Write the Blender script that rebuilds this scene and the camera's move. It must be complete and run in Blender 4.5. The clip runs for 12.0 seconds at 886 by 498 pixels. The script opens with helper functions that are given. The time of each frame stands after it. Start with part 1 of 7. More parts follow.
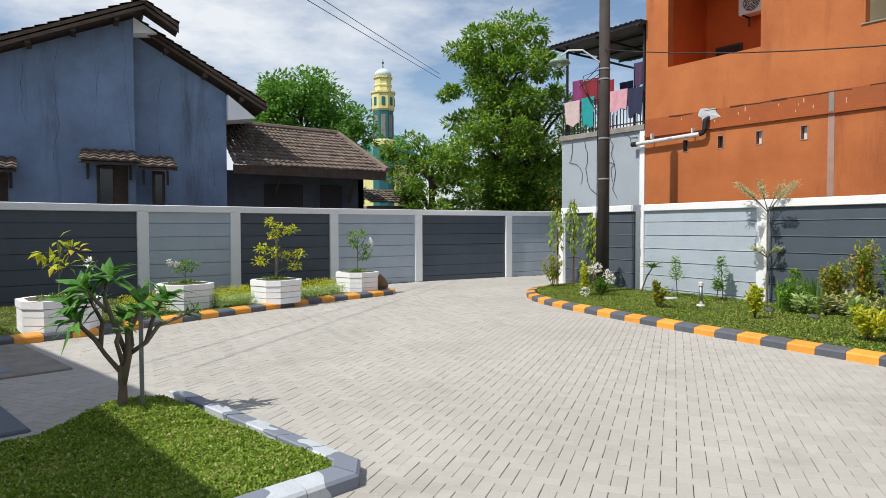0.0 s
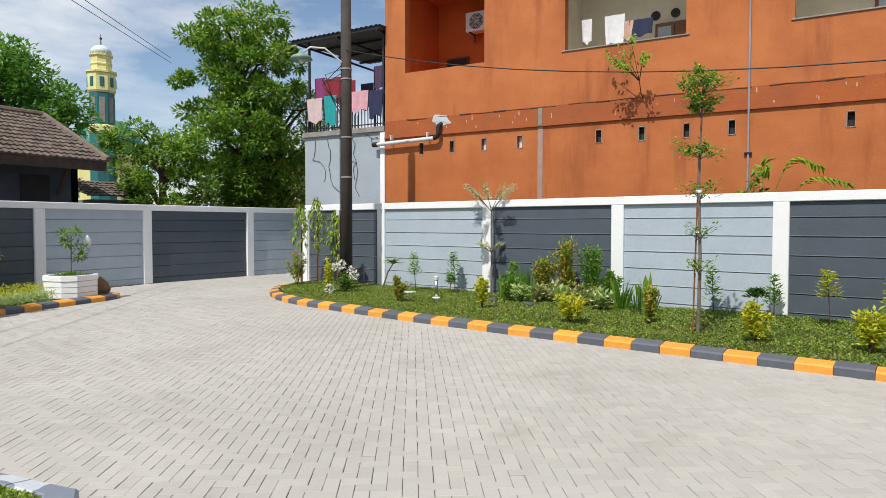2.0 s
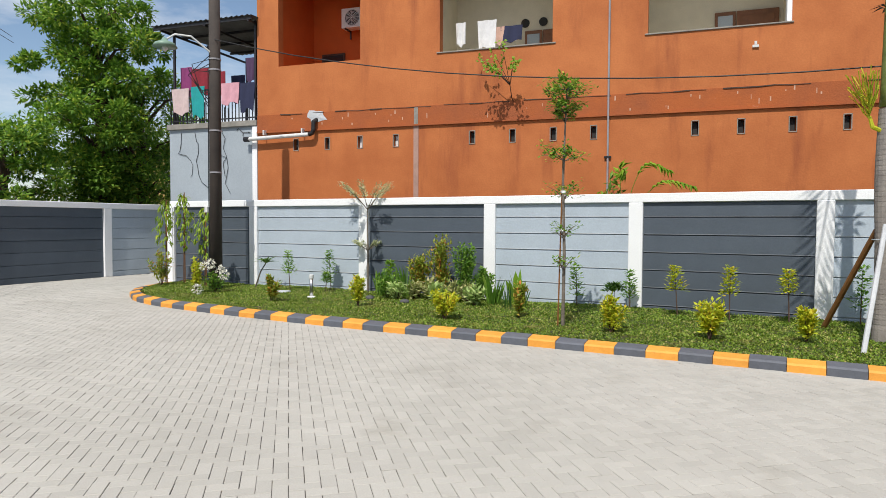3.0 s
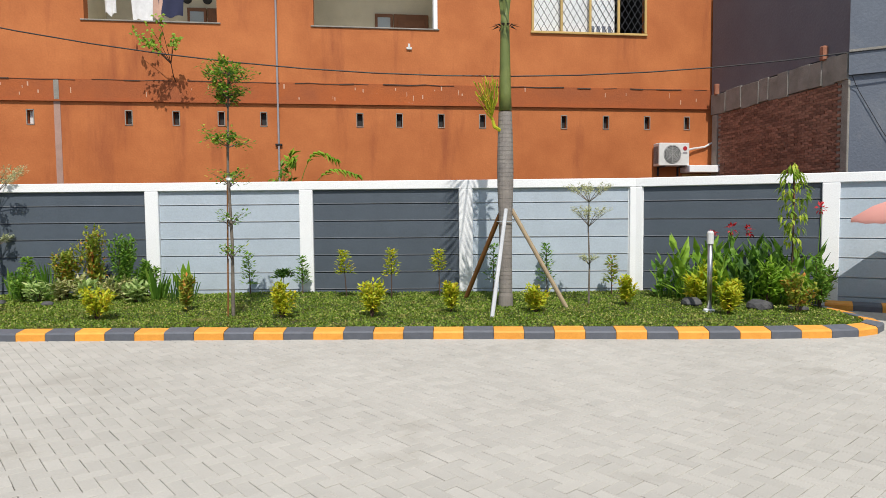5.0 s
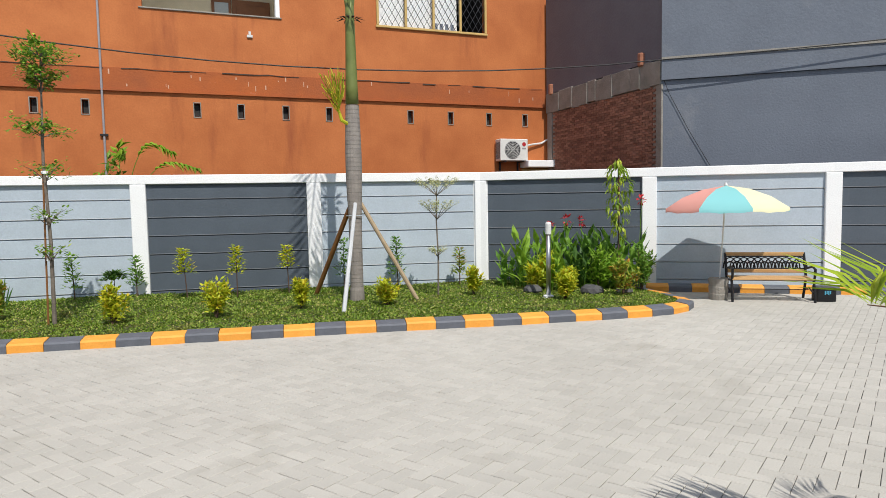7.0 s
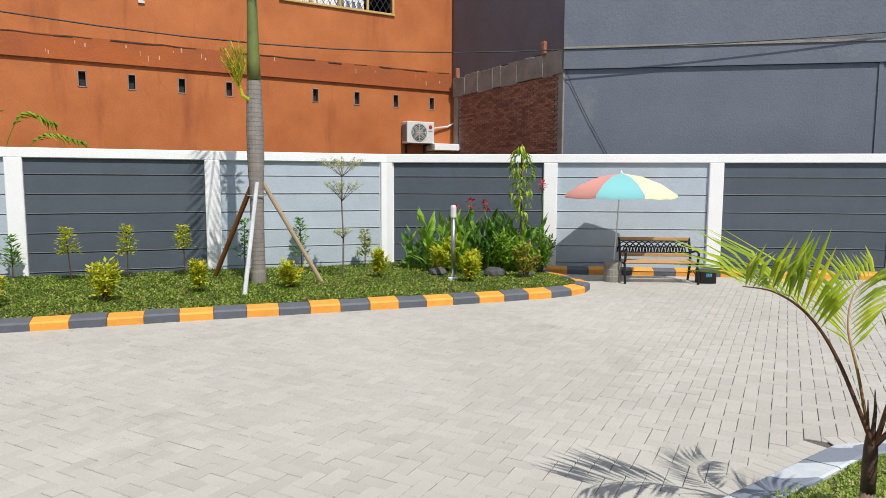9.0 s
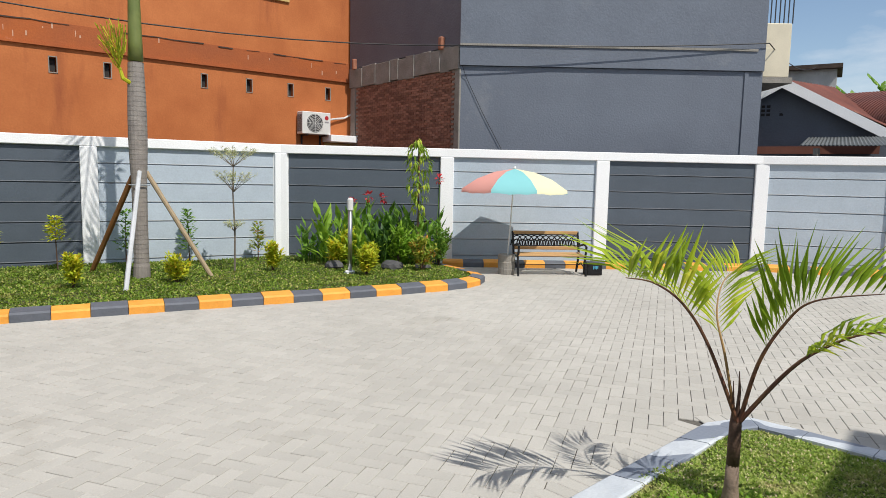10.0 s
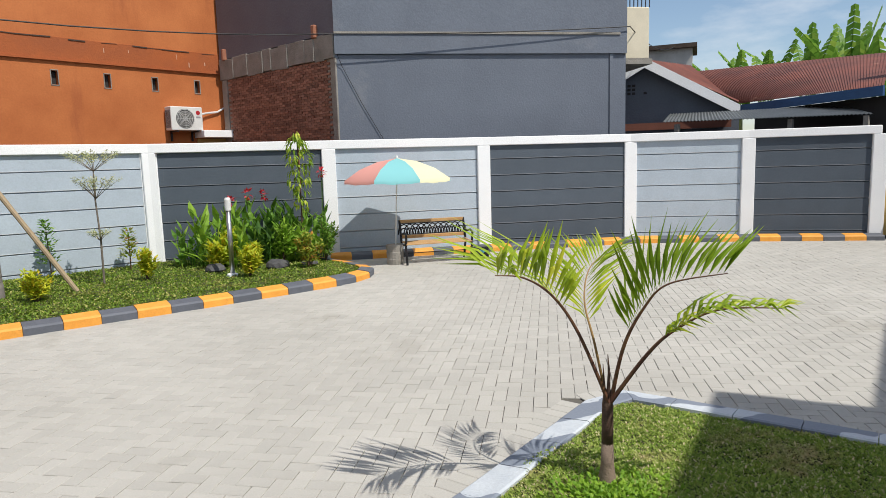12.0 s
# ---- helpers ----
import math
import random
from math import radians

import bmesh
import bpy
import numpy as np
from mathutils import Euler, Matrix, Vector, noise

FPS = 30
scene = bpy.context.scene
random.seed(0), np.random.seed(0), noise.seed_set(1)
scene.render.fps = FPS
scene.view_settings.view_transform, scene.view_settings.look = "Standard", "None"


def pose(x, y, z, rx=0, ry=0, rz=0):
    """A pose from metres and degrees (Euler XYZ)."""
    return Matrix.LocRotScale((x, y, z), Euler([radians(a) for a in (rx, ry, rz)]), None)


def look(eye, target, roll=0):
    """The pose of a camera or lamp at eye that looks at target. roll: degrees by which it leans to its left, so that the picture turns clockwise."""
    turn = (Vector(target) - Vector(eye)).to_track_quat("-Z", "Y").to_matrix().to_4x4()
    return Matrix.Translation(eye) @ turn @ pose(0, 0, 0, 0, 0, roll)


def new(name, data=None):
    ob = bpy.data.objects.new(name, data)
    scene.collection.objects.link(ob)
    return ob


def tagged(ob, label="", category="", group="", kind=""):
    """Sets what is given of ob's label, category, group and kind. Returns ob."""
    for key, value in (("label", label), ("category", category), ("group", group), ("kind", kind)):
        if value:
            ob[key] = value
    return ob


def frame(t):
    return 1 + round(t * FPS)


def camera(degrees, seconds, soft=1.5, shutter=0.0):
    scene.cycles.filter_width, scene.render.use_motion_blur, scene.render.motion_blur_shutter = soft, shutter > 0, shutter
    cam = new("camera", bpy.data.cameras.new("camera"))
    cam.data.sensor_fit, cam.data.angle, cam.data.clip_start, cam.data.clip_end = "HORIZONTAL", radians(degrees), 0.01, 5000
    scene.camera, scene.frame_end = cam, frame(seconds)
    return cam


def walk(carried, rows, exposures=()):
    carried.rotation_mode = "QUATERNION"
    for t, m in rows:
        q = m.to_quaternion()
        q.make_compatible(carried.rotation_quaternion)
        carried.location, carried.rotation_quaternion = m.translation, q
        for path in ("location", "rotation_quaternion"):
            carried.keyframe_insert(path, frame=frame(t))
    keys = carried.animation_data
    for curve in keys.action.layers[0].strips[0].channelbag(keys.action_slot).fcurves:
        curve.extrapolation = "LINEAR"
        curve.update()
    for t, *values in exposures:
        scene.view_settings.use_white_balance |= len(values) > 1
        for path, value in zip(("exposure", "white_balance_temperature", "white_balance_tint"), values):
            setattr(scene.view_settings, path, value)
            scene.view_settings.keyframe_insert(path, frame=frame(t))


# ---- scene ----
cam = camera(68.6, 12.0, 0.85)
PATH = [
    (0, (-0.312, -0.002, 1.719), (-2.071, 0.947, 1.654), -0.2),
    (0.5, (-0.318, 0.001, 1.72), (-1.976, 1.118, 1.658), -0.1),
    (1, (-0.324, 0.003, 1.721), (-1.851, 1.292, 1.669), -0.4),
    (1.5, (-0.326, 0.004, 1.721), (-1.744, 1.413, 1.667), -0.2),
    (2, (-0.328, -0.002, 1.724), (-1.594, 1.544, 1.649), -0.0),
    (2.5, (-0.318, -0.012, 1.722), (-1.423, 1.653, 1.633), 0.2),
    (2.7, (-0.301, -0.011, 1.722), (-1.349, 1.69, 1.636), 0.3),
    (4.3, (-0.038, 0.0, 1.718), (-0.398, 1.964, 1.606), -1.1),
    (4.5, (-0.015, -0.005, 1.717), (-0.252, 1.977, 1.59), -1.0),
    (5, (0.011, -0.031, 1.718), (-0.038, 1.965, 1.598), -0.5),
    (5.5, (0.004, -0.044, 1.715), (0.107, 1.95, 1.605), -0.5),
    (6, (0.004, -0.043, 1.715), (0.259, 1.936, 1.58), -0.4),
    (6.5, (0.005, -0.041, 1.716), (0.323, 1.928, 1.562), -0.9),
    (7, (0.007, -0.038, 1.716), (0.414, 1.915, 1.572), -1.0),
    (9, (0.006, -0.04, 1.716), (0.69, 1.829, 1.516), 0.2),
    (9.5, (0.006, -0.04, 1.716), (0.8, 1.785, 1.52), 0.9),
    (10, (0.005, -0.04, 1.716), (0.975, 1.695, 1.499), 1.2),
    (10.5, (0.024, -0.028, 1.707), (1.179, 1.551, 1.29), 1.6),
    (11, (0.059, -0.006, 1.692), (1.395, 1.382, 1.153), 1.7),
    (11.5, (0.106, 0.023, 1.676), (1.472, 1.363, 1.093), -0.5),
    (12, (0.133, -0.059, 1.808), (1.37, 1.493, 1.544), -1.7),
]
walk(cam, [(t, look(e, g, r)) for t, e, g, r in PATH])

# world: clear tropical sky with thin cloud, sun high behind the viewer
SUN_DIR = Vector((0.15, -1.0, 0.0)).normalized()
SUN_ELEV = radians(55)
sun_vec = Vector((SUN_DIR.x * math.cos(SUN_ELEV), SUN_DIR.y * math.cos(SUN_ELEV), math.sin(SUN_ELEV)))
sun = new("sun", bpy.data.lights.new("sun", "SUN"))
sun.data.energy, sun.data.angle, sun.data.color = 4.35, radians(0.53), (1.0, 0.95, 0.87)
sun.matrix_world = look(sun_vec * 50, (0, 0, 0))
world = bpy.data.worlds.new("sky")
scene.world = world
world.use_nodes = True
wn, wl = world.node_tree.nodes, world.node_tree.links
wn.clear()
w_out, w_bg = wn.new("ShaderNodeOutputWorld"), wn.new("ShaderNodeBackground")
sky = wn.new("ShaderNodeTexSky")
sky.sky_type, sky.sun_disc = "NISHITA", False
sky.sun_elevation, sky.sun_rotation = SUN_ELEV, math.atan2(SUN_DIR.x, SUN_DIR.y)
sky.air_density, sky.dust_density = 1.0, 0.6
w_bg.inputs["Strength"].default_value = 0.125
w_tc, w_map, w_noise, w_ramp, w_mix = (wn.new("ShaderNode" + k) for k in ("TexCoord", "Mapping", "TexNoise", "ValToRGB", "MixRGB"))
w_map.inputs["Scale"].default_value = (1.0, 1.0, 3.2)
w_map.inputs["Rotation"].default_value = (0.1, 0.15, 0.4)
w_noise.inputs["Scale"].default_value, w_noise.inputs["Detail"].default_value, w_noise.inputs["Roughness"].default_value = 2.3, 9.0, 0.58
w_ramp.color_ramp.elements[0].position, w_ramp.color_ramp.elements[1].position = 0.42, 0.64
w_mix.inputs["Color2"].default_value = (6.7, 7.0, 7.4, 1)
wl.new(w_tc.outputs["Generated"], w_map.inputs["Vector"])
wl.new(w_map.outputs["Vector"], w_noise.inputs["Vector"])
wl.new(w_noise.outputs["Fac"], w_ramp.inputs["Fac"])
wl.new(w_ramp.outputs["Color"], w_mix.inputs["Fac"])
wl.new(sky.outputs["Color"], w_mix.inputs["Color1"])
wl.new(w_mix.outputs["Color"], w_bg.inputs["Color"])
wl.new(w_bg.outputs["Background"], w_out.inputs["Surface"])


# ---- materials ----
def mat(name, c1, c2=None, rough=0.8, scale=3.0, fine=60.0, bump=0.15, metal=0.0, stain=None, stain_scale=1.2,
        stain_at=0.6, island=0.0, rand=0.0, streak=False, spec=0.4, coord="Object"):
    """Paint, plaster, stone and the like: two tones by coarse noise, fine grain, relief and optional stains."""
    m = bpy.data.materials.new(name)
    m.use_nodes = True
    n, l = m.node_tree.nodes, m.node_tree.links
    b = n["Principled BSDF"]
    b.inputs["Roughness"].default_value, b.inputs["Metallic"].default_value = rough, metal
    b.inputs["Specular IOR Level"].default_value = spec
    tc = n.new("ShaderNodeTexCoord")
    src = tc.outputs[coord]
    c2 = c2 or tuple(x * 0.8 for x in c1)
    n1, r1, mx = n.new("ShaderNodeTexNoise"), n.new("ShaderNodeValToRGB"), n.new("ShaderNodeMixRGB")
    n1.inputs["Scale"].default_value, n1.inputs["Detail"].default_value, n1.inputs["Roughness"].default_value = scale, 6.0, 0.6
    l.new(src, n1.inputs["Vector"])
    r1.color_ramp.elements[0].position, r1.color_ramp.elements[1].position = 0.35, 0.68
    l.new(n1.outputs["Fac"], r1.inputs["Fac"])
    mx.inputs["Color1"].default_value, mx.inputs["Color2"].default_value = (*c1, 1), (*c2, 1)
    l.new(r1.outputs["Color"], mx.inputs["Fac"])
    col = mx.outputs["Color"]
    n2 = n.new("ShaderNodeTexNoise")
    n2.inputs["Scale"].default_value, n2.inputs["Detail"].default_value = fine, 3.0
    l.new(src, n2.inputs["Vector"])
    if stain:
        mp, n3, r3, m3 = n.new("ShaderNodeMapping"), n.new("ShaderNodeTexNoise"), n.new("ShaderNodeValToRGB"), n.new("ShaderNodeMixRGB")
        mp.inputs["Scale"].default_value = (1.0, 1.0, 0.16) if streak else (1.0, 1.0, 1.0)
        mp.inputs["Location"].default_value = (3.1, 1.7, 0.4)
        l.new(src, mp.inputs["Vector"])
        l.new(mp.outputs["Vector"], n3.inputs["Vector"])
        n3.inputs["Scale"].default_value, n3.inputs["Detail"].default_value, n3.inputs["Roughness"].default_value = stain_scale, 8.0, 0.65
        r3.color_ramp.elements[0].position, r3.color_ramp.elements[1].position = stain_at, stain_at + 0.16
        l.new(n3.outputs["Fac"], r3.inputs["Fac"])
        l.new(r3.outputs["Color"], m3.inputs["Fac"])
        l.new(col, m3.inputs["Color1"])
        m3.inputs["Color2"].default_value = (*stain, 1)
        col = m3.outputs["Color"]
    hsv = n.new("ShaderNodeHueSaturation")
    l.new(col, hsv.inputs["Color"])
    val = n.new("ShaderNodeMapRange")
    val.inputs["To Min"].default_value, val.inputs["To Max"].default_value = 0.86, 1.14
    l.new(n2.outputs["Fac"], val.inputs["Value"])
    last = val.outputs["Result"]
    if island or rand:
        src2 = n.new("ShaderNodeNewGeometry").outputs["Random Per Island"] if island else n.new("ShaderNodeObjectInfo").outputs["Random"]
        amp = island or rand
        r = n.new("ShaderNodeMapRange")
        r.inputs["To Min"].default_value, r.inputs["To Max"].default_value = 1 - amp, 1 + amp
        l.new(src2, r.inputs["Value"])
        mul = n.new("ShaderNodeMath")
        mul.operation = "MULTIPLY"
        l.new(last, mul.inputs[0])
        l.new(r.outputs["Result"], mul.inputs[1])
        last = mul.outputs[0]
    l.new(last, hsv.inputs["Value"])
    l.new(hsv.outputs["Color"], b.inputs["Base Color"])
    if bump:
        bp, ad = n.new("ShaderNodeBump"), n.new("ShaderNodeMath")
        ad.operation = "ADD"
        l.new(n1.outputs["Fac"], ad.inputs[0])
        l.new(n2.outputs["Fac"], ad.inputs[1])
        bp.inputs["Strength"].default_value, bp.inputs["Distance"].default_value = bump, 0.02
        l.new(ad.outputs[0], bp.inputs["Height"])
        l.new(bp.outputs["Normal"], b.inputs["Normal"])
    return m


def leaf_mat(name, c1, c2, c3=None, trans=0.42, rough=0.5):
    """Leaves: each leaf its own tone, light passing through."""
    m = bpy.data.materials.new(name)
    m.use_nodes = True
    n, l = m.node_tree.nodes, m.node_tree.links
    b, out = n["Principled BSDF"], n["Material Output"]
    b.inputs["Roughness"].default_value, b.inputs["Specular IOR Level"].default_value = rough, 0.35
    geo, ramp = n.new("ShaderNodeNewGeometry"), n.new("ShaderNodeValToRGB")
    ramp.color_ramp.elements[0].color, ramp.color_ramp.elements[1].color = (*c1, 1), (*c2, 1)
    if c3:
        e = ramp.color_ramp.elements.new(0.82)
        e.color = (*c2, 1)
        ramp.color_ramp.elements[2].color = (*c3, 1)
    l.new(geo.outputs["Random Per Island"], ramp.inputs["Fac"])
    tr, mx = n.new("ShaderNodeBsdfTranslucent"), n.new("ShaderNodeMixShader")
    l.new(ramp.outputs["Color"], b.inputs["Base Color"])
    l.new(ramp.outputs["Color"], tr.inputs["Color"])
    mx.inputs["Fac"].default_value = trans
    l.new(b.outputs["BSDF"], mx.inputs[1])
    l.new(tr.outputs["BSDF"], mx.inputs[2])
    l.new(mx.outputs["Shader"], out.inputs["Surface"])
    return m


M_PAVER = mat("concrete_paver", (0.46, 0.445, 0.408), (0.40, 0.386, 0.352), rough=0.88, scale=0.5, fine=90, bump=0.25, island=0.055,
              stain=(0.36, 0.343, 0.305), stain_scale=0.8, stain_at=0.58, coord="Object")
M_PAVER_P = mat("concrete_paver_near", (0.46, 0.445, 0.408), (0.40, 0.386, 0.352), rough=0.88, scale=0.5, fine=90, bump=0.25, rand=0.055,
                stain=(0.36, 0.343, 0.305), stain_scale=0.8, stain_at=0.58)
M_JOINT = mat("joint_sand", (0.18, 0.168, 0.148), (0.06, 0.055, 0.047), rough=0.95, scale=1.8)
M_EARTH = mat("earth", (0.13, 0.105, 0.07), (0.09, 0.07, 0.045), rough=0.95, scale=2, fine=40, bump=0.4)
M_WHITE = mat("white_wall_paint", (0.86, 0.875, 0.885), (0.82, 0.835, 0.85), rough=0.7, scale=2, fine=50, bump=0.08, stain=(0.6, 0.6, 0.58), stain_scale=2.0, stain_at=0.68, streak=True)
M_DARK = mat("charcoal_wall_paint", (0.082, 0.103, 0.130), (0.071, 0.089, 0.112), rough=0.62, scale=1.5, fine=40, bump=0.12, rand=0.06,
             stain=(0.13, 0.135, 0.15), stain_scale=2.2, stain_at=0.68, streak=True)
M_LIGHT = mat("pale_grey_wall_paint", (0.445, 0.515, 0.585), (0.40, 0.465, 0.53), rough=0.65, scale=1.5, fine=40, bump=0.1, rand=0.03,
              stain=(0.27, 0.30, 0.33), stain_scale=2.2, stain_at=0.68, streak=True)
# pale cement tone, also the painted sun highlight on pale plank edges
M_PALEGREY = mat("pale_cement_and_highlight", (0.56, 0.58, 0.60), rough=0.8)
# painted sun highlight on the charcoal planks' edges
M_GREYLIP = mat("grey_lip_highlight", (0.21, 0.225, 0.25), rough=0.8)
M_KORANGE = mat("orange_kerb_paint", (0.80, 0.36, 0.060), (0.73, 0.31, 0.045), rough=0.6, scale=8, rand=0.08, stain=(0.42, 0.2, 0.07), stain_scale=9, stain_at=0.64)
M_KGREY = mat("grey_kerb_paint", (0.115, 0.125, 0.15), (0.095, 0.105, 0.125), rough=0.6, scale=8, rand=0.08, stain=(0.25, 0.25, 0.25), stain_scale=10, stain_at=0.68)
M_KWHITE = mat("white_kerb_paint", (0.66, 0.70, 0.74), (0.55, 0.6, 0.65), rough=0.6, scale=7, stain=(0.3, 0.3, 0.31), stain_scale=8, stain_at=0.62)
M_KBLUE = mat("slate_kerb_paint", (0.20, 0.23, 0.285), (0.165, 0.19, 0.24), rough=0.6, scale=7, stain=(0.4, 0.42, 0.45), stain_scale=9, stain_at=0.66)
M_ORANGE = mat("orange_plaster", (0.50, 0.163, 0.05), (0.385, 0.112, 0.031), rough=0.82, scale=0.8, fine=25, bump=0.18,
               stain=(0.31, 0.086, 0.028), stain_scale=1.3, stain_at=0.55, streak=True)
M_ORANGE_IN = mat("orange_room_plaster", (0.55, 0.12, 0.02), rough=0.8, scale=1)
M_BAND = mat("worn_orange_band", (0.40, 0.105, 0.026), (0.30, 0.085, 0.03), rough=0.85, scale=0.8, fine=30, bump=0.3,
             stain=(0.48, 0.33, 0.24), stain_scale=3.5, stain_at=0.69)
M_CREAM = mat("cream_plaster", (0.66, 0.60, 0.46), rough=0.8, scale=1)
M_SLATE = mat("slate_plaster", (0.142, 0.164, 0.203), (0.120, 0.139, 0.174), rough=0.75, scale=0.7, fine=25, bump=0.3,
              stain=(0.175, 0.19, 0.215), stain_scale=1.0, stain_at=0.6)
M_PURPLE = mat("dusk_plaster", (0.15, 0.146, 0.17), (0.125, 0.12, 0.145), rough=0.8, scale=0.7, fine=20, bump=0.3)
M_CEMENT = mat("raw_concrete", (0.30, 0.28, 0.25), (0.21, 0.20, 0.175), rough=0.9, scale=3, fine=40, bump=0.5, stain=(0.12, 0.11, 0.1), stain_scale=4)
M_BRICK = mat("clay_brick", (0.37, 0.16, 0.095), (0.27, 0.11, 0.068), rough=0.9, scale=9, fine=80, bump=0.4, island=0.3)
M_MORTAR = mat("mortar", (0.32, 0.275, 0.235), rough=0.95, scale=6, bump=0.5)
M_BLUE = mat("faded_blue_plaster", (0.205, 0.29, 0.43), (0.145, 0.20, 0.295), rough=0.85, scale=0.8, fine=25, bump=0.25,
             stain=(0.095, 0.115, 0.155), stain_scale=0.9, stain_at=0.55, streak=True)
# the low house's shade under its eaves is darkened into this colour
M_BLUEDARK = mat("shaded_blue_plaster", (0.085, 0.10, 0.125), (0.055, 0.06, 0.07), rough=0.9, scale=1.2, fine=25, bump=0.25)
M_PALMFOOT = mat("pale_palm_foot", (0.27, 0.20, 0.15), (0.20, 0.15, 0.115), rough=0.85, scale=9, fine=60, bump=0.3)
M_PALEBLUE = mat("pale_blue_plaster", (0.36, 0.41, 0.45), (0.32, 0.365, 0.405), rough=0.75, scale=1, fine=30, bump=0.1)
M_OLDTILE = mat("weathered_roof_tile", (0.165, 0.125, 0.10), (0.10, 0.08, 0.07), rough=0.9, scale=4, fine=40, bump=0.4, island=0.25, stain=(0.25, 0.09, 0.06), stain_scale=1.1, stain_at=0.66)
M_TIMBER = mat("weathered_timber", (0.085, 0.06, 0.045), (0.05, 0.037, 0.03), rough=0.9, scale=5, fine=60, bump=0.4)
# near-black colour stands in for gloom inside openings and behind the eave
M_DARKIN = mat("painted_gloom", (0.035, 0.034, 0.033), rough=0.9)
M_STEEL = mat("dark_steel", (0.055, 0.055, 0.06), rough=0.5, metal=0.6, scale=8)
M_SHEET = mat("grey_metal_sheet", (0.16, 0.17, 0.17), (0.11, 0.12, 0.12), rough=0.5, metal=0.5, scale=3)
M_RUST = mat("rusted_metal_sheet", (0.175, 0.055, 0.038), (0.10, 0.036, 0.03), rough=0.8, scale=0.9, fine=40, stain=(0.52, 0.33, 0.22), stain_scale=2.6, stain_at=0.64)
M_OCHRE = mat("ochre_stone_tile", (0.55, 0.38, 0.14), (0.48, 0.32, 0.11), rough=0.6, scale=4, rand=0.08)
M_SLAT = mat("brown_gate_slat", (0.20, 0.125, 0.06), (0.16, 0.10, 0.045), rough=0.55, scale=3, rand=0.1)
M_CLAY = mat("red_clay_tile", (0.22, 0.045, 0.035), (0.15, 0.03, 0.026), rough=0.55, scale=7, fine=60, rand=0.25, stain=(0.12, 0.06, 0.055), stain_scale=3, stain_at=0.62)
M_PVC = mat("white_pvc", (0.72, 0.73, 0.72), rough=0.4, scale=4, bump=0.03)
M_GREYPVC = mat("grey_conduit", (0.33, 0.32, 0.34), rough=0.5, scale=4, bump=0.03)
M_BLACK = mat("black_plastic", (0.02, 0.02, 0.022), rough=0.45, bump=0.05)
M_CABLE = mat("black_cable", (0.015, 0.015, 0.016), rough=0.6, bump=0)
M_POLE = mat("dark_timber_pole", (0.062, 0.050, 0.043), (0.042, 0.035, 0.031), rough=0.85, scale=2.5, fine=40, bump=0.4)
M_BARK = mat("grey_bark", (0.20, 0.17, 0.14), (0.13, 0.11, 0.09), rough=0.9, scale=12, fine=70, bump=0.5)
M_PALMBARK = mat("ringed_palm_bark", (0.27, 0.245, 0.22), (0.20, 0.18, 0.165), rough=0.85, scale=7, fine=60, bump=0.3)
M_BROWNBARK = mat("brown_bark", (0.105, 0.062, 0.043), (0.075, 0.045, 0.032), rough=0.8, scale=9, fine=60, bump=0.3)
M_CROWN = mat("green_crownshaft", (0.17, 0.20, 0.055), (0.115, 0.15, 0.04), rough=0.45, scale=2, fine=20, bump=0.1)
M_BAMBOO = mat("bamboo_prop", (0.26, 0.115, 0.035), (0.17, 0.075, 0.025), rough=0.6, scale=4)
M_WOODPROP = mat("pale_timber_prop", (0.40, 0.31, 0.20), (0.33, 0.25, 0.16), rough=0.8, scale=6)


def turf_mat(name, green1, green2, straw, patch, at, trans=0.35):
    """Turf: every blade its own green, some straw, more of it in dry patches."""
    m = leaf_mat(name, green1, green2, straw, trans, 0.55)
    n, l = m.node_tree.nodes, m.node_tree.links
    b = n["Principled BSDF"]
    col = b.inputs["Base Color"].links[0].from_socket
    tc, no, ra, mx = (n.new("ShaderNode" + k) for k in ("TexCoord", "TexNoise", "ValToRGB", "MixRGB"))
    no.inputs["Scale"].default_value, no.inputs["Detail"].default_value, no.inputs["Roughness"].default_value = 2.2, 7.0, 0.7
    ra.color_ramp.elements[0].position, ra.color_ramp.elements[1].position = at, at + 0.18
    l.new(tc.outputs["Object"], no.inputs["Vector"])
    l.new(no.outputs["Fac"], ra.inputs["Fac"])
    l.new(ra.outputs["Color"], mx.inputs["Fac"])
    l.new(col, mx.inputs["Color1"])
    mx.inputs["Color2"].default_value = (*patch, 1)
    for node in n:
        if node.bl_idname in ("ShaderNodeBsdfPrincipled", "ShaderNodeBsdfTranslucent"):
            l.new(mx.outputs["Color"], node.inputs[0])
    return m


M_GRASS = turf_mat("turf_blades", (0.075, 0.15, 0.014), (0.25, 0.365, 0.035), (0.55, 0.48, 0.18), (0.36, 0.31, 0.10), 0.54)
M_GRASS_L = turf_mat("mound_turf_blades", (0.10, 0.20, 0.016), (0.31, 0.45, 0.04), (0.66, 0.56, 0.26), (0.48, 0.44, 0.13), 0.58)
M_GRASS_DRY = turf_mat("dry_turf_blades", (0.17, 0.285, 0.035), (0.40, 0.50, 0.10), (0.80, 0.66, 0.46), (0.56, 0.46, 0.24), 0.52, 0.35)
M_LEAFDARK = leaf_mat("deep_green_leaf", (0.037, 0.102, 0.020), (0.093, 0.196, 0.034), (0.187, 0.289, 0.051))
M_LEAF = leaf_mat("green_leaf", (0.095, 0.225, 0.025), (0.21, 0.385, 0.051), (0.34, 0.48, 0.076))
M_LEAFBRIGHT = leaf_mat("bright_leaf", (0.168, 0.338, 0.028), (0.319, 0.499, 0.049))
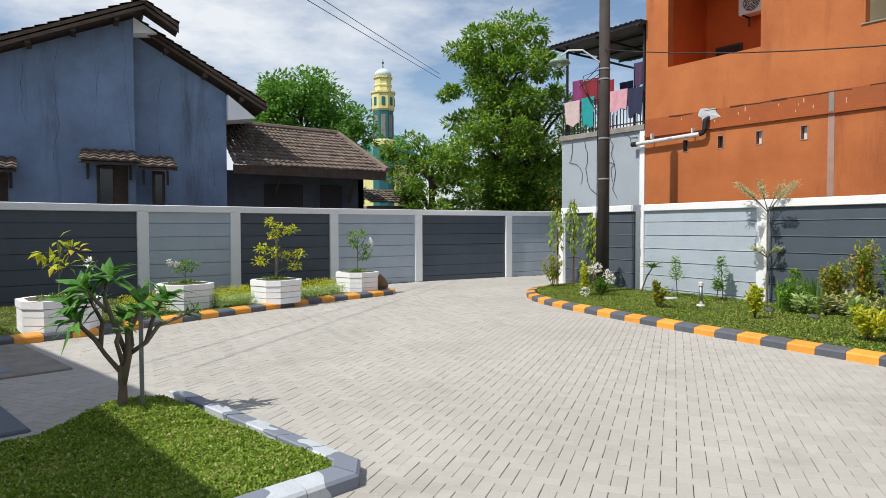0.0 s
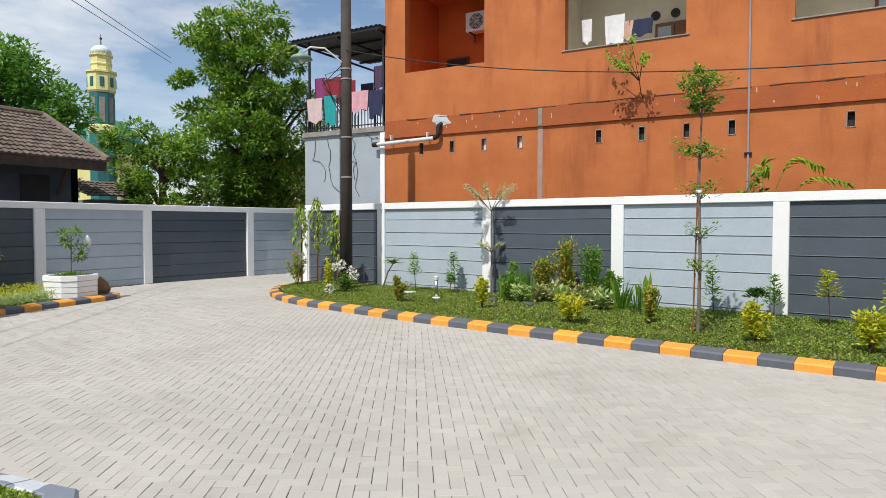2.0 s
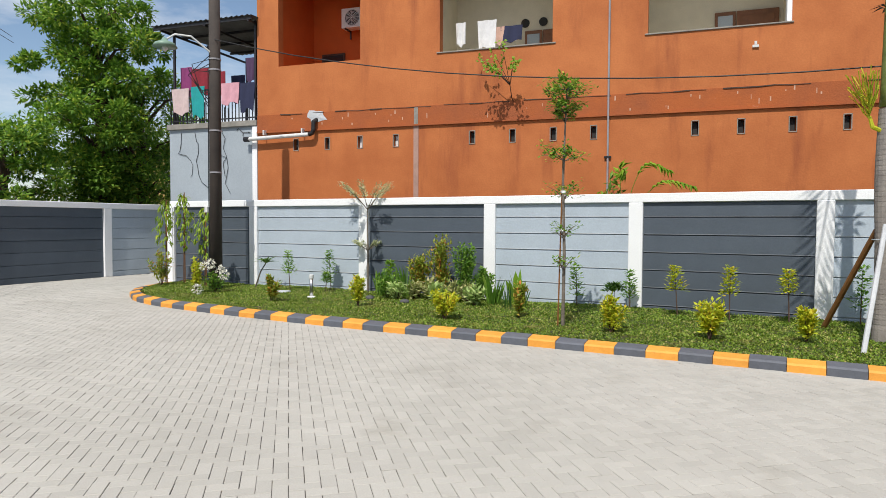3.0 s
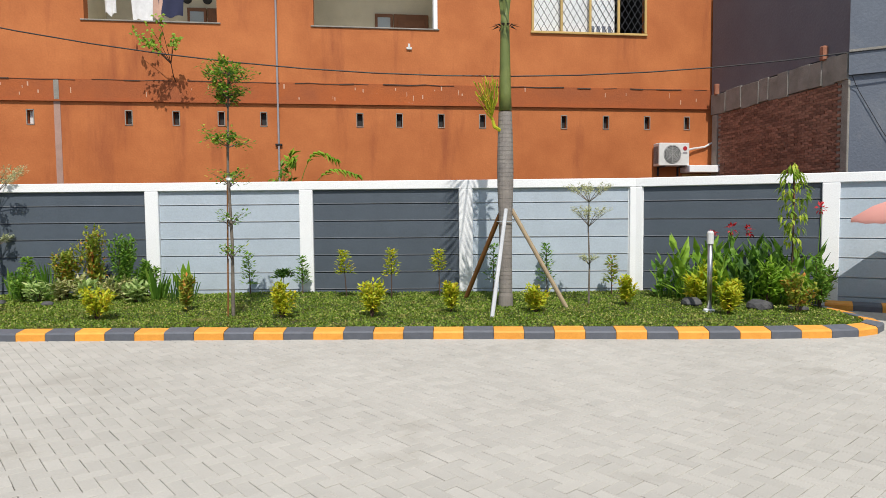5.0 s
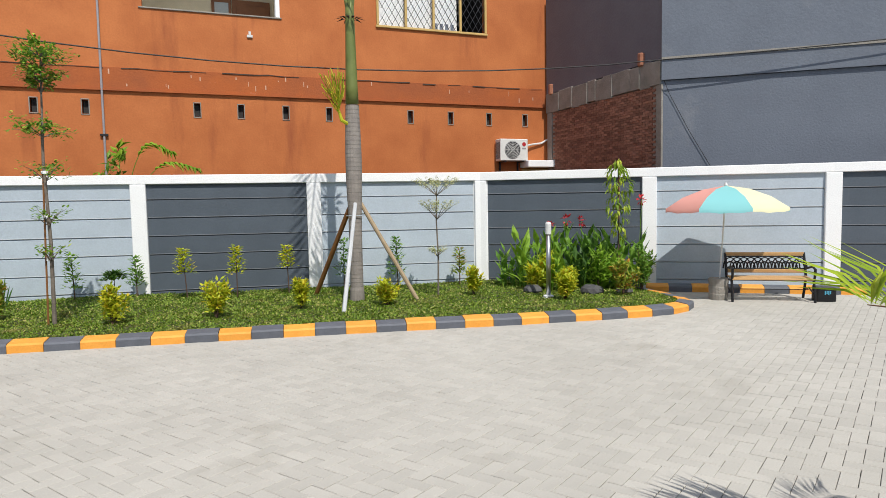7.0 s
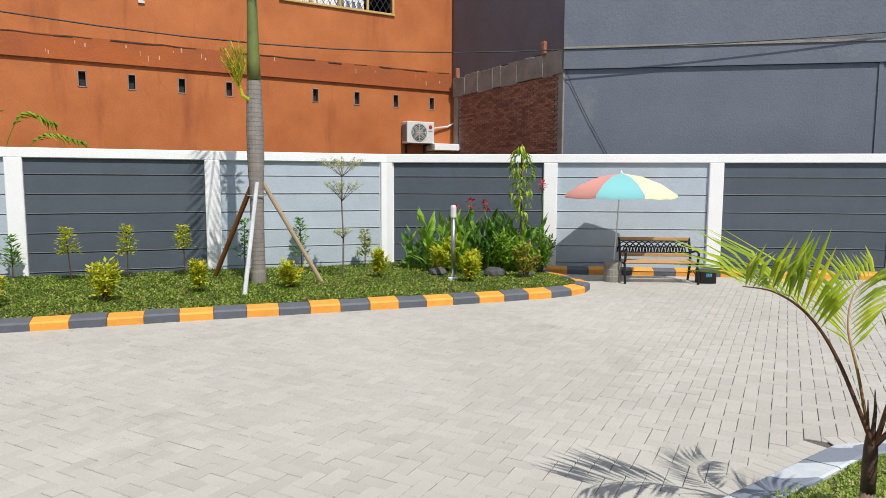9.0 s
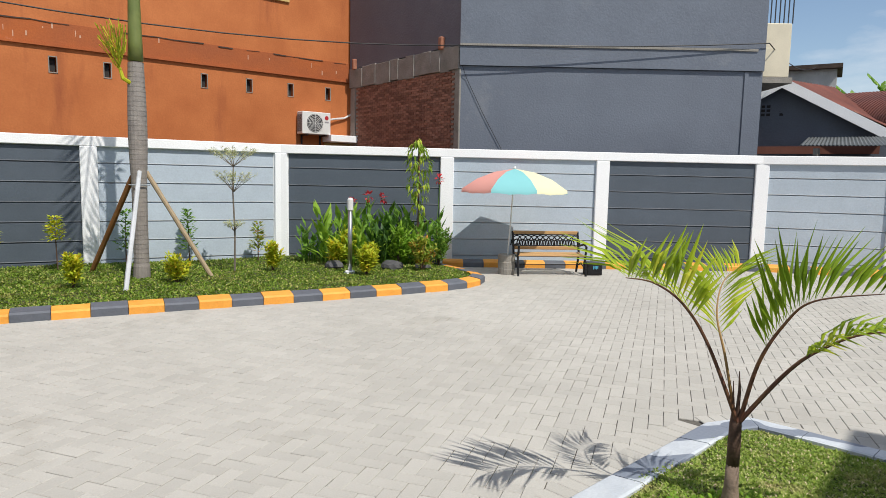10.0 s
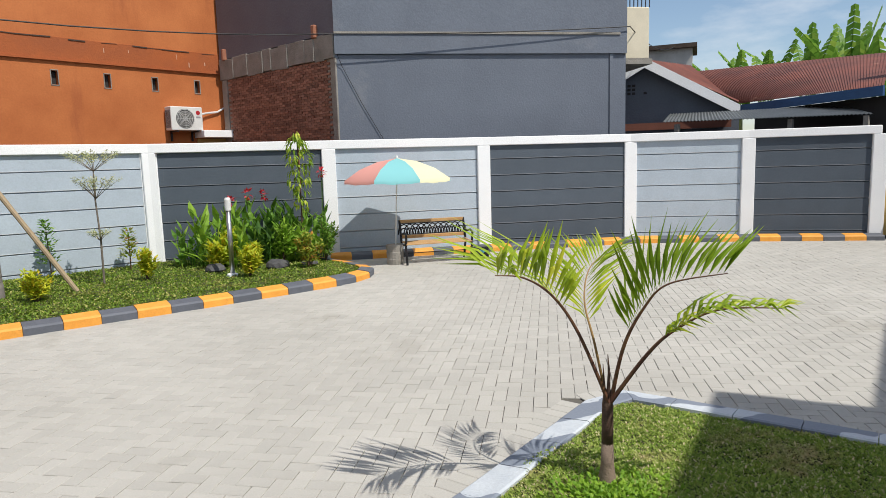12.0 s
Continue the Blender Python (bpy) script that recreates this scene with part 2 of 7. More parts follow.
M_LEAFYELLOW = leaf_mat("yellow_green_leaf", (0.36, 0.47, 0.028), (0.68, 0.68, 0.045), (0.76, 0.52, 0.045))
M_LEAFRED = leaf_mat("bronze_tipped_leaf", (0.20, 0.33, 0.036), (0.42, 0.42, 0.055), (0.72, 0.25, 0.055))
M_VARIEG = leaf_mat("cream_variegated_leaf", (0.208, 0.286, 0.052), (0.624, 0.598, 0.312), (0.715, 0.650, 0.260))
M_CREAMLEAF = leaf_mat("pale_cream_leaf", (0.312, 0.364, 0.156), (0.676, 0.689, 0.429), (0.750, 0.750, 0.468))
M_PALMLEAF = leaf_mat("young_palm_leaf", (0.27, 0.40, 0.025), (0.46, 0.58, 0.04), (0.74, 0.72, 0.07), 0.42, 0.35)
M_PALMDARK = leaf_mat("deep_palm_leaf", (0.16, 0.27, 0.018), (0.29, 0.42, 0.03), None, 0.45, 0.3)
M_FRANGLEAF = leaf_mat("glossy_long_leaf", (0.051, 0.170, 0.025), (0.128, 0.323, 0.051), None, 0.3, 0.35)
M_PALMSTEM = mat("purple_brown_stalk", (0.11, 0.045, 0.03), (0.16, 0.08, 0.03), rough=0.5, scale=6, bump=0.05)
M_PALMSTEM2 = mat("tan_stalk", (0.36, 0.22, 0.08), rough=0.5, scale=6, bump=0.05)
M_FRANG = mat("smooth_grey_bark", (0.17, 0.125, 0.095), (0.23, 0.195, 0.16), rough=0.75, scale=8, fine=50, bump=0.25)
M_STEEL2 = mat("galvanised_steel", (0.3, 0.32, 0.34), rough=0.45, metal=0.6, bump=0.02)
M_TREELEAF = leaf_mat("mango_leaf", (0.08, 0.20, 0.025), (0.24, 0.41, 0.045), (0.56, 0.62, 0.08))
M_LEAFTREE2 = leaf_mat("round_tree_leaf", (0.085, 0.221, 0.031), (0.170, 0.357, 0.051), (0.255, 0.459, 0.068))
M_CREAMGREEN = leaf_mat("pale_green_leaf", (0.272, 0.408, 0.119), (0.578, 0.714, 0.272), (0.714, 0.750, 0.340))
M_TEALPRINT = mat("blue_print", (0.08, 0.35, 0.5), rough=0.5, bump=0)
M_FLOWER = leaf_mat("white_petal", (0.75, 0.75, 0.68), (0.82, 0.80, 0.70), trans=0.2)
M_REDPETAL = leaf_mat("red_petal", (0.45, 0.02, 0.03), (0.60, 0.05, 0.06), trans=0.25)
M_GLASS = mat("dark_window_glass", (0.03, 0.035, 0.04), rough=0.12, bump=0, spec=0.6)
M_BROWNWOOD = mat("brown_door_timber", (0.20, 0.085, 0.04), rough=0.6, scale=6)
M_BENCHWOOD = mat("varnished_bench_timber", (0.50, 0.30, 0.13), (0.42, 0.24, 0.10), rough=0.5, scale=9)
M_IRON = mat("black_cast_iron", (0.018, 0.018, 0.02), rough=0.45, metal=0.3, bump=0.1)
M_STAINLESS = mat("brushed_steel", (0.55, 0.55, 0.55), rough=0.3, metal=1.0, bump=0.02)
M_ACWHITE = mat("white_enamel", (0.72, 0.72, 0.70), (0.65, 0.65, 0.63), rough=0.4, scale=4, bump=0.03)


# ---- building blocks ----
class Mesh:
    """Collects vertices and faces of one mesh."""

    def __init__(self):
        self.v, self.f = [], []

    def quad(self, a, b, c, d):
        k = len(self.v)
        self.v += [tuple(a), tuple(b), tuple(c), tuple(d)]
        self.f.append((k, k + 1, k + 2, k + 3))

    def tri(self, a, b, c):
        k = len(self.v)
        self.v += [tuple(a), tuple(b), tuple(c)]
        self.f.append((k, k + 1, k + 2))

    def box(self, x0, y0, z0, x1, y1, z1, m=None, bevel=0.0):
        k = len(self.v)
        if bevel <= 0:
            p = [(x, y, z) for z in (z0, z1) for y in (y0, y1) for x in (x0, x1)]
            fs = [(0, 2, 3, 1), (4, 5, 7, 6), (0, 1, 5, 4), (2, 6, 7, 3), (0, 4, 6, 2), (1, 3, 7, 5)]
        else:
            e = bevel
            p, idx, fs = [], {}, []
            for ax in range(3):
                for ix in range(2):
                    for iy in range(2):
                        for iz in range(2):
                            q = []
                            for a, (lo, hi, i) in enumerate(((x0, x1, ix), (y0, y1, iy), (z0, z1, iz))):
                                q.append((hi if i else lo) if a == ax else (hi - e if i else lo + e))
                            idx[ax, ix, iy, iz] = len(p)
                            p.append(tuple(q))
            for i in range(2):
                fs.append([idx[0, i, a, b] for a, b in ((0, 0), (1, 0), (1, 1), (0, 1))][::1 if i else -1])
                fs.append([idx[1, a, i, b] for a, b in ((0, 0), (0, 1), (1, 1), (1, 0))][::1 if i else -1])
                fs.append([idx[2, a, b, i] for a, b in ((0, 0), (1, 0), (1, 1), (0, 1))][::1 if i else -1])
                for j in range(2):
                    fs.append((idx[0, i, j, 0], idx[0, i, j, 1], idx[1, i, j, 1], idx[1, i, j, 0]))
                    fs.append((idx[0, i, 0, j], idx[0, i, 1, j], idx[2, i, 1, j], idx[2, i, 0, j]))
                    fs.append((idx[1, 0, i, j], idx[1, 1, i, j], idx[2, 1, i, j], idx[2, 0, i, j]))
                    for h in range(2):
                        fs.append((idx[0, i, j, h], idx[1, i, j, h], idx[2, i, j, h]))
        if m is not None:
            p = [tuple(m @ Vector(q)) for q in p]
        self.v += p
        self.f += [tuple(k + i for i in g) for g in fs]
        return self

    def tube(self, pts, radii, n=8, cap=True):
        pts = [Vector(p) for p in pts]
        if not isinstance(radii, (list, tuple)):
            radii = [radii] * len(pts)
        k = len(self.v)
        side = None
        for i, p in enumerate(pts):
            d = (pts[min(i + 1, len(pts) - 1)] - pts[max(i - 1, 0)]).normalized()
            if side is None:
                side = d.orthogonal().normalized()
            side = (side - d * side.dot(d))
            side = side.normalized() if side.length > 1e-6 else d.orthogonal().normalized()
            up = d.cross(side)
            for j in range(n):
                a = 2 * math.pi * j / n
                self.v.append(tuple(p + (side * math.cos(a) + up * math.sin(a)) * radii[i]))
        for i in range(len(pts) - 1):
            for j in range(n):
                a, b = k + i * n + j, k + i * n + (j + 1) % n
                self.f.append((a, b, b + n, a + n))
        if cap:
            self.f.append(tuple(k + j for j in range(n))[::-1])
            self.f.append(tuple(k + (len(pts) - 1) * n + j for j in range(n)))
        return self

    def lathe(self, profile, n=16, at=(0, 0, 0)):
        """profile: (radius, height) pairs from the bottom up."""
        k = len(self.v)
        for r, z in profile:
            for j in range(n):
                a = 2 * math.pi * j / n
                self.v.append((at[0] + r * math.cos(a), at[1] + r * math.sin(a), at[2] + z))
        for i in range(len(profile) - 1):
            for j in range(n):
                a, b = k + i * n + j, k + i * n + (j + 1) % n
                self.f.append((a, b, b + n, a + n))
        self.f.append(tuple(k + j for j in range(n))[::-1])
        self.f.append(tuple(k + (len(profile) - 1) * n + j for j in range(n)))
        return self

    def prism(self, pts, z0, z1):
        """A plan outline (anticlockwise) raised from z0 to z1."""
        k, n = len(self.v), len(pts)
        self.v += [(p[0], p[1], z0) for p in pts] + [(p[0], p[1], z1) for p in pts]
        self.f.append(tuple(k + i for i in range(n))[::-1])
        self.f.append(tuple(k + n + i for i in range(n)))
        for i in range(n):
            j = (i + 1) % n
            self.f.append((k + i, k + j, k + n + j, k + n + i))
        return self

    def leaf(self, base, d, up, length, width, droop=0.2, fold=0.15):
        """A pointed leaf of two folded halves."""
        base, d, up = Vector(base), Vector(d).normalized(), Vector(up)
        s = d.cross(up)
        s = s.normalized() if s.length > 1e-5 else d.orthogonal().normalized()
        u = s.cross(d)
        k = len(self.v)
        mid = base + d * length * 0.45 + u * fold * width
        tip = base + d * length - u * droop * length
        l, r = mid + s * width / 2 - u * fold * width, mid - s * width / 2 - u * fold * width
        self.v += [tuple(base), tuple(l), tuple(tip), tuple(r), tuple(mid)]
        self.f += [(k, k + 4, k + 1), (k + 4, k + 2, k + 1), (k, k + 3, k + 4), (k + 3, k + 2, k + 4)]

    def data(self, name, material, smooth=False):
        me = bpy.data.meshes.new(name)
        me.from_pydata(self.v, [], self.f)
        me.materials.append(material)
        if smooth:
            me.polygons.foreach_set("use_smooth", [True] * len(me.polygons))
        me.update()
        return me


def thing(name, label, category, m=None, group="", kind=""):
    """An Empty at the base of a thing that parents its parts."""
    e = new(name)
    e.matrix_world = m or Matrix()
    return tagged(e, label, category, group, kind)


def part(name, mesh, material, parent=None, label="", smooth=False, m=None):
    """One mesh object under a thing or part; mesh is a Mesh or mesh data."""
    ob = new(name, mesh.data(name, material, smooth) if isinstance(mesh, Mesh) else mesh)
    if parent:
        ob.parent = parent
    if m is not None:
        ob.matrix_basis = m
    return tagged(ob, label)


def frame_of(o, u):
    """Pose with its x axis along the plan direction u, from the plan point o."""
    return pose(o[0], o[1], 0, 0, 0, math.degrees(math.atan2(u[1], u[0])))


def holed(mb, length, z0, z1, holes, thick, x0=0.0, y=0.0):
    """An upright wall in x and z with real openings (xa, za, xb, zb) through its thickness; its front is at y."""
    xs = sorted({x0, x0 + length, *[h[0] for h in holes], *[h[2] for h in holes]})
    zs = sorted({z0, z1, *[h[1] for h in holes], *[h[3] for h in holes]})
    xs, zs = [x for x in xs if x0 <= x <= x0 + length], [z for z in zs if z0 <= z <= z1]

    def solid(i, j):
        if not (0 <= i < len(xs) - 1 and 0 <= j < len(zs) - 1):
            return False
        cx, cz = (xs[i] + xs[i + 1]) / 2, (zs[j] + zs[j + 1]) / 2
        return not any(h[0] < cx < h[2] and h[1] < cz < h[3] for h in holes)
    b = y + thick
    for i in range(len(xs) - 1):
        for j in range(len(zs) - 1):
            if not solid(i, j):
                continue
            xa, xb, za, zb = xs[i], xs[i + 1], zs[j], zs[j + 1]
            mb.quad((xa, y, za), (xb, y, za), (xb, y, zb), (xa, y, zb))
            mb.quad((xb, b, za), (xa, b, za), (xa, b, zb), (xb, b, zb))
            if not solid(i - 1, j):
                mb.quad((xa, b, za), (xa, y, za), (xa, y, zb), (xa, b, zb))
            if not solid(i + 1, j):
                mb.quad((xb, y, za), (xb, b, za), (xb, b, zb), (xb, y, zb))
            if not solid(i, j - 1):
                mb.quad((xa, b, za), (xb, b, za), (xb, y, za), (xa, y, za))
            if not solid(i, j + 1):
                mb.quad((xa, y, zb), (xb, y, zb), (xb, b, zb), (xa, b, zb))
    return mb


# ---- ground ----
g = Mesh()
g.quad((-1500, -1500, -0.08), (1500, -1500, -0.08), (1500, 1500, -0.08), (-1500, 1500, -0.08))
tagged(part("ground", g, M_EARTH), "bare earth reaching to the horizon", "ground", kind="structure")
g = Mesh()
g.prism([(-24, -12), (20, -12), (20, 13), (8, 16), (-8, 13.5), (-15.8, 13), (-16, 24), (-24, 24)], -0.075, -0.012)
tagged(part("road_bed", g, M_JOINT), "sandy bed showing in the paver joints", "road", kind="structure")

# ---- boundary wall of precast planks ----
POST_W, RAIL_Z, TOP_Z = 0.27, 2.13, 2.30
JOINTS = [0.175 + 0.3375 * k for k in range(6)]


def boundary_wall(name, posts, first_dark, label, low=0.0, shaded=False):
    """Posts in plan, lapped planks between with a lip painted as the sunlit edge under each joint unless shaded, a top
    rail on all.
    """
    root = thing(name, label, "wall", kind="structure")
    rng = random.Random(len(name) + len(posts))
    for i, p in enumerate(posts):
        a = posts[max(i - 1, 0)]
        b = posts[min(i + 1, len(posts) - 1)]
        u = (Vector(b) - Vector(a)).normalized()
        m = frame_of(p, u)
        part("post", Mesh().box(-POST_W / 2, -0.10, low, POST_W / 2, 0.12, RAIL_Z, bevel=0.012), M_WHITE, root, m=m)
    edges = [low, *JOINTS, RAIL_Z + 0.01]
    gap = 0.013 if shaded else 0.025
    for i in range(len(posts) - 1):
        a, b = Vector(posts[i]), Vector(posts[i + 1])
        u, ln = (b - a).normalized(), (b - a).length
        m = frame_of(a, u)
        dark = (i % 2 == 0) == first_dark
        paint = M_DARK if dark else M_LIGHT
        x0, x1 = POST_W / 2 + 0.001, ln - POST_W / 2 - 0.001
        part("panel_backing", Mesh().box(x0 - 0.01, 0.0, low, x1 + 0.01, 0.06, RAIL_Z), paint, root, m=m)
        for z0, z1 in zip(edges, edges[1:]):
            part("plank", Mesh().box(x0, -0.0365, z0, x1, 0.004, z1 - (gap if z1 < RAIL_Z else 0), bevel=0.004), paint, root,
                 m=m @ pose(0, rng.uniform(-0.003, 0.003), 0))
        # lighter strips stand in for sun catching the planks' top edges
        if not shaded:
            for z in JOINTS:
                part("highlight_lip", Mesh().box(x0, -0.040, z - 0.004, x1, 0.002, z + 0.007, bevel=0.002), M_GREYLIP if dark else M_PALEGREY, root, m=m @ pose(0, 0, rng.uniform(-0.002, 0.002)))
        part("top_rail", Mesh().box(-0.02, -0.097, RAIL_Z, ln + 0.02, 0.14, TOP_Z, bevel=0.012), M_WHITE, root, m=m)
    return root


MAIN = [(-15.75, 12.45), (-12.75, 12.60), (-9.32, 12.72), (-6.06, 12.78), (-2.99, 12.78), (0.15, 12.76), (3.45, 12.70)]
EAST = [(3.45, 12.70), (6.45, 11.40), (9.29, 10.02), (12.20, 8.50), (13.90, 6.75), (15.40, 4.80)]
WEST = [(-15.6, -5.4), (-16.7, -1.9), (-17.6, 1.05), (-18.05, 3.3), (-18.6, 6.2), (-19.0, 9.15), (-19.2, 12.75), (-19.35, 16.2), (-19.4, 19.4)]
boundary_wall("wall_north", MAIN, True, "precast plank wall in alternating charcoal and pale grey bays with white posts")
boundary_wall("wall_east", EAST, True, "precast plank wall curving round the court, charcoal and pale grey bays")
boundary_wall("wall_west", WEST, False, "shaded plank wall in charcoal and grey bays with white posts", shaded=True)
boundary_wall("wall_lane", [(-15.75, 22.0), (-15.75, 18.9), (-15.75, 15.7), (-15.75, 12.45)], True, "plank wall along the side lane")

# ---- orange building ----
FAC_O, FAC_U = (-13.7, 14.0), (0.987, 0.16)
FAC = frame_of(FAC_O, FAC_U)
ob_house = thing("apartment_house", "orange plastered two-storey house with stained walls and open upper windows", "house", FAC)
SLOTS = [0.99, 1.99, 2.99, 4.05, 6.17, 7.22, 8.24, 9.21, 11.48, 12.44, 13.47, 14.51, 16.61, 17.72, 18.83, 19.92]
slots = [(s - 0.065, 3.76, s + 0.065, 4.06) for s in SLOTS]
BIG = [(0.43, 6.13, 3.0, 8.6), (5.28, 6.13, 8.2, 8.6), (10.42, 6.13, 13.37, 8.6), (15.76, 6.13, 18.78, 8.4)]
LOW, BAND0, BAND1 = 0.0, 4.30, 4.78
part("wall", holed(Mesh(), 21.0, LOW, 9.4, slots + BIG, 0.25, x0=-0.28), M_ORANGE, ob_house)
part("wall", Mesh().box(-0.28, 0.25, 0, -0.05, 7.5, 9.4), M_ORANGE, ob_house)
part("wall", Mesh().box(20.5, 0.25, 0, 20.72, 7.5, 9.4), M_ORANGE, ob_house)
part("wall", Mesh().box(-0.28, 7.5, 0, 20.72, 7.7, 9.4), M_ORANGE, ob_house)
part("roof", Mesh().box(-0.6, -0.35, 9.4, 21.0, 8.0, 9.6), M_CEMENT, ob_house)
part("wall_band", holed(Mesh(), 21.0, BAND0, BAND1, [], 0.02, x0=-0.28, y=-0.022), M_BAND, ob_house, "worn band of plaster patched and cracked")
part("floor_slab", Mesh().box(-0.04, 0.26, 5.95, 20.4, 7.4, 6.05), M_CEMENT, ob_house)
part("lower_back", Mesh().box(0, 0.75, 3.4, 20.4, 0.8, 4.5), M_DARKIN, ob_house)

# ---- slate-grey house ----
SL = frame_of((7.34, 12.5), (0.873, -0.487))
slate = thing("slate_house", "slate grey plastered house with a bare brick side", "house", SL)
part("wall", Mesh().box(0, 0, 0, 6.62, 0.25, 4.16), M_SLATE, slate)
part("wall_upper", Mesh().box(0, -0.06, 4.17, 6.62, 0.25, 7.2), M_SLATE, slate)
part("cornice", Mesh().box(0, -0.085, 4.58, 6.45, -0.055, 4.63), M_CEMENT, slate, "white crack line along the floor joint")
part("wall_back", Mesh().box(0.3, 6.0, 0, 6.62, 6.2, 7.2), M_SLATE, slate)
part("wall_side", Mesh().box(6.4, 0.25, 0, 6.62, 6.0, 7.2), M_SLATE, slate)
part("roof", Mesh().box(-0.1, -0.15, 7.2, 6.8, 6.3, 7.35), M_CEMENT, slate)

# ---- kerbs, beds and lawns ----
def inside(poly, x, y):
    """Which of the plan points lie in the outline (numpy arrays)."""
    hit = np.zeros(len(x), bool)
    for (x0, y0), (x1, y1) in zip(poly, poly[1:] + poly[:1]):
        cross = (y0 > y) != (y1 > y)
        hit ^= cross & (x < (x1 - x0) * (y - y0) / ((y1 - y0) or 1e-9) + x0)
    return hit


def along(path, step, phase=0.0):
    """Points at even steps along a plan path, the first step shortened by the phase."""
    out, left = [Vector(path[0])], step - phase
    for a, b in zip(path, path[1:]):
        a, b = Vector(a), Vector(b)
        while (b - a).length >= left:
            a = a + (b - a).normalized() * left
            out.append(a.copy())
            left = step
        left -= (b - a).length
    if (Vector(path[-1]) - out[-1]).length > 0.12:
        out.append(Vector(path[-1]))
    return out


KERB_PROFILE = [(0.0, -0.06), (0.0, 0.085), (0.022, 0.108), (0.205, 0.135), (0.22, 0.125), (0.22, -0.06)]


def kerb(name, path, colours, label, rise=1.0, width=1.0, jitter=0.004, phase=0.0):
    """Painted kerb stones, each a piece of its own, with the bed on the left of the path."""
    root = thing(name, label, "kerb", kind="structure")
    pts = along(path, 0.402, phase)
    rng = random.Random(len(pts))
    for i in range(len(pts) - 1):
        a, b = pts[i], pts[i + 1]
        u = (b - a).normalized()
        ln = (b - a).length
        t0 = ((pts[i] - pts[i - 1]).normalized() + u).normalized() if i else u
        t1 = ((pts[i + 2] - b).normalized() + u).normalized() if i + 2 < len(pts) else u
        mb = Mesh()
        dz = rng.uniform(-jitter, jitter)
        rings = []
        for e, (p, t) in enumerate(((a, t0), (b, t1))):
            nrm = Vector((-t.y, t.x)) / max(t.dot(u), 0.5)
            q = p + u * (0.003 if e == 0 else -0.003)
            rings.append([(q.x + nrm.x * o * width, q.y + nrm.y * o * width, z * rise + dz) for o, z in KERB_PROFILE])
        k = len(KERB_PROFILE)
        mb.v = rings[0] + rings[1]
        mb.f = [(j, (j + 1) % k, k + (j + 1) % k, k + j) for j in range(k)] + [tuple(range(k))[::-1], tuple(range(k, 2 * k))]
        part("kerb_stone", mb, colours[i % len(colours)], root)
    return root


BED_FRONT = [(-15.25, 12.3), (-14.95, 11.1), (-14.5, 10.3), (-13.75, 9.62), (-12.9, 9.12), (-11.8, 8.8), (-10.6, 8.66), (-9.2, 8.56), (-8.0, 8.51),
             (-6.0, 8.48), (-3.0, 8.52), (0.0, 8.53), (3.0, 8.46), (4.2, 8.47), (5.0, 8.51), (5.45, 8.63), (5.8, 8.87), (6.0, 9.2), (6.0, 9.8), (5.9, 11.5)]
kerb("kerb_bed", BED_FRONT, (M_KORANGE, M_KGREY), "kerb stones painted orange and grey along the planted bed", jitter=0.007, phase=0.11)
kerb("kerb_east", [(6.12, 10.9), (9.05, 9.42), (11.75, 8.02), (13.42, 6.42), (15.1, 4.5)], (M_KORANGE, M_KGREY), "orange and grey kerb stones along the foot of the wall")
ISLAND = [(-11.3, -2.6), (-11.68, -1.22), (-12.25, 0.2), (-13.0, 1.35), (-13.7, 2.6), (-14.4, 3.85), (-14.95, 5.1), (-15.45, 6.4), (-15.7, 6.85), (-16.05, 7.05), (-16.5, 6.95)]
kerb("kerb_island", ISLAND, (M_KORANGE, M_KGREY), "orange and grey kerb stones along the planter strip")


def wavy_paint(name):
    """Kerb paint brushed in wavy bands of white, pale grey and slate along the kerb, chipped here and there."""
    m = mat(name, (0.56, 0.60, 0.64), (0.48, 0.52, 0.57), rough=0.6, scale=7, stain=(0.34, 0.33, 0.31), stain_scale=7, stain_at=0.66)
    n, l = m.node_tree.nodes, m.node_tree.links
    hue = next(k for k in n if k.bl_idname == "ShaderNodeHueSaturation")
    base = hue.inputs["Color"].links[0].from_socket
    tc, dot, no, mad, sine, ramp, mx = (n.new("ShaderNode" + k) for k in ("TexCoord", "VectorMath", "TexNoise", "Math", "Math", "ValToRGB", "MixRGB"))
    dot.operation = "DOT_PRODUCT"
    dot.inputs[1].default_value = (5.6, 9.4, 4.0)
    no.inputs["Scale"].default_value, no.inputs["Detail"].default_value = 3.5, 1.0
    mad.operation, sine.operation = "MULTIPLY_ADD", "SINE"
    mad.inputs[1].default_value = 5.0
    l.new(tc.outputs["Object"], dot.inputs[0])
    l.new(tc.outputs["Object"], no.inputs["Vector"])
    l.new(no.outputs["Fac"], mad.inputs[0])
    l.new(dot.outputs["Value"], mad.inputs[2])
    l.new(mad.outputs[0], sine.inputs[0])
    e = ramp.color_ramp.elements
    e[0].position, e[1].position = 0.02, 0.06
    l.new(sine.outputs[0], ramp.inputs["Fac"])
    l.new(ramp.outputs["Color"], mx.inputs["Fac"])
    mx.inputs["Color1"].default_value = (0.21, 0.24, 0.295, 1)
    l.new(base, mx.inputs["Color2"])
    l.new(mx.outputs["Color"], hue.inputs["Color"])
    return m


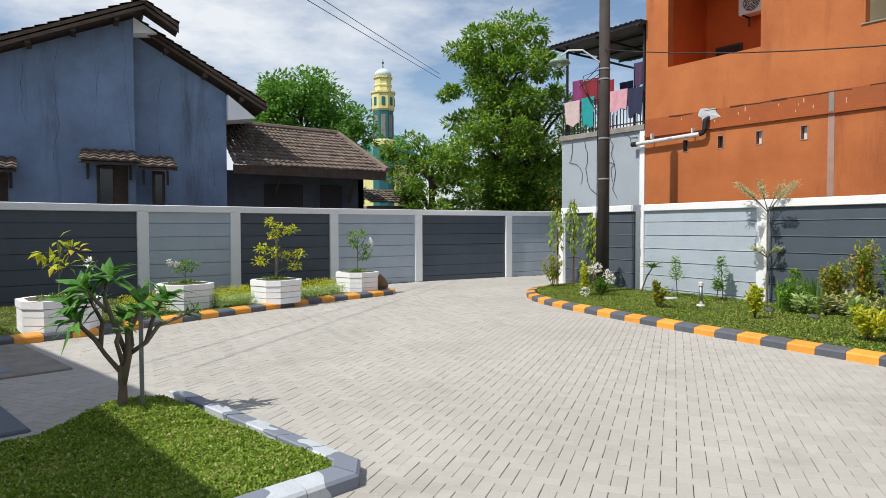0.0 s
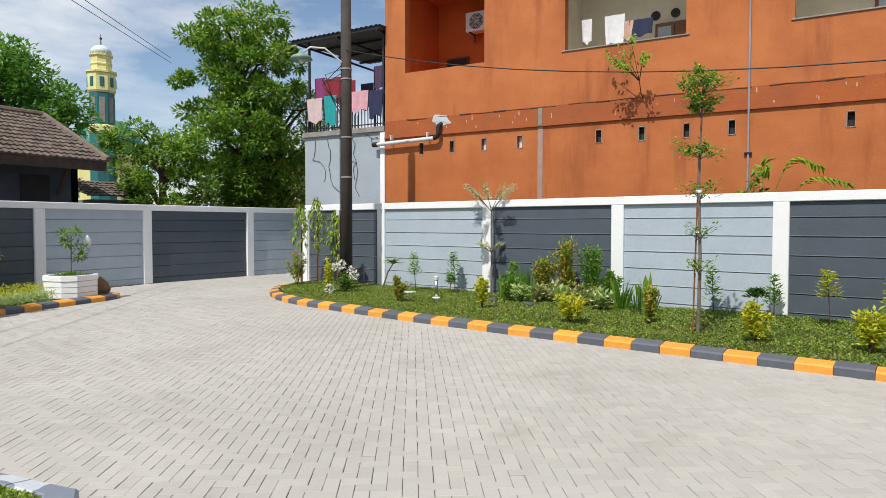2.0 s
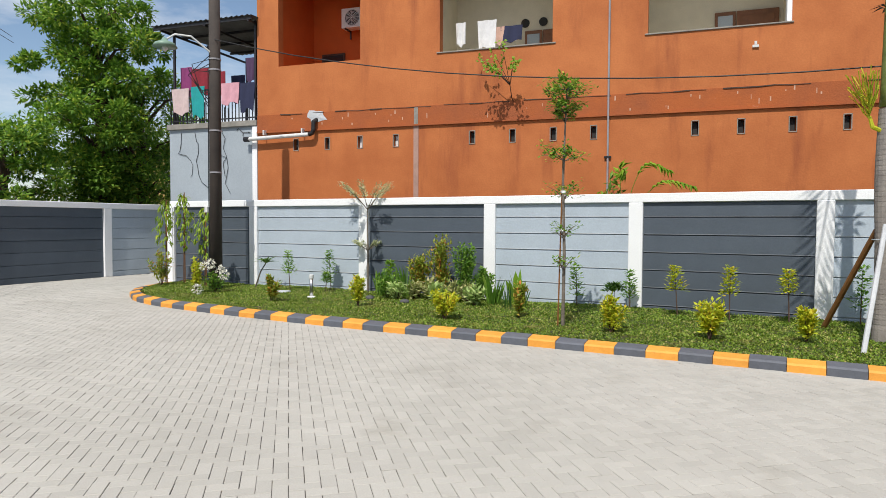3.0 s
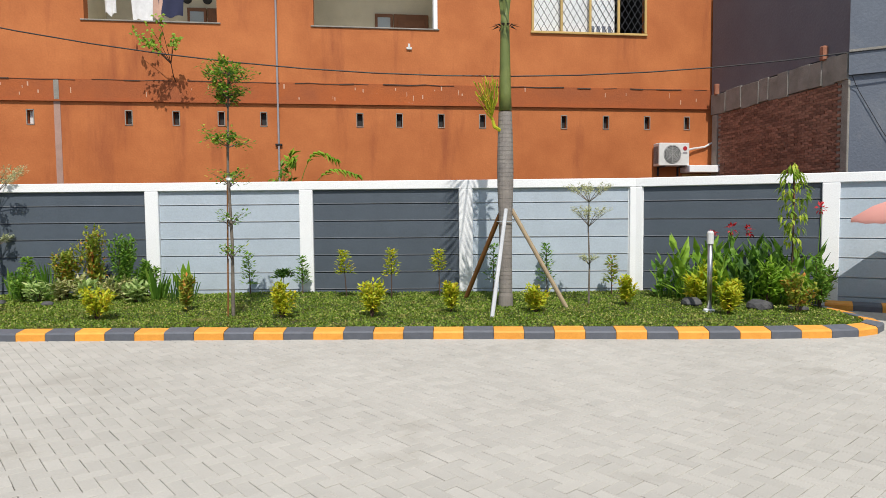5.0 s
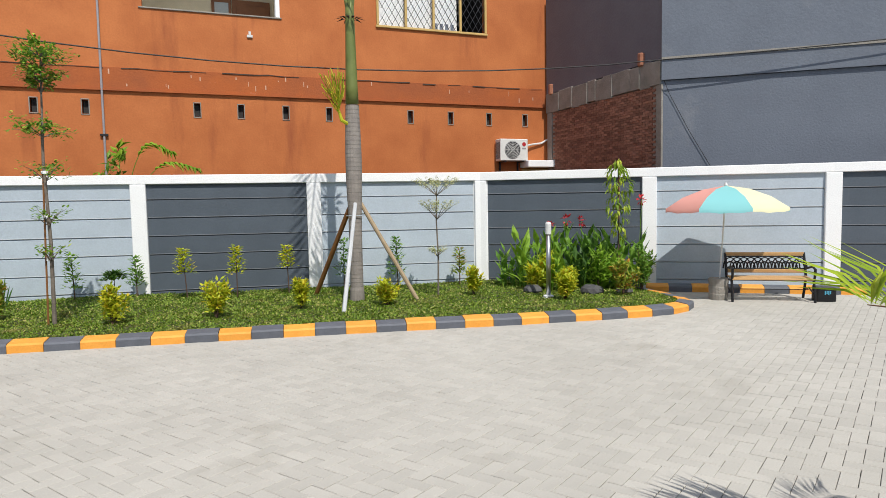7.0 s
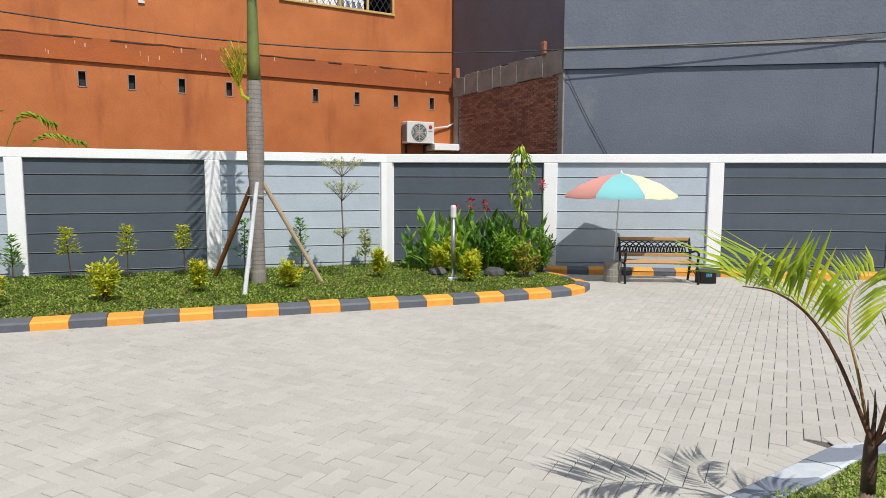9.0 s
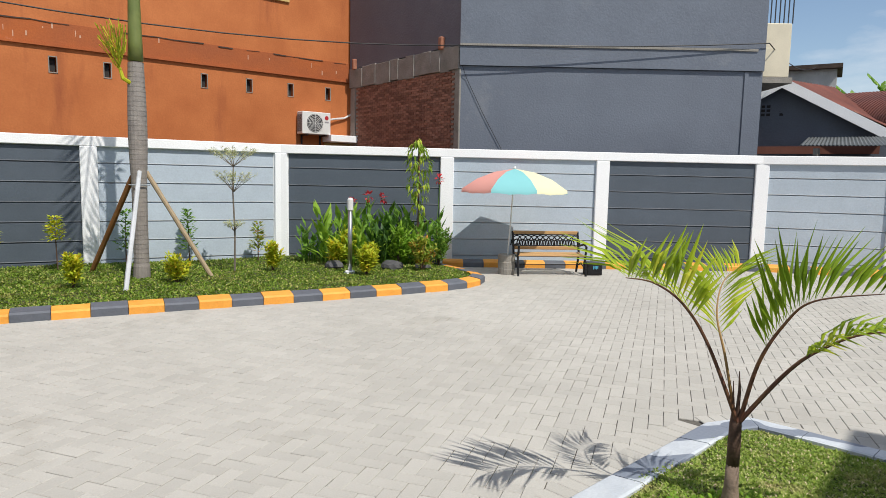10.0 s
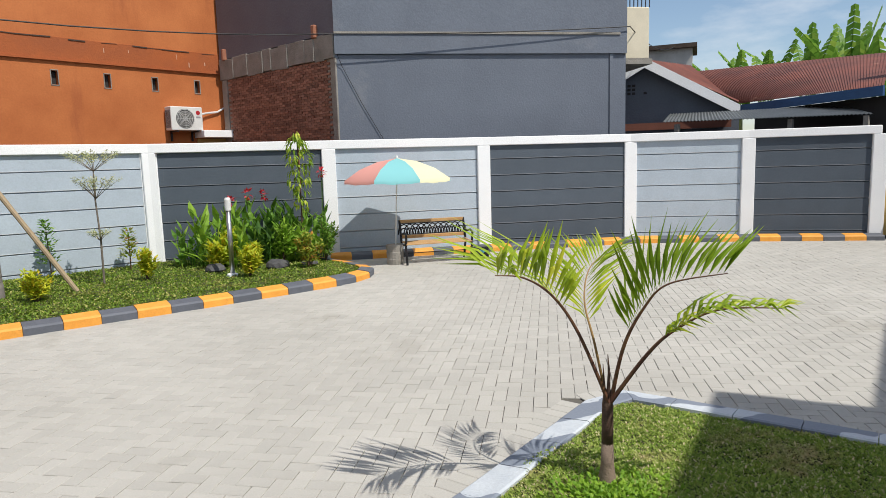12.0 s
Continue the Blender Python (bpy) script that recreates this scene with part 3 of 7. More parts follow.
M_KWAVE = wavy_paint("wavy_kerb_paint")
E1, E2 = Vector((0.955, 0.296)), Vector((-0.296, 0.955))
RC, LC = Vector((1.58, 2.30)), Vector((-4.38, 1.70))
RE, RF = Vector((3.84, 2.89)), Vector((4.13, 2.79))
ER = (RE - RC).normalized()
LAWN_R = [tuple(RC), tuple(RC - E2 * 3.6), tuple(RF - E2 * 3.6), tuple(RF), tuple(RE)]
LAWN_R_EDGE = [LAWN_R[2], LAWN_R[3], LAWN_R[4], LAWN_R[0], LAWN_R[1]]
kerb("kerb_lawn", LAWN_R_EDGE[:4], (M_KWAVE,), "kerb stones brushed white and slate round the small lawn", rise=0.72, width=1.0, jitter=0.002)
kerb("kerb_lawn_side", LAWN_R_EDGE[3:], (M_KBLUE,), "slate painted kerb stones along the small lawn's side", rise=0.55, width=0.75, jitter=0.0015)
LAWN_L_EDGE = [tuple(LC - E2 * 3.0), tuple(LC), tuple(LC - E1 * 3.0)]
kerb("kerb_lawn_west", LAWN_L_EDGE, (M_KWAVE,), "kerb stones brushed white and slate round the frangipani lawn", rise=0.9, width=0.85)


def soil(name, poly, height, step, label, category="lawn"):
    """A gently uneven planted surface over an outline, cut into small cells."""
    xs, ys = [p[0] for p in poly], [p[1] for p in poly]
    nx, ny = int((max(xs) - min(xs)) / step) + 2, int((max(ys) - min(ys)) / step) + 2
    gx = np.array([min(xs) + i * step for i in range(nx)])
    gy = np.array([min(ys) + j * step for j in range(ny)])
    mb = Mesh()
    mb.v = [(x, y, height(x, y)) for y in gy for x in gx]
    for j in range(ny - 1):
        ok = inside(poly, gx[:-1] + step / 2, np.full(nx - 1, gy[j] + step / 2))
        mb.f += [(j * nx + i, j * nx + i + 1, (j + 1) * nx + i + 1, (j + 1) * nx + i) for i in range(nx - 1) if ok[i]]
    return tagged(part(name, mb, M_SOIL, smooth=True), label, category, kind="structure")


def turf(name, poly, height, count, length, width, label, material, seed=1, lean=1.45, rough=0.009):
    """Countless short blades over an outline, as one object."""
    rng = np.random.default_rng(seed)
    xs, ys = [p[0] for p in poly], [p[1] for p in poly]
    x, y = rng.uniform(min(xs), max(xs), count * 2), rng.uniform(min(ys), max(ys), count * 2)
    keep = inside(poly, x, y)
    x, y = x[keep][:count], y[keep][:count]
    n = len(x)
    z = np.array([height(a, b) for a, b in zip(x, y)]) - 0.004
    z += rough * (np.sin(x * 23 + 3 * np.sin(y * 9)) * np.sin(y * 27 + 2 * np.sin(x * 11)) + 0.6 * np.sin(x * 61 + y * 17) * np.sin(y * 53 - x * 29))
    ang = rng.uniform(0, 2 * np.pi, n)
    ln = length * rng.uniform(0.5, 1.3, n)
    tilt = rng.uniform(0.45, lean, n)
    d = np.stack([np.cos(ang) * np.sin(tilt), np.sin(ang) * np.sin(tilt), np.cos(tilt)], 1)
    side = np.stack([-np.sin(ang), np.cos(ang), np.zeros(n)], 1) * (width * rng.uniform(0.6, 1.2, n) / 2)[:, None]
    base = np.stack([x, y, z], 1)
    mid = base + d * (ln * 0.55)[:, None]
    tip = base + d * ln[:, None] - np.array([0, 0, 1]) * (ln * 0.25 * tilt)[:, None]
    v = np.stack([base, mid + side, tip, mid - side], 1).reshape(-1, 3)
    me = bpy.data.meshes.new(name)
    me.from_pydata(v.tolist(), [], np.arange(n * 4).reshape(-1, 4).tolist())
    me.materials.append(material)
    return tagged(new(name, me), label, "grass", kind="stuff")


M_SOIL = mat("turf_soil", (0.035, 0.055, 0.012), (0.075, 0.065, 0.03), rough=0.95, scale=5, fine=60, bump=0.6)


def bed_h(x, y):
    return 0.105 + 0.012 * math.sin(1.7 * x + 0.6 * y) + 0.01 * math.sin(3.9 * y - x)


bed_in = [(-15.05, 12.35), (-14.72, 11.15), (-14.3, 10.45), (-13.6, 9.83), (-12.8, 9.36), (-11.75, 9.04), (-10.6, 8.89), (-9.2, 8.79), (-6.0, 8.71), (-3.0, 8.75), (0.0, 8.76),
          (3.0, 8.69), (4.2, 8.70), (4.95, 8.74), (5.32, 8.84), (5.6, 9.03), (5.78, 9.3), (5.78, 9.8), (5.7, 11.6), (3.5, 12.62), (0.2, 12.68), (-6.2, 12.7), (-12.5, 12.54)]
soil("bed_soil", bed_in, bed_h, 0.12, "turfed soil of the planted bed")
turf("bed_turf", bed_in, bed_h, 190000, 0.046, 0.024, "dense creeping turf covering the planted bed", M_GRASS, 3)


def mound(cx, cy, top, spread, base=0.10):
    def h(x, y):
        r = math.hypot(x - cx, y - cy)
        return base + top * math.exp(-(r / spread) ** 2) + 0.008 * math.sin(7 * x + 3 * y)
    return h


def shrink(corner_list, d):
    c = sum((Vector(p) for p in corner_list), Vector((0, 0))) / len(corner_list)
    return [tuple(Vector(p) + (c - Vector(p)).normalized() * d) for p in corner_list]


lawn_r_h, lawn_l_h = mound(2.84, 1.98, 0.02, 0.5, 0.068), mound(-6.60, 0.15, 0.07, 0.5)
lawn_r = shrink([tuple(RC + ER * 0.01), tuple(RC - E2 * 3.6 + ER * 0.01)] + LAWN_R[2:], 0.21)
lawn_l = [(-4.52, 1.45), (-7.0, 0.56), (-6.95, 0.2), (-6.55, -0.12), (-6.25, -0.4), (-6.05, -1.2), (-3.75, -0.9)]
soil("lawn_soil", lawn_r, lawn_r_h, 0.08, "turfed soil of the small lawn with the palm")
turf("lawn_turf", lawn_r, lawn_r_h, 230000, 0.029, 0.0125, "clipped creeping turf of the small lawn, partly dry", M_GRASS_DRY, 5, rough=0.005)
soil("lawn_soil_west", lawn_l, lawn_l_h, 0.08, "turfed mound under the frangipani")
turf("lawn_turf_west", lawn_l, lawn_l_h, 130000, 0.034, 0.017, "creeping turf over the frangipani mound", M_GRASS_L, 6, rough=0.007)
isl_in = [(-11.5, -2.6), (-11.9, -1.2), (-12.47, 0.3), (-13.2, 1.45), (-13.9, 2.7), (-14.6, 3.95), (-15.15, 5.2), (-15.65, 6.5), (-16.0, 6.8), (-17.0, 6.6), (-18.4, 6.1), (-17.9, 3.2), (-17.4, 1.1), (-16.5, -1.9)]


def isl_h(x, y):
    return 0.10 + 0.008 * math.sin(5 * x + 3 * y)


soil("island_soil", isl_in, isl_h, 0.12, "soil of the planter strip")
turf("island_turf", isl_in, isl_h, 45000, 0.045, 0.022, "low turf between the planters", M_GRASS, 7)

# ---- neighbouring driveways ----
dr = thing("driveway_ramp", "light concrete driveway ramp with inset tiles", "driveway", frame_of((-11.6, -1.15), tuple(E1)))
part("slab", Mesh().box(-0.6, -2.6, -0.03, 2.35, 0.22, 0.03, bevel=0.01), M_CEMENT, dr)
for i in range(3):
    for j in range(2):
        part("inset_tile", Mesh().box(0.2 + i * 0.7, -0.75 - j * 0.6, 0.028, 0.7 + i * 0.7, -0.35 - j * 0.6, 0.036, bevel=0.003), M_KBLUE, dr)
dr = thing("carport_ramp", "smooth slate grey carport ramp", "driveway", frame_of((-8.25, -0.95), tuple(E1)))
part("slab", Mesh().box(-0.2, -2.2, -0.03, 1.55, 0.0, 0.035, bevel=0.015), M_SLATE, dr)
dr = thing("driveway_east", "pale driveway with bluish inset tiles", "driveway", frame_of((7.75, 1.6), tuple(E1)))
part("slab", Mesh().box(-2.6, -3.0, -0.03, 0.9, -0.06, 0.02, bevel=0.01), M_KWHITE, dr)
for i in range(6):
    part("inset_tile", Mesh().box(-2.4 + i * 0.55, -0.95, 0.018, -1.95 + i * 0.55, -0.35, 0.026, bevel=0.003), M_KBLUE, dr)
for i, mt in enumerate((M_KWHITE, M_KBLUE, M_KWHITE)):
    part("kerb_stone", Mesh().box(0.95 + i * 0.16, -1.2, -0.04, 1.11 + i * 0.16, -0.05, 0.12, bevel=0.02), mt, dr)
ex = thing("lawn_corner", "far corner of another small lawn with its kerb", "lawn", frame_of((9.2, 2.05), tuple(E1)), kind="structure")
part("kerb_stone", Mesh().box(1.0, -0.42, -0.04, 1.5, -0.02, 0.1, bevel=0.02), M_KBLUE, ex)
turf("corner_turf", [tuple(Vector((9.3, 1.75)) + E1 * 0.6), tuple(Vector((9.3, 1.75)) + E1 * 0.6 - E2 * 2), tuple(Vector((9.3, 1.75)) + E1 * 2.2 - E2 * 2), tuple(Vector((9.3, 1.75)) + E1 * 2.2 - E2 * 0.2)],
     lambda x, y: 0.02, 6000, 0.06, 0.03, "turf of another small lawn", M_GRASS, 8)

# ---- houses behind the viewer, closing the court ----
FRONT = [(-19.0, -3.2), (-12.6, -1.12), (-7.55, 0.56), (-7.1, 0.05), (1.6, 2.22), (2.28, 2.25), (2.66, 1.66), (4.75, 2.42), (5.23, 1.51), (7.88, 2.25), (8.09, 2.03), (11.22, 2.88), (11.5, 2.5), (17.5, 4.2)]
ROOF_Z = 6.0
shift = (sun_vec.x, sun_vec.y)
run = ROOF_Z / math.tan(SUN_ELEV) / math.hypot(*shift)
front = [(x + shift[0] * run, y + shift[1] * run) for x, y in FRONT]
row_house = thing("terraced_house", "plain white terraced houses closing the court", "house")
part("wall", Mesh().prism([(-19, -16), (18, -16)] + front[::-1], -0.07, ROOF_Z - 0.2), M_WHITE, row_house)
part("roof", Mesh().prism([(-19, -16), (18, -16)] + front[::-1], ROOF_Z - 0.2, ROOF_Z), M_OLDTILE, row_house)
pil = thing("gate_pillar", "gate pillar clad in dark red clay tiles with a white edge", "pillar", frame_of((1.53, 0.26), (1.0, 0.12)))
part("core", Mesh().box(0.03, -0.40, -0.06, 0.40, -0.03, 1.80), M_CEMENT, pil)
for e in ((-0.002, -0.024), (0.378, -0.024)):
    part("edge_trim", Mesh().box(e[0], e[1], -0.06, e[0] + 0.026, e[1] + 0.026, 1.82, bevel=0.004), M_WHITE, pil, "white edge trim")
for i in range(28):
    z = -0.05 + i * 0.066
    part("clay_tile", Mesh().box(0.026, -0.03, z, 0.376, -0.004, z + 0.062, bevel=0.004), M_CLAY, pil)
    part("clay_tile", Mesh().box(0.004, -0.40, z, 0.03, -0.026, z + 0.062, bevel=0.004), M_CLAY, pil)
part("cap", Mesh().box(-0.03, -0.43, 1.80, 0.43, 0.03, 1.86, bevel=0.01), M_WHITE, pil)

# ---- orange house: openings and fittings (x along the face, y into the house) ----
def room(x0, x1, z0, z1, depth, material, floor=M_CEMENT):
    mb = Mesh()
    y0, y1 = 0.252, 0.25 + depth
    mb.quad((x0, y1, z0), (x1, y1, z0), (x1, y1, z1), (x0, y1, z1))
    mb.quad((x0, y0, z0), (x0, y1, z0), (x0, y1, z1), (x0, y0, z1))
    mb.quad((x1, y1, z0), (x1, y0, z0), (x1, y0, z1), (x1, y1, z1))
    mb.quad((x0, y0, z1), (x0, y1, z1), (x1, y1, z1), (x1, y0, z1))
    mb.quad((x0, y0, z0), (x1, y0, z0), (x1, y1, z0), (x0, y1, z0))
    return mb


part("room_lining", room(0.3, 3.2, 6.06, 8.7, 1.9, M_ORANGE_IN), M_ORANGE_IN, ob_house, "orange balcony recess")
part("room_lining", room(5.1, 8.4, 6.06, 8.7, 1.7, M_CREAM), M_CREAM, ob_house, "cream balcony recess")
part("room_lining", room(10.2, 13.5, 6.06, 8.7, 1.7, M_CREAM), M_CREAM, ob_house, "cream balcony recess")
# the grille room's gloom is put into its lining colour
part("room_lining", room(15.6, 18.9, 6.06, 8.5, 2.2, M_DARKIN), M_DARKIN, ob_house, "room lining behind the grille, coloured dark for gloom")
for x0, x1, z1 in ((0.62, 1.42, 6.95), (2.45, 2.95, 6.9)):
    fr = part("window", Mesh().box(x0, 2.09, 6.25, x1, 2.14, z1, bevel=0.01), M_TIMBER, ob_house)
    part("pane", Mesh().box(x0 + 0.06, 2.075, 6.3, x1 - 0.06, 2.092, z1 - 0.06), M_GLASS, fr)
part("vent_hole", Mesh().tube([(2.62, 2.12, 7.35), (2.62, 2.16, 7.35)], 0.13, 14), M_DARKIN, ob_house)
for x in (5.9, 6.4):
    part("vent_hole", Mesh().tube([(x + 1.2, 1.92, 7.25), (x + 1.2, 1.96, 7.25)], 0.12, 14), M_DARKIN, ob_house)
for x0, w0, w1 in ((7.1, 0.5, 0.95), (11.95, 0.5, 0.95)):
    d = part("door", Mesh().box(x0 + w0, 1.88, 6.07, x0 + w0 + w1, 1.93, 7.02, bevel=0.01), M_BROWNWOOD, ob_house, "brown panelled door")
    part("door_panel", Mesh().box(x0 + w0 + 0.1, 1.865, 6.2, x0 + w0 + w1 - 0.1, 1.882, 6.9, bevel=0.008), M_BROWNWOOD, d)
    wdw = part("window", Mesh().box(x0, 1.88, 6.07, x0 + w0 - 0.02, 1.93, 7.02, bevel=0.01), M_BROWNWOOD, ob_house)
    part("pane", Mesh().box(x0 + 0.07, 1.868, 6.2, x0 + w0 - 0.09, 1.884, 6.92), M_PALEBLUE, wdw)
part("sill_edge", Mesh().box(5.2, -0.03, 6.10, 8.28, 0.26, 6.135, bevel=0.008), M_CEMENT, ob_house)
part("sill_edge", Mesh().box(10.35, -0.03, 6.10, 13.44, 0.26, 6.135, bevel=0.008), M_CEMENT, ob_house)
part("jamb", Mesh().box(13.30, -0.02, 6.13, 13.40, 0.20, 8.6, bevel=0.008), M_WHITE, ob_house)
# grille window
gw = part("grille_window", Mesh().box(15.74, -0.05, 6.10, 18.80, 0.05, 6.16, bevel=0.01), M_OCHRE, ob_house, "yellow steel grille window with a white sheet behind")
for x in (15.76, 16.5, 17.25, 18.0, 18.72):
    part("mullion", Mesh().box(x, -0.05, 6.16, x + 0.06, 0.02, 8.4, bevel=0.008), M_OCHRE, gw)
lat = Mesh()
for i in range(-12, 22):
    for s in (1, -1):
        x0 = 15.8 + i * 0.17
        a, b = (x0, 6.16), (x0 + s * 1.3, 8.3)
        if s < 0:
            a, b = (x0 + 0.4, 6.16), (x0 + 0.4 - 1.3, 8.3)
        pts = []
        for t in range(11):
            px, pz = a[0] + (b[0] - a[0]) * t / 10, a[1] + (b[1] - a[1]) * t / 10
            if 15.78 <= px <= 18.78:
                pts.append((px, -0.01, pz))
        if len(pts) > 1:
            lat.tube(pts, 0.008, 4, cap=False)
part("lattice", lat, M_STEEL, gw, "diamond steel lattice")
part("sheet", Mesh().box(15.82, 0.12, 6.16, 17.98, 0.14, 8.4), M_WHITE, gw, "creased white sheet with dark blue bars of lettering")
for i in range(4):
    part("print_bar", Mesh().box(17.35 + i * 0.15, 0.112, 6.2, 17.44 + i * 0.15, 0.119, 6.36), M_KBLUE, gw)
# pipes, patches and cracks on the face
pp = thing("drain_pipe", "white plastic drain pipe with a black elbow on the orange wall", "pipe", FAC)
part("run", Mesh().tube([(-0.5, -0.16, 4.10), (1.5, -0.16, 4.16)], 0.055, 12), M_PVC, pp)
part("elbow", Mesh().tube([(1.5, -0.16, 4.16), (1.6, -0.16, 4.19), (1.64, -0.16, 4.28), (1.64, -0.15, 4.5), (1.66, 0.0, 4.58)], 0.062, 12), M_BLACK, pp)
part("joint", Mesh().tube([(-0.62, -0.16, 4.10), (-0.45, -0.16, 4.10)], 0.075, 12), M_BLACK, pp)
for x in (0.0, 1.25):
    part("clip", Mesh().box(x, -0.17, 4.2, x + 0.04, 0.0, 4.34, bevel=0.005), M_PVC, pp)
star = Mesh()
srng = random.Random(4)
ring = [(1.68 + math.cos(a) * r, 4.66 + math.sin(a) * r * 0.75) for a, r in ((i * math.pi / 8, srng.uniform(0.18, 0.36)) for i in range(16))]
for i in range(16):
    a, b = ring[i], ring[(i + 1) % 16]
    star.tri((1.68, -0.045, 4.66), (a[0], -0.024, a[1]), (b[0], -0.024, b[1]))
part("cement_patch", star, M_PALEGREY, pp, "rough cement patch round the pipe's entry")
part("repair_strip", Mesh().box(4.56, -0.010, 2.0, 4.70, 0.002, 4.30), mat("pale_repair_render", (0.42, 0.27, 0.22), rough=0.85), ob_house, "pale strip of repaired render")
part("repair_strip", Mesh().box(4.58, -0.032, 4.30, 4.69, -0.018, 4.75), M_CEMENT, ob_house)
part("conduit", Mesh().tube([(9.55, -0.03, 2.0), (9.55, -0.03, 3.3), (9.55, -0.045, 4.5), (9.55, -0.03, 9.2)], 0.024, 8), M_GREYPVC, ob_house, "thin grey conduit up the wall")
part("conduit_clip", Mesh().box(9.47, -0.06, 3.29, 9.63, 0, 3.33), M_BLACK, ob_house)
crack = Mesh()
pts = [(-0.2 + i * 0.35, -0.026, BAND1 - 0.015 + srng.uniform(-0.014, 0.014)) for i in range(60)]
for a, b in zip(pts, pts[1:]):
    if srng.random() < 0.85:
        crack.tube([a, b], srng.uniform(0.006, 0.018), 4, cap=False)
tagged(part("crack", crack, M_TIMBER, ob_house, "dark crack along the top of the band"), kind="stuff")
# lip added only to throw the dark shadow line under the band
part("shadow_lip", Mesh().box(-0.28, -0.058, BAND0 - 0.028, 20.72, 0.0, BAND0 + 0.01), M_BAND, ob_house)
drip = Mesh()
for i in range(70):
    x, z = srng.uniform(0.3, 20.4), srng.uniform(4.36, 4.66)
    if 1 < x < 5 or 11.5 < x < 14.2 or srng.random() < 0.35:
        drip.box(x, -0.0245, z, x + srng.uniform(0.008, 0.03), -0.021, z + srng.uniform(0.03, 0.13))
tagged(part("flaked_paint", drip, mat("bare_pale_render", (0.58, 0.38, 0.28), (0.5, 0.3, 0.2), rough=0.9, scale=9), ob_house, "small patches where the paint has flaked"), kind="stuff")
for i, s in enumerate(SLOTS):
    fr = part("vent_slot", Mesh().box(s - 0.085, -0.012, 3.735, s - 0.065, 0.03, 4.085, bevel=0.003).box(s + 0.065, -0.012, 3.735, s + 0.085, 0.03, 4.085, bevel=0.003)
              .box(s - 0.085, -0.012, 4.065, s + 0.085, 0.03, 4.085, bevel=0.003).box(s - 0.085, -0.012, 3.735, s + 0.085, 0.03, 3.755, bevel=0.003), M_CEMENT, ob_house)
    # dark inserts paint the slots' shade, two white ones a lit inside
    part("insert", Mesh().box(s - 0.05, 0.10, 3.76, s + 0.05, 0.13, 4.05), M_PVC if i in (2, 3) else M_DARKIN, fr)
part("socket", Mesh().box(12.63, -0.04, 5.62, 12.76, 0.0, 5.68, bevel=0.006).box(12.67, -0.04, 5.68, 12.72, 0.0, 5.76), M_PVC, ob_house)


def air_conditioner(m, label):
    ac = thing("air_conditioner", label, "air conditioner", m, "outdoor units")
    part("casing", Mesh().box(0, -0.32, 0, 0.82, 0, 0.58, bevel=0.015), M_ACWHITE, ac)
    part("fan_recess", Mesh().tube([(0.36, -0.328, 0.29), (0.36, -0.318, 0.29)], 0.235, 28), M_STEEL, ac)
    gr = Mesh()
    for r in (0.06, 0.1, 0.14, 0.18, 0.22):
        gr.tube([(0.36 + r * math.cos(a * math.pi / 14), -0.334, 0.29 + r * math.sin(a * math.pi / 14)) for a in range(29)], 0.006, 4, cap=False)
    for k in range(8):
        a = k * math.pi / 4
        gr.tube([(0.36, -0.334, 0.29), (0.36 + 0.23 * math.cos(a), -0.334, 0.29 + 0.23 * math.sin(a))], 0.006, 4, cap=False)
    part("fan_guard", gr, M_ACWHITE, ac)
    part("badge", Mesh().tube([(0.7, -0.326, 0.44), (0.7, -0.319, 0.44)], 0.055, 16), M_REDPETAL, ac, "round red maker's badge")
    part("badge_bar", Mesh().box(0.64, -0.325, 0.31, 0.76, -0.319, 0.35), M_GREYPVC, ac)
    fins = Mesh()
    for k in range(9):
        fins.box(-0.004, -0.28 + k * 0.03, 0.06, 0.002, -0.27 + k * 0.03, 0.5)
    part("side_fins", fins, M_STEEL, ac)
    for x in (0.12, 0.66):
        part("bracket", Mesh().box(x, -0.34, -0.04, x + 0.04, 0.04, 0.0).box(x, 0.0, -0.25, x + 0.04, 0.04, 0.0), M_STEEL, ac)
    return ac


air_conditioner(FAC @ pose(18.98, -0.06, 2.79), "white air conditioner outdoor unit on the orange wall")
air_conditioner(FAC @ pose(1.55, 1.95, 7.55), "white air conditioner outdoor unit inside the balcony recess")
ref = thing("refrigerant_pipe", "insulated white refrigerant pipe", "pipe", FAC)
part("pipe", Mesh().tube([(19.8, -0.15, 3.2), (20.1, -0.08, 3.26), (20.4, -0.05, 3.3), (20.62, -0.05, 3.42)], 0.025, 8), M_PVC, ref)
can = thing("window_canopy", "small white canopy over a barred window", "canopy", FAC)
part("slab", Mesh().box(19.75, -0.5, 2.62, 20.7, 0.0, 2.80, bevel=0.01), M_WHITE, can)
part("window", Mesh().box(19.8, -0.06, 2.0, 20.6, 0.0, 2.6), M_OCHRE, can)

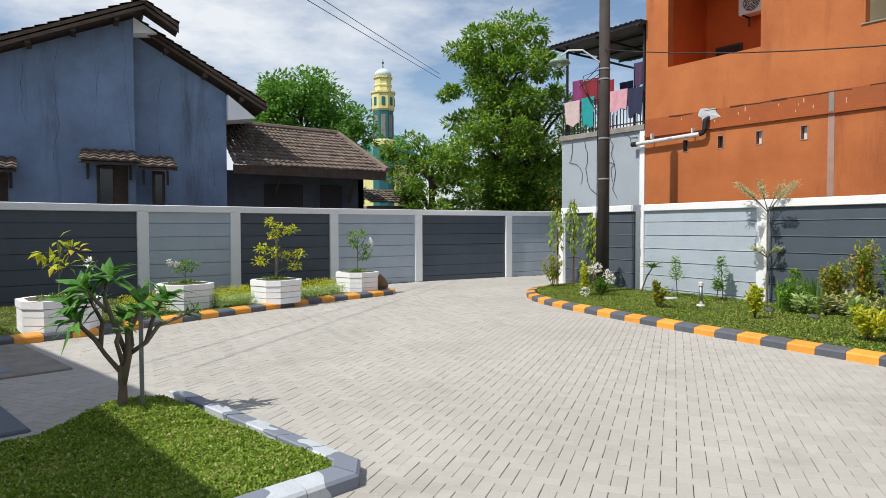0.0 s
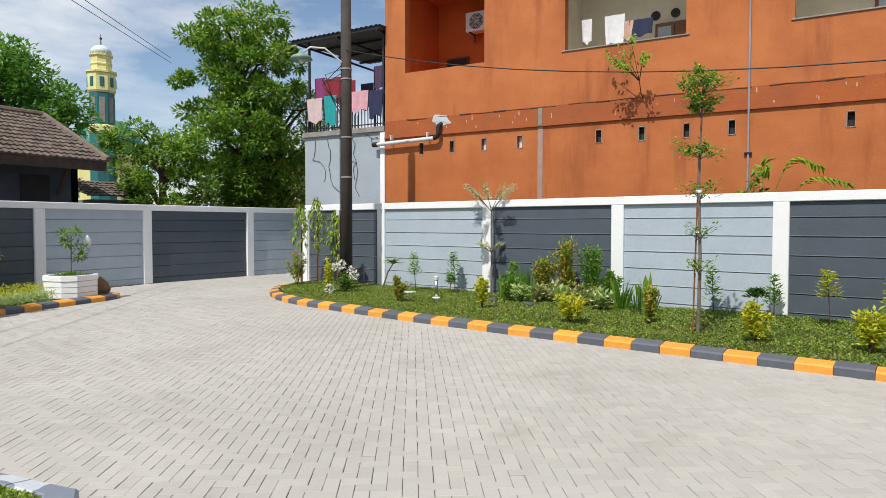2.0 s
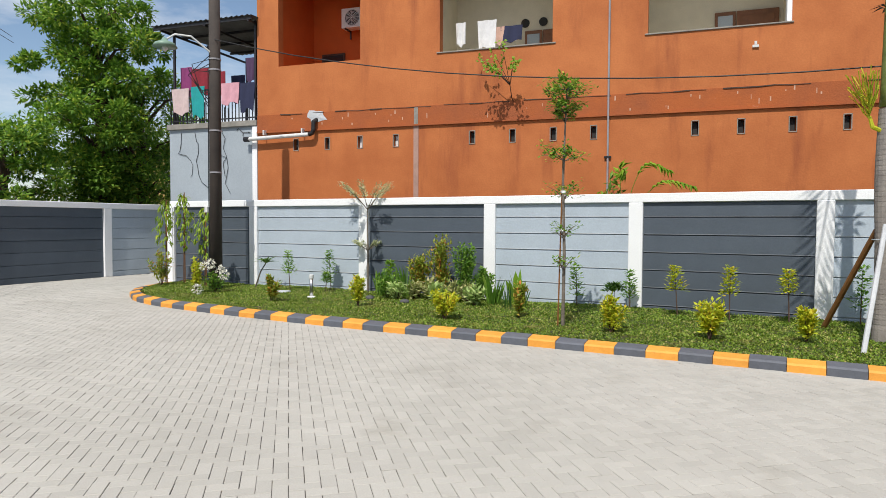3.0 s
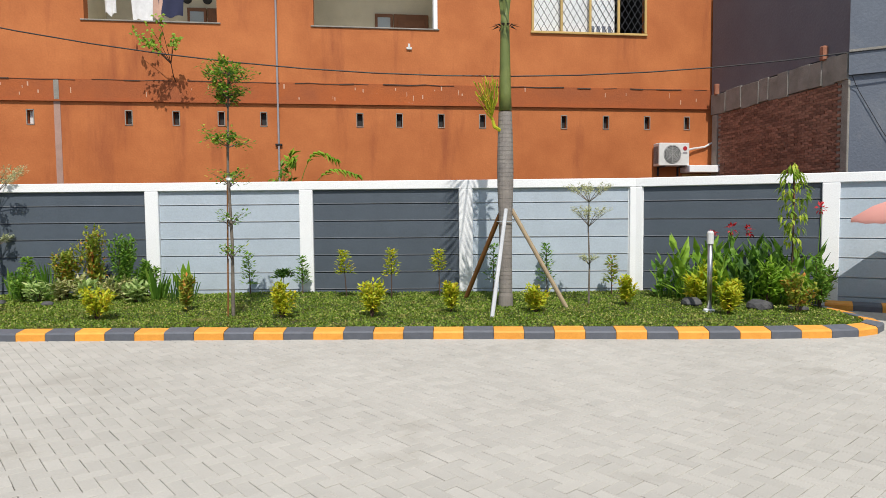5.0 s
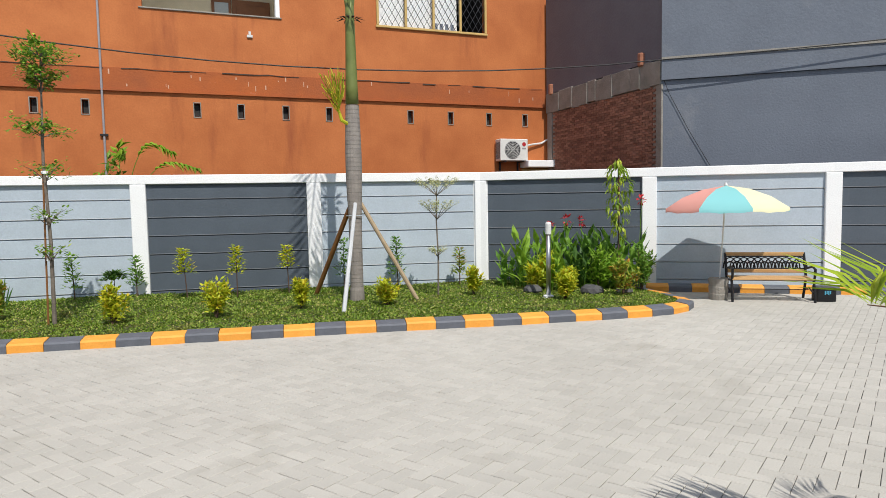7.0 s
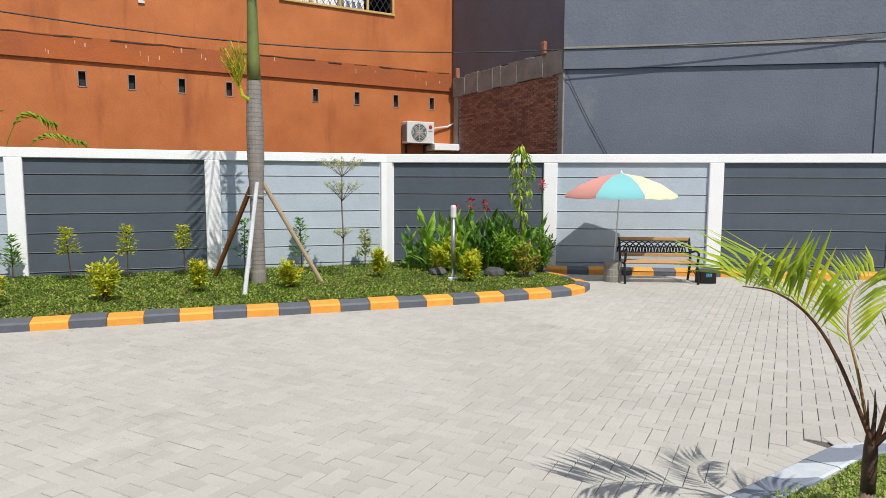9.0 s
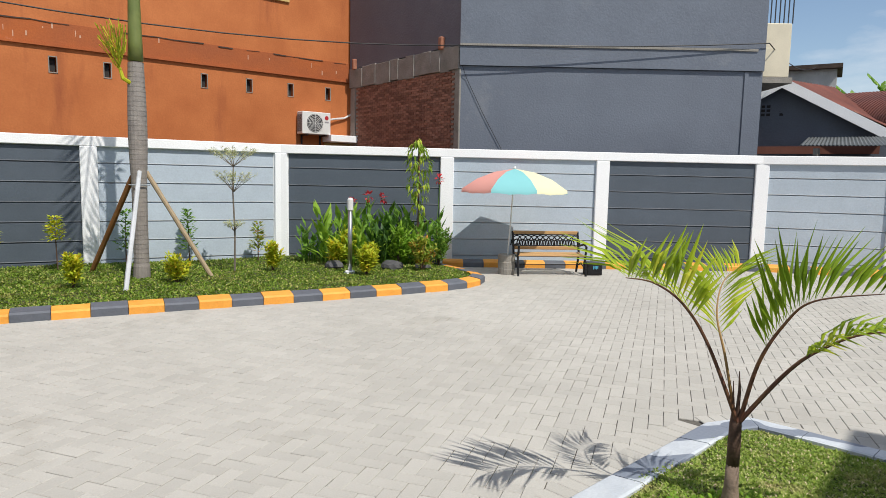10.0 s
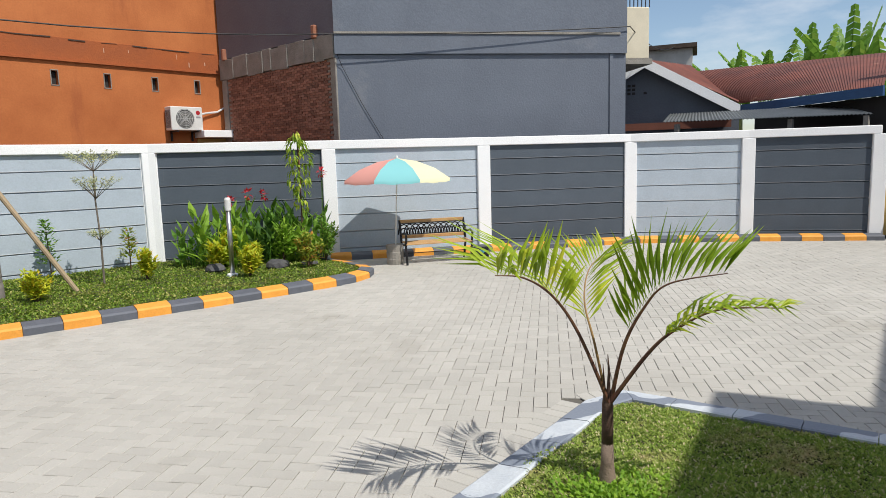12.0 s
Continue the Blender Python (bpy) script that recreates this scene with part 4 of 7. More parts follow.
# laundry and cloth in the balcony
def cloth(m, w, h, colour, name="laundry", label="damp laundry hung out to dry", seed=0, parent_group="laundry"):
    r = random.Random(seed)
    n, k = 7, 5
    mb = Mesh()
    ph = r.uniform(0, 6)
    for side in (0.0, 0.012):
        base = len(mb.v)
        for j in range(k + 1):
            for i in range(n + 1):
                x = w * (i / n - 0.5) * (1 - 0.12 * j / k)
                mb.v.append((x, side + 0.035 * math.sin(i * 1.6 + ph + j * 0.3) * (j / k + 0.3), -h * j / k * (1 - 0.08 * math.sin(i + ph))))
        for j in range(k):
            for i in range(n):
                a = base + j * (n + 1) + i
                mb.f.append((a, a + 1, a + n + 2, a + n + 1))
    ob = part(name, mb, colour, smooth=True)
    ob.matrix_world = m
    return tagged(ob, label, "laundry", parent_group)


def dye(name, c):
    return mat(name, c, rough=0.9, scale=5, fine=200, bump=0.1)


M_C = [dye("plum_cloth", (0.26, 0.05, 0.17)), dye("maroon_cloth", (0.26, 0.025, 0.04)), dye("white_print_cloth", (0.62, 0.48, 0.47)), dye("teal_cloth", (0.02, 0.33, 0.33)),
       dye("navy_cloth", (0.03, 0.035, 0.08)), dye("pink_cloth", (0.68, 0.36, 0.42)), dye("violet_cloth", (0.09, 0.05, 0.11)), dye("white_cloth", (0.75, 0.75, 0.76)), dye("peach_cloth", (0.6, 0.38, 0.3))]
for x, w, h, c, s in ((5.62, 0.28, 0.6, 7, 1), (6.35, 0.52, 0.75, 7, 2), (6.7, 0.3, 0.45, 8, 3), (7.0, 0.6, 0.4, 4, 4)):
    cloth(FAC @ pose(x, 0.7, 6.85 if c != 7 else 7.05), w, h, M_C[c], seed=s, label="laundry hanging in the cream balcony recess")

# ---- pale terrace house with laundry ----
tr = thing("terrace_house", "pale grey-blue house with a railed laundry terrace under a sheet roof", "house", FAC)
part("wall", Mesh().box(-3.45, 0.02, 0, -0.30, 0.25, 4.50), M_PALEBLUE, tr)
part("wall", Mesh().box(-3.45, 0.25, 0, -3.2, 5.0, 4.50), M_PALEBLUE, tr)
part("slab", Mesh().box(-3.5, -0.06, 4.50, -0.29, 5.0, 4.66, bevel=0.01), M_CEMENT, tr, "raw concrete terrace slab")
part("wall_edge", Mesh().box(-0.46, -0.03, 0, -0.29, 0.03, 4.5, bevel=0.01), M_WHITE, tr)
rail = part("railing", Mesh().box(-3.4, 0.0, 5.62, -0.3, 0.04, 5.66).box(-3.4, 0.0, 4.74, -0.3, 0.04, 4.77), M_STEEL, tr, "dark steel railing")
bar = Mesh().box(0, 0.008, 4.66, 0.022, 0.03, 5.62).data("baluster", M_STEEL)
for i in range(27):
    part("baluster", bar, None, rail, m=pose(-3.4 + i * 0.117, 0, 0))
for i in range(14):
    part("baluster", bar, None, rail, m=pose(-3.4, 0.1 + i * 0.2, 0))
for x, y in ((-3.32, 0.05), (-0.42, 0.05), (-3.32, 3.6)):
    part("roof_post", Mesh().box(x, y, 4.66, x + 0.06, y + 0.06, 7.52), M_STEEL, tr)
sheet = Mesh()
N = 60
for i in range(N):
    x0, x1 = -3.78 + 3.55 * i / N, -3.78 + 3.55 * (i + 1) / N
    za, zb = 0.022 * math.sin(i * math.pi / 1.5), 0.022 * math.sin((i + 1) * math.pi / 1.5)
    sheet.quad((x0, -0.35, 7.56 + za), (x1, -0.35, 7.56 + zb), (x1, 3.9, 7.75 + zb), (x0, 3.9, 7.75 + za))
    sheet.quad((x0, 3.9, 7.735 + za), (x1, 3.9, 7.735 + zb), (x1, -0.35, 7.545 + zb), (x0, -0.35, 7.545 + za))
part("roof", sheet, M_SHEET, tr, "corrugated grey sheet roof")
for y in (-0.3, 0.9, 2.1, 3.3):
    part("purlin", Mesh().box(-3.75, y, 7.46 + y * 0.045, -0.25, y + 0.06, 7.53 + y * 0.045), M_STEEL, tr)
for x in (-3.5, -1.9, -0.4):
    part("rafter", Mesh().box(x, -0.3, 7.40, x + 0.05, 3.8, 7.46), M_STEEL, tr)
for x, z, y, w, h, c, s in ((-3.1, 6.45, 0.35, 0.42, 0.95, 0, 11), (-2.55, 6.38, 0.35, 0.72, 0.85, 1, 12), (-1.95, 6.25, 0.4, 0.5, 0.75, 1, 13), (-3.0, 5.72, -0.03, 0.65, 0.75, 2, 14), (-2.35, 5.75, -0.03, 0.5, 0.9, 3, 15),
                            (-1.55, 6.2, 0.8, 0.5, 0.8, 4, 16), (-1.2, 5.78, -0.03, 0.62, 0.6, 5, 17), (-0.75, 6.55, 0.3, 0.3, 0.7, 6, 18), (-0.6, 5.75, -0.03, 0.5, 0.8, 4, 19), (-0.48, 6.6, 0.35, 0.26, 0.75, 0, 20)):
    cloth(FAC @ pose(x, y, z), w, h, M_C[c], seed=s, label="coloured laundry on the terrace railing and line")
wire = Mesh()
wr = random.Random(8)
for k in range(5):
    x, z = -3.0 + k * 0.5, 4.4
    pts = []
    for i in range(9):
        pts.append((x, 0.0, z))
        x += wr.uniform(-0.1, 0.3)
        z -= wr.uniform(0.0, 0.32) if k < 4 else wr.uniform(-0.1, 0.15)
        x = min(x, -0.5)
    wire.tube(pts, 0.008, 4, cap=False)
part("loose_cable", wire, M_CABLE, tr, "loose cables trailing down the wall")

# ---- slate house details: brick side and beam ----
side_o = SL @ Vector((0, 0, 0))
side_to = Vector((6.60, 17.2))
sv = side_to - Vector((side_o.x, side_o.y))
SD = frame_of((side_o.x, side_o.y), tuple(sv.normalized()))
slen = sv.length
bs = thing("brick_side_wall", "bare red brick side wall under a rough concrete beam", "wall", SD)
part("backing", Mesh().box(0.0, -0.25, 0, slen, -0.02, 4.10), M_MORTAR, bs)
part("upper_wall", Mesh().box(0.0, -0.25, 4.62, slen, 0.0, 7.2), M_PURPLE, bs, "dusky plastered upper wall")
beam = Mesh()
for i in range(14):
    x0, x1 = slen * i / 14, slen * (i + 1) / 14
    d = srng.uniform(0.02, 0.05)
    beam.box(x0, -0.25, 4.10 + srng.uniform(-0.03, 0.02), x1, d, 4.60 + srng.uniform(-0.02, 0.03), bevel=0.006)
part("beam", beam, M_CEMENT, bs, "rough cast concrete ring beam")
part("corner_column", Mesh().box(-0.02, -0.25, 0, 0.16, 0.012, 4.1, bevel=0.01), M_CEMENT, bs)
part("corner_column", Mesh().box(slen - 0.3, -0.25, 0, slen - 0.1, 0.012, 4.1, bevel=0.01), M_CEMENT, bs)
brick = Mesh().box(0, 0, 0, 0.205, 0.03, 0.052, bevel=0.005).data("brick", mat("brick_face", (0.33, 0.165, 0.11), (0.21, 0.105, 0.075), rough=0.9, scale=12, fine=80, bump=0.4, rand=0.35))
made = 0
for row in range(38):
    z = 2.02 + row * 0.0545 + 0.0
    if z > 4.04:
        break
    x = 0.18 - (0.11 if row % 2 else 0.0)
    while x < slen - 0.5:
        if x > 0.15 and made < 760:
            part("brick", brick, None, bs, m=pose(x, -0.026 + srng.uniform(-0.004, 0.006), z, 0, 0, srng.uniform(-0.8, 0.8)))
            made += 1
        x += 0.218
for x, z, s in ((0.55, 4.58, 0.13), (4.4, 4.58, 0.1)):
    part("broken_stub", Mesh().box(x, -0.02, z, x + s, 0.1, z + 0.28, bevel=0.02), M_BRICK, bs)
part("lower_trim", Mesh().box(6.22, -0.03, 2.0, 6.30, 0.0, 4.16), M_SLATE, slate)
yb = thing("balcony_house", "pale yellow balcony block with a dark railing", "house", SL)
part("wall", Mesh().box(6.63, 0.9, 0.0, 6.72, 2.6, 4.02), M_PURPLE, yb)
part("balcony", Mesh().box(6.66, 0.6, 4.15, 7.5, 2.6, 5.35, bevel=0.02), M_CREAM, yb)
part("slab", Mesh().box(6.64, 0.55, 4.02, 7.56, 2.6, 4.15), M_CEMENT, yb)
for i in range(9):
    part("baluster", Mesh().box(6.7 + i * 0.1, 0.62, 5.35, 6.72 + i * 0.1, 0.64, 6.2), M_STEEL, yb)
part("handrail", Mesh().box(6.66, 0.6, 6.2, 7.56, 0.66, 6.26), M_STEEL, yb)
# ---- rust-roofed house past the east wall ----
def corrugated(a, b, c, d, rows, material, amp=0.02, name="roof", parent=None, label=""):
    """A corrugated sheet over the four corners a-b (eave) and d-c (ridge)."""
    mb = Mesh()
    a, b, c, d = (Vector(p) for p in (a, b, c, d))
    n = (b - a).cross(d - a).normalized()
    top = []
    for i in range(rows * 2 + 1):
        t = i / (rows * 2)
        o = n * (amp if i % 2 else -amp)
        top.append((a.lerp(b, t) + o, d.lerp(c, t) + o))
    for (p, q), (r, s) in zip(top, top[1:]):
        mb.quad(p, r, s, q)
        mb.quad(p - n * 0.012, q - n * 0.012, s - n * 0.012, r - n * 0.012)
    return part(name, mb, material, parent, label)


rh = thing("rust_roof_house", "low house with a rusted corrugated roof and pale bargeboards", "house")
corrugated((18.8, 9.4, 3.25), (16.8, 5.23, 3.2), (24.2, 7.4, 4.82), (21.5, 13.5, 4.72), 70, M_RUST, 0.013, "roof", rh, "rusted red corrugated sheet roof")
corrugated((17.95, 9.05, 3.25), (19.6, 9.9, 3.3), (21.5, 12.6, 4.9), (16.7, 11.15, 4.55), 16, M_RUST, 0.02, "roof_gable", rh)
GPL, GPK, GPR = Vector((16.0, 12.2, 3.85)), Vector((16.62, 11.12, 4.55)), Vector((17.95, 9.02, 3.12))
gw2 = Mesh()
gw2.v = [tuple(p) for p in ((GPL.x, GPL.y, 0), (GPR.x, GPR.y, 0), tuple(GPR), tuple(GPK), tuple(GPL))]
gw2.v += [(x + 0.2, y + 0.1, z) for x, y, z in gw2.v]
gw2.f = [(0, 1, 2, 3, 4), (9, 8, 7, 6, 5)] + [(i, 5 + i, 5 + (i + 1) % 5, (i + 1) % 5) for i in range(5)]
# darker slate colour puts the gable's shade into the paint
part("gable_wall", gw2, M_SLATE, rh)
gu = Vector((GPR.x - GPL.x, GPR.y - GPL.y)).normalized()
# proud dark boxes, their colour standing for the shade in vent holes
vent_hole = Mesh().box(0, -0.02, 0, 0.09, 0.02, 0.07).data("vent", M_DARKIN)
for u in (0.62, 0.75, 0.88, 1.2, 1.33, 1.46, 1.59):
    for k in range(3):
        part("vent", vent_hole, None, rh, m=frame_of((GPL.x, GPL.y), (gu.x, gu.y)) @ pose(u, 0, 3.58 + k * 0.11))
for a, b in ((GPL, GPK), (GPK, GPR)):
    o, dn = Vector((-0.35, -0.2, 0.0)), Vector((0, 0, -0.28))
    brd = Mesh()
    brd.v = [tuple(a + o), tuple(b + o), tuple(b + o + dn), tuple(a + o + dn)] + [tuple(p + Vector((0.05, 0.03, 0))) for p in (a + o, b + o, b + o + dn, a + o + dn)]
    brd.f = [(0, 1, 2, 3), (7, 6, 5, 4), (0, 4, 5, 1), (1, 5, 6, 2), (2, 6, 7, 3), (3, 7, 4, 0)]
    part("bargeboard", brd, M_WHITE, rh, "pale painted bargeboard")
    mb = Mesh()
    mb.quad(a + o, b + o, b + Vector((0.5, 0.3, 0)), a + Vector((0.5, 0.3, 0)))
    part("eave_sheet", mb, M_RUST, rh)
dirn = (Vector((16.4, 4.4, 0)) - Vector((18.8, 9.4, 0))).normalized()
part("fascia", Mesh().box(0, -0.03, 2.98, 4.65, 0.03, 3.2), mat("blue_fascia_paint", (0.03, 0.09, 0.22), rough=0.6), rh, "blue painted fascia",
     m=frame_of((18.8, 9.4), (dirn.x, dirn.y)))
part("front_wall", Mesh().box(0.2, 0.3, 0, 4.6, 0.5, 3.0), M_DARKIN, rh, m=frame_of((18.8, 9.4), (dirn.x, dirn.y)))
part("tie_beam", Mesh().box(0, 0, 2.55, 3.6, 0.1, 2.75), mat("red_brown_beam", (0.20, 0.075, 0.05), rough=0.8), rh, m=frame_of((15.7, 12.1), (0.55, -0.83)))
corrugated((14.2, 9.0, 2.62), (16.3, 5.2, 2.58), (18.4, 6.7, 2.95), (16.4, 10.2, 2.95), 56, M_SHEET, 0.012, "awning", rh, "grey corrugated awning")
for x, y in ((14.4, 8.7), (15.6, 6.6), (16.25, 5.3)):
    part("awning_post", Mesh().box(x, y, 0, x + 0.1, y + 0.1, 2.55), M_CEMENT, rh)
M_PLASTER_OLD = mat("old_cement_render", (0.50, 0.50, 0.49), (0.36, 0.36, 0.35), rough=0.9, scale=1.5, fine=30, bump=0.3, stain=(0.22, 0.22, 0.21), stain_scale=1.6, stain_at=0.58)
th = thing("rooftop_room", "bare cement rooftop room with a flat dark roof", "house", frame_of((23.6, 15.6), (0.5, -0.866)))
part("wall", Mesh().box(-0.6, 0, 0, 1.55, 2.0, 6.0), M_PLASTER_OLD, th)
part("roof", Mesh().box(-0.75, -0.25, 6.0, 1.72, 2.3, 6.16), M_TIMBER, th)
# ochre pillar and slatted gate at the end of the wall
op = thing("gate_pier", "ochre stone-tiled gate pier at the end of the wall", "pillar", frame_of((15.57, 4.77), (0.45, -0.893)))
for i in range(4):
    part("stone_tile", Mesh().box(0.02, -0.02, 0.05 + i * 0.46, 0.62, 0.5, 0.505 + i * 0.46, bevel=0.008), M_OCHRE, op)
gt = thing("slatted_gate", "brown vertical-slat metal gate", "gate", frame_of((15.86, 4.16), (-0.45, -0.893)))
part("gate_frame", Mesh().box(0, 0.03, 0.1, 4.6, 0.07, 0.18).box(0, 0.03, 1.5, 4.6, 0.07, 1.58), M_SLAT, gt)
sl = Mesh().box(0, 0, 0.06, 0.085, 0.028, 1.78, bevel=0.004).data("slat", M_SLAT)
for i in range(37):
    part("slat", sl, None, gt, m=pose(i * 0.124, 0, 0))
wh = thing("white_house", "white house with a sheet canopy beyond the gate", "house", frame_of((18.3, 4.6), (-0.3, -0.95)))
part("wall", Mesh().box(-0.8, 0, 0, 6, 0.25, 5.0), M_WHITE, wh)
part("canopy", Mesh().box(0.3, -1.6, 2.45, 5, 0.0, 2.52), M_SHEET, wh)
part("canopy_truss", Mesh().box(0.3, -1.6, 2.2, 0.36, 0, 2.45).box(0.3, -1.6, 2.2, 5, -1.54, 2.28), M_STEEL, wh)

# ---- old blue house beyond the west wall ----
bh = thing("old_blue_house", "old house with faded blue cracked walls and sagging tiled roof", "house")
bw = Mesh()


def slab(mb, pts, d):
    """A polygon given thickness along d."""
    k, n = len(mb.v), len(pts)
    mb.v += [tuple(p) for p in pts] + [tuple(Vector(p) + Vector(d)) for p in pts]
    mb.f += [tuple(k + i for i in range(n)), tuple(k + n + i for i in range(n))[::-1]]
    mb.f += [(k + i, k + n + i, k + n + (i + 1) % n, k + (i + 1) % n) for i in range(n)]
    return mb


part("wall", slab(Mesh(), [(-21.0, -8.5, 0), (-21.0, 1.12, 0), (-21.0, 1.12, 7.72), (-21.0, -2.1, 6.32), (-21.0, -8.5, 3.5)], (-0.2, 0, 0)), M_BLUE, bh, "faded blue gable wall")
part("wall", slab(Mesh(), [(-21.55, 1.0, 0), (-21.55, 3.75, 0), (-21.55, 3.75, 5.95), (-21.55, 1.0, 7.5)], (-0.2, 0, 0)), M_BLUE, bh)
part("wall", slab(Mesh(), [(-21.2, 1.12, 0), (-21.7, 1.12, 0), (-21.7, 1.12, 7.7), (-21.2, 1.12, 7.7)], (0, -0.15, 0)), M_BLUE, bh)
part("wall", slab(Mesh(), [(-21.6, 3.75, 0), (-29, 3.75, 0), (-29, 3.75, 5.7), (-21.6, 3.75, 5.7)], (0, -0.2, 0)), M_BLUE, bh)


def tiled_roof(parent, a, b, c, d, rows, cols, material, name="roof", label=""):
    """Overlapping curved tiles: a-b along the eave, d-c along the ridge."""
    a, b, c, d = (Vector(p) for p in (a, b, c, d))
    mb = Mesh()
    n = (b - a).cross(d - a).normalized()
    if n.z < 0:
        n = -n
    r = random.Random(rows * cols)
    for j in range(rows):
        t0, t1 = j / rows, min(1, (j + 1.12) / rows)
        for i in range(cols):
            s0, s1 = i / cols, (i + 1) / cols
            sm = (s0 + s1) / 2
            h = r.uniform(-0.008, 0.012)
            q = lambda s, t, o: a.lerp(b, s).lerp(d.lerp(c, s), t) + n * (o + h)
            lo, hi = 0.045, 0.0
            k = len(mb.v)
            mb.v += [tuple(q(s0, t0, lo)), tuple(q(sm, t0, lo + 0.045)), tuple(q(s1, t0, lo)), tuple(q(s1, t1, hi)), tuple(q(sm, t1, hi + 0.045)), tuple(q(s0, t1, hi)),
                     tuple(q(s0, t0, 0)), tuple(q(sm, t0, 0.01)), tuple(q(s1, t0, 0))]
            mb.f += [(k, k + 1, k + 4, k + 5), (k + 1, k + 2, k + 3, k + 4), (k + 6, k + 7, k + 1, k), (k + 7, k + 8, k + 2, k + 1)]
    return part(name, mb, material, parent, label)


RID = (1.38, 8.10)
tiled_roof(bh, (-20.3, 2.27, 7.56), (-21.5, 2.27, 7.56), (-21.5, RID[0], RID[1]), (-20.3, RID[0], RID[1]), 4, 5, M_OLDTILE, "roof", "short ragged overhang at the ridge")
tiled_roof(bh, (-21.15, 4.92, 5.68), (-29.5, 4.92, 5.68), (-29.5, 1.3, 7.74), (-21.15, 1.3, 7.74), 16, 34, M_OLDTILE, "roof", "weathered dark tiles")
tiled_roof(bh, (-29.5, -9.0, 3.6), (-20.3, -9.0, 3.6), (-20.3, RID[0], RID[1]), (-29.5, RID[0], RID[1]), 36, 30, M_OLDTILE)
for pts, deep in ((((-20.3, 2.27, 7.54), (-20.3, RID[0], RID[1] - 0.02)), 0.9), (((-20.3, RID[0], RID[1] - 0.02), (-20.3, -9.0, 3.55)), 9.0), (((-21.15, 4.92, 5.65), (-21.15, 1.3, 7.71)), 8.0)):
    p, q = Vector(pts[0]), Vector(pts[1])
    part("verge_board", slab(Mesh(), [p, q, q - Vector((0, 0, 0.24)), p - Vector((0, 0, 0.24))], (-0.06, 0, 0)), M_TIMBER, bh, "weathered timber verge board")
    part("soffit", slab(Mesh(), [p - Vector((0, 0, 0.10)), q - Vector((0, 0, 0.10)), q - Vector((deep, 0, 0.10)), p - Vector((deep, 0, 0.10))], (0, 0, -0.04)), M_TIMBER, bh)
for t in (0.2, 0.5, 0.8):
    p = Vector((-20.35, RID[0], RID[1] - 0.2)).lerp(Vector((-20.35, -2.1, 6.4)), t)
    part("purlin_end", Mesh().box(p.x - 0.7, p.y - 0.06, p.z - 0.16, p.x, p.y + 0.06, p.z - 0.04), M_TIMBER, bh)
    p = Vector((-21.2, 1.3, 7.45)).lerp(Vector((-21.2, 4.9, 5.4)), t)
    part("purlin_end", Mesh().box(p.x - 0.4, p.y - 0.06, p.z - 0.12, p.x, p.y + 0.06, p.z), M_TIMBER, bh)
part("eave_box", slab(Mesh(), [(-21.3, 3.76, 5.08), (-21.3, 4.62, 5.2), (-21.3, 3.76, 5.88)], (-1.0, 0, 0)), M_WHITE, bh, "white boxed eave")
part("eave_box", slab(Mesh(), [(-20.95, 1.13, 7.3), (-20.95, 1.75, 7.38), (-20.95, 1.13, 7.75)], (-0.5, 0, 0)), M_WHITE, bh, "white boxed eave")
part("ridge_cap", Mesh().tube([(-20.2, RID[0] - 0.03, RID[1] + 0.02), (-29.5, RID[0] - 0.03, RID[1] + 0.02)], 0.12, 8), M_OLDTILE, bh)
for y0, y1, z in ((-0.22, 1.12, 3.92), (1.2, 2.1, 3.80), (-3.2, -1.75, 3.62)):
    aw = part("awning", slab(Mesh(), [(-20.98, y0, z), (-20.98, y1, z), (-20.2, y1 + 0.06, z - 0.38), (-20.2, y0 - 0.06, z - 0.38)], (0, 0, -0.05)), M_TIMBER, bh, "small tiled awning over a window")
    tiled_roof(aw, (-20.18, y0 - 0.08, z - 0.35), (-20.18, y1 + 0.08, z - 0.35), (-20.98, y1, z + 0.02), (-20.98, y0, z + 0.02), 4, max(4, int((y1 - y0) / 0.2)), M_OLDTILE, "tiles")
    for yb_ in (y0 + 0.1, y1 - 0.16):
        part("bracket", Mesh().box(-21, yb_, z - 0.8, -20.95, yb_ + 0.06, z - 0.1), M_TIMBER, aw)
    wn2 = part("window", Mesh().box(-21.03, y0 + 0.35, 1.9, -20.96, min(y1 - 0.2, y0 + 1.3), z - 0.4, bevel=0.02), M_TIMBER, bh, "dark timber window")
    part("pane", Mesh().box(-20.965, y0 + 0.43, 2.0, -20.945, min(y1 - 0.28, y0 + 0.75), z - 0.5), M_GLASS, wn2)
ck = Mesh()
for y, z0, z1 in ((-0.7, 3.6, 6.9), (0.3, 4.2, 7.5), (-1.6, 4.5, 6.4), (2.6, 2.4, 5.9), (3.2, 3.0, 5.5), (0.9, 4.0, 7.7), (1.9, 3.5, 6.3)):
    x = -20.995 if y < 1.12 else -21.545
    pts, yy = [], y
    for i in range(14):
        pts.append((x, yy, z1 + (z0 - z1) * i / 13))
        yy += wr.uniform(-0.06, 0.06)
    ck.tube(pts, [wr.uniform(0.001, 0.005) for _ in pts], 4, cap=False)
part("wall_crack", ck, M_TIMBER, bh, "dark branching cracks in the plaster")

# ---- low tiled house beside it ----
lh = thing("low_tiled_house", "low house with a brown tiled hip roof and dark eaves", "house")
# wall colour carries the eaves' shade
part("wall", slab(Mesh(), [(-22.0, 3.8, 0), (-22.0, 8.5, 0), (-22.0, 8.5, 3.6), (-22.0, 3.8, 3.6)], (-0.2, 0, 0)), M_BLUEDARK, lh)
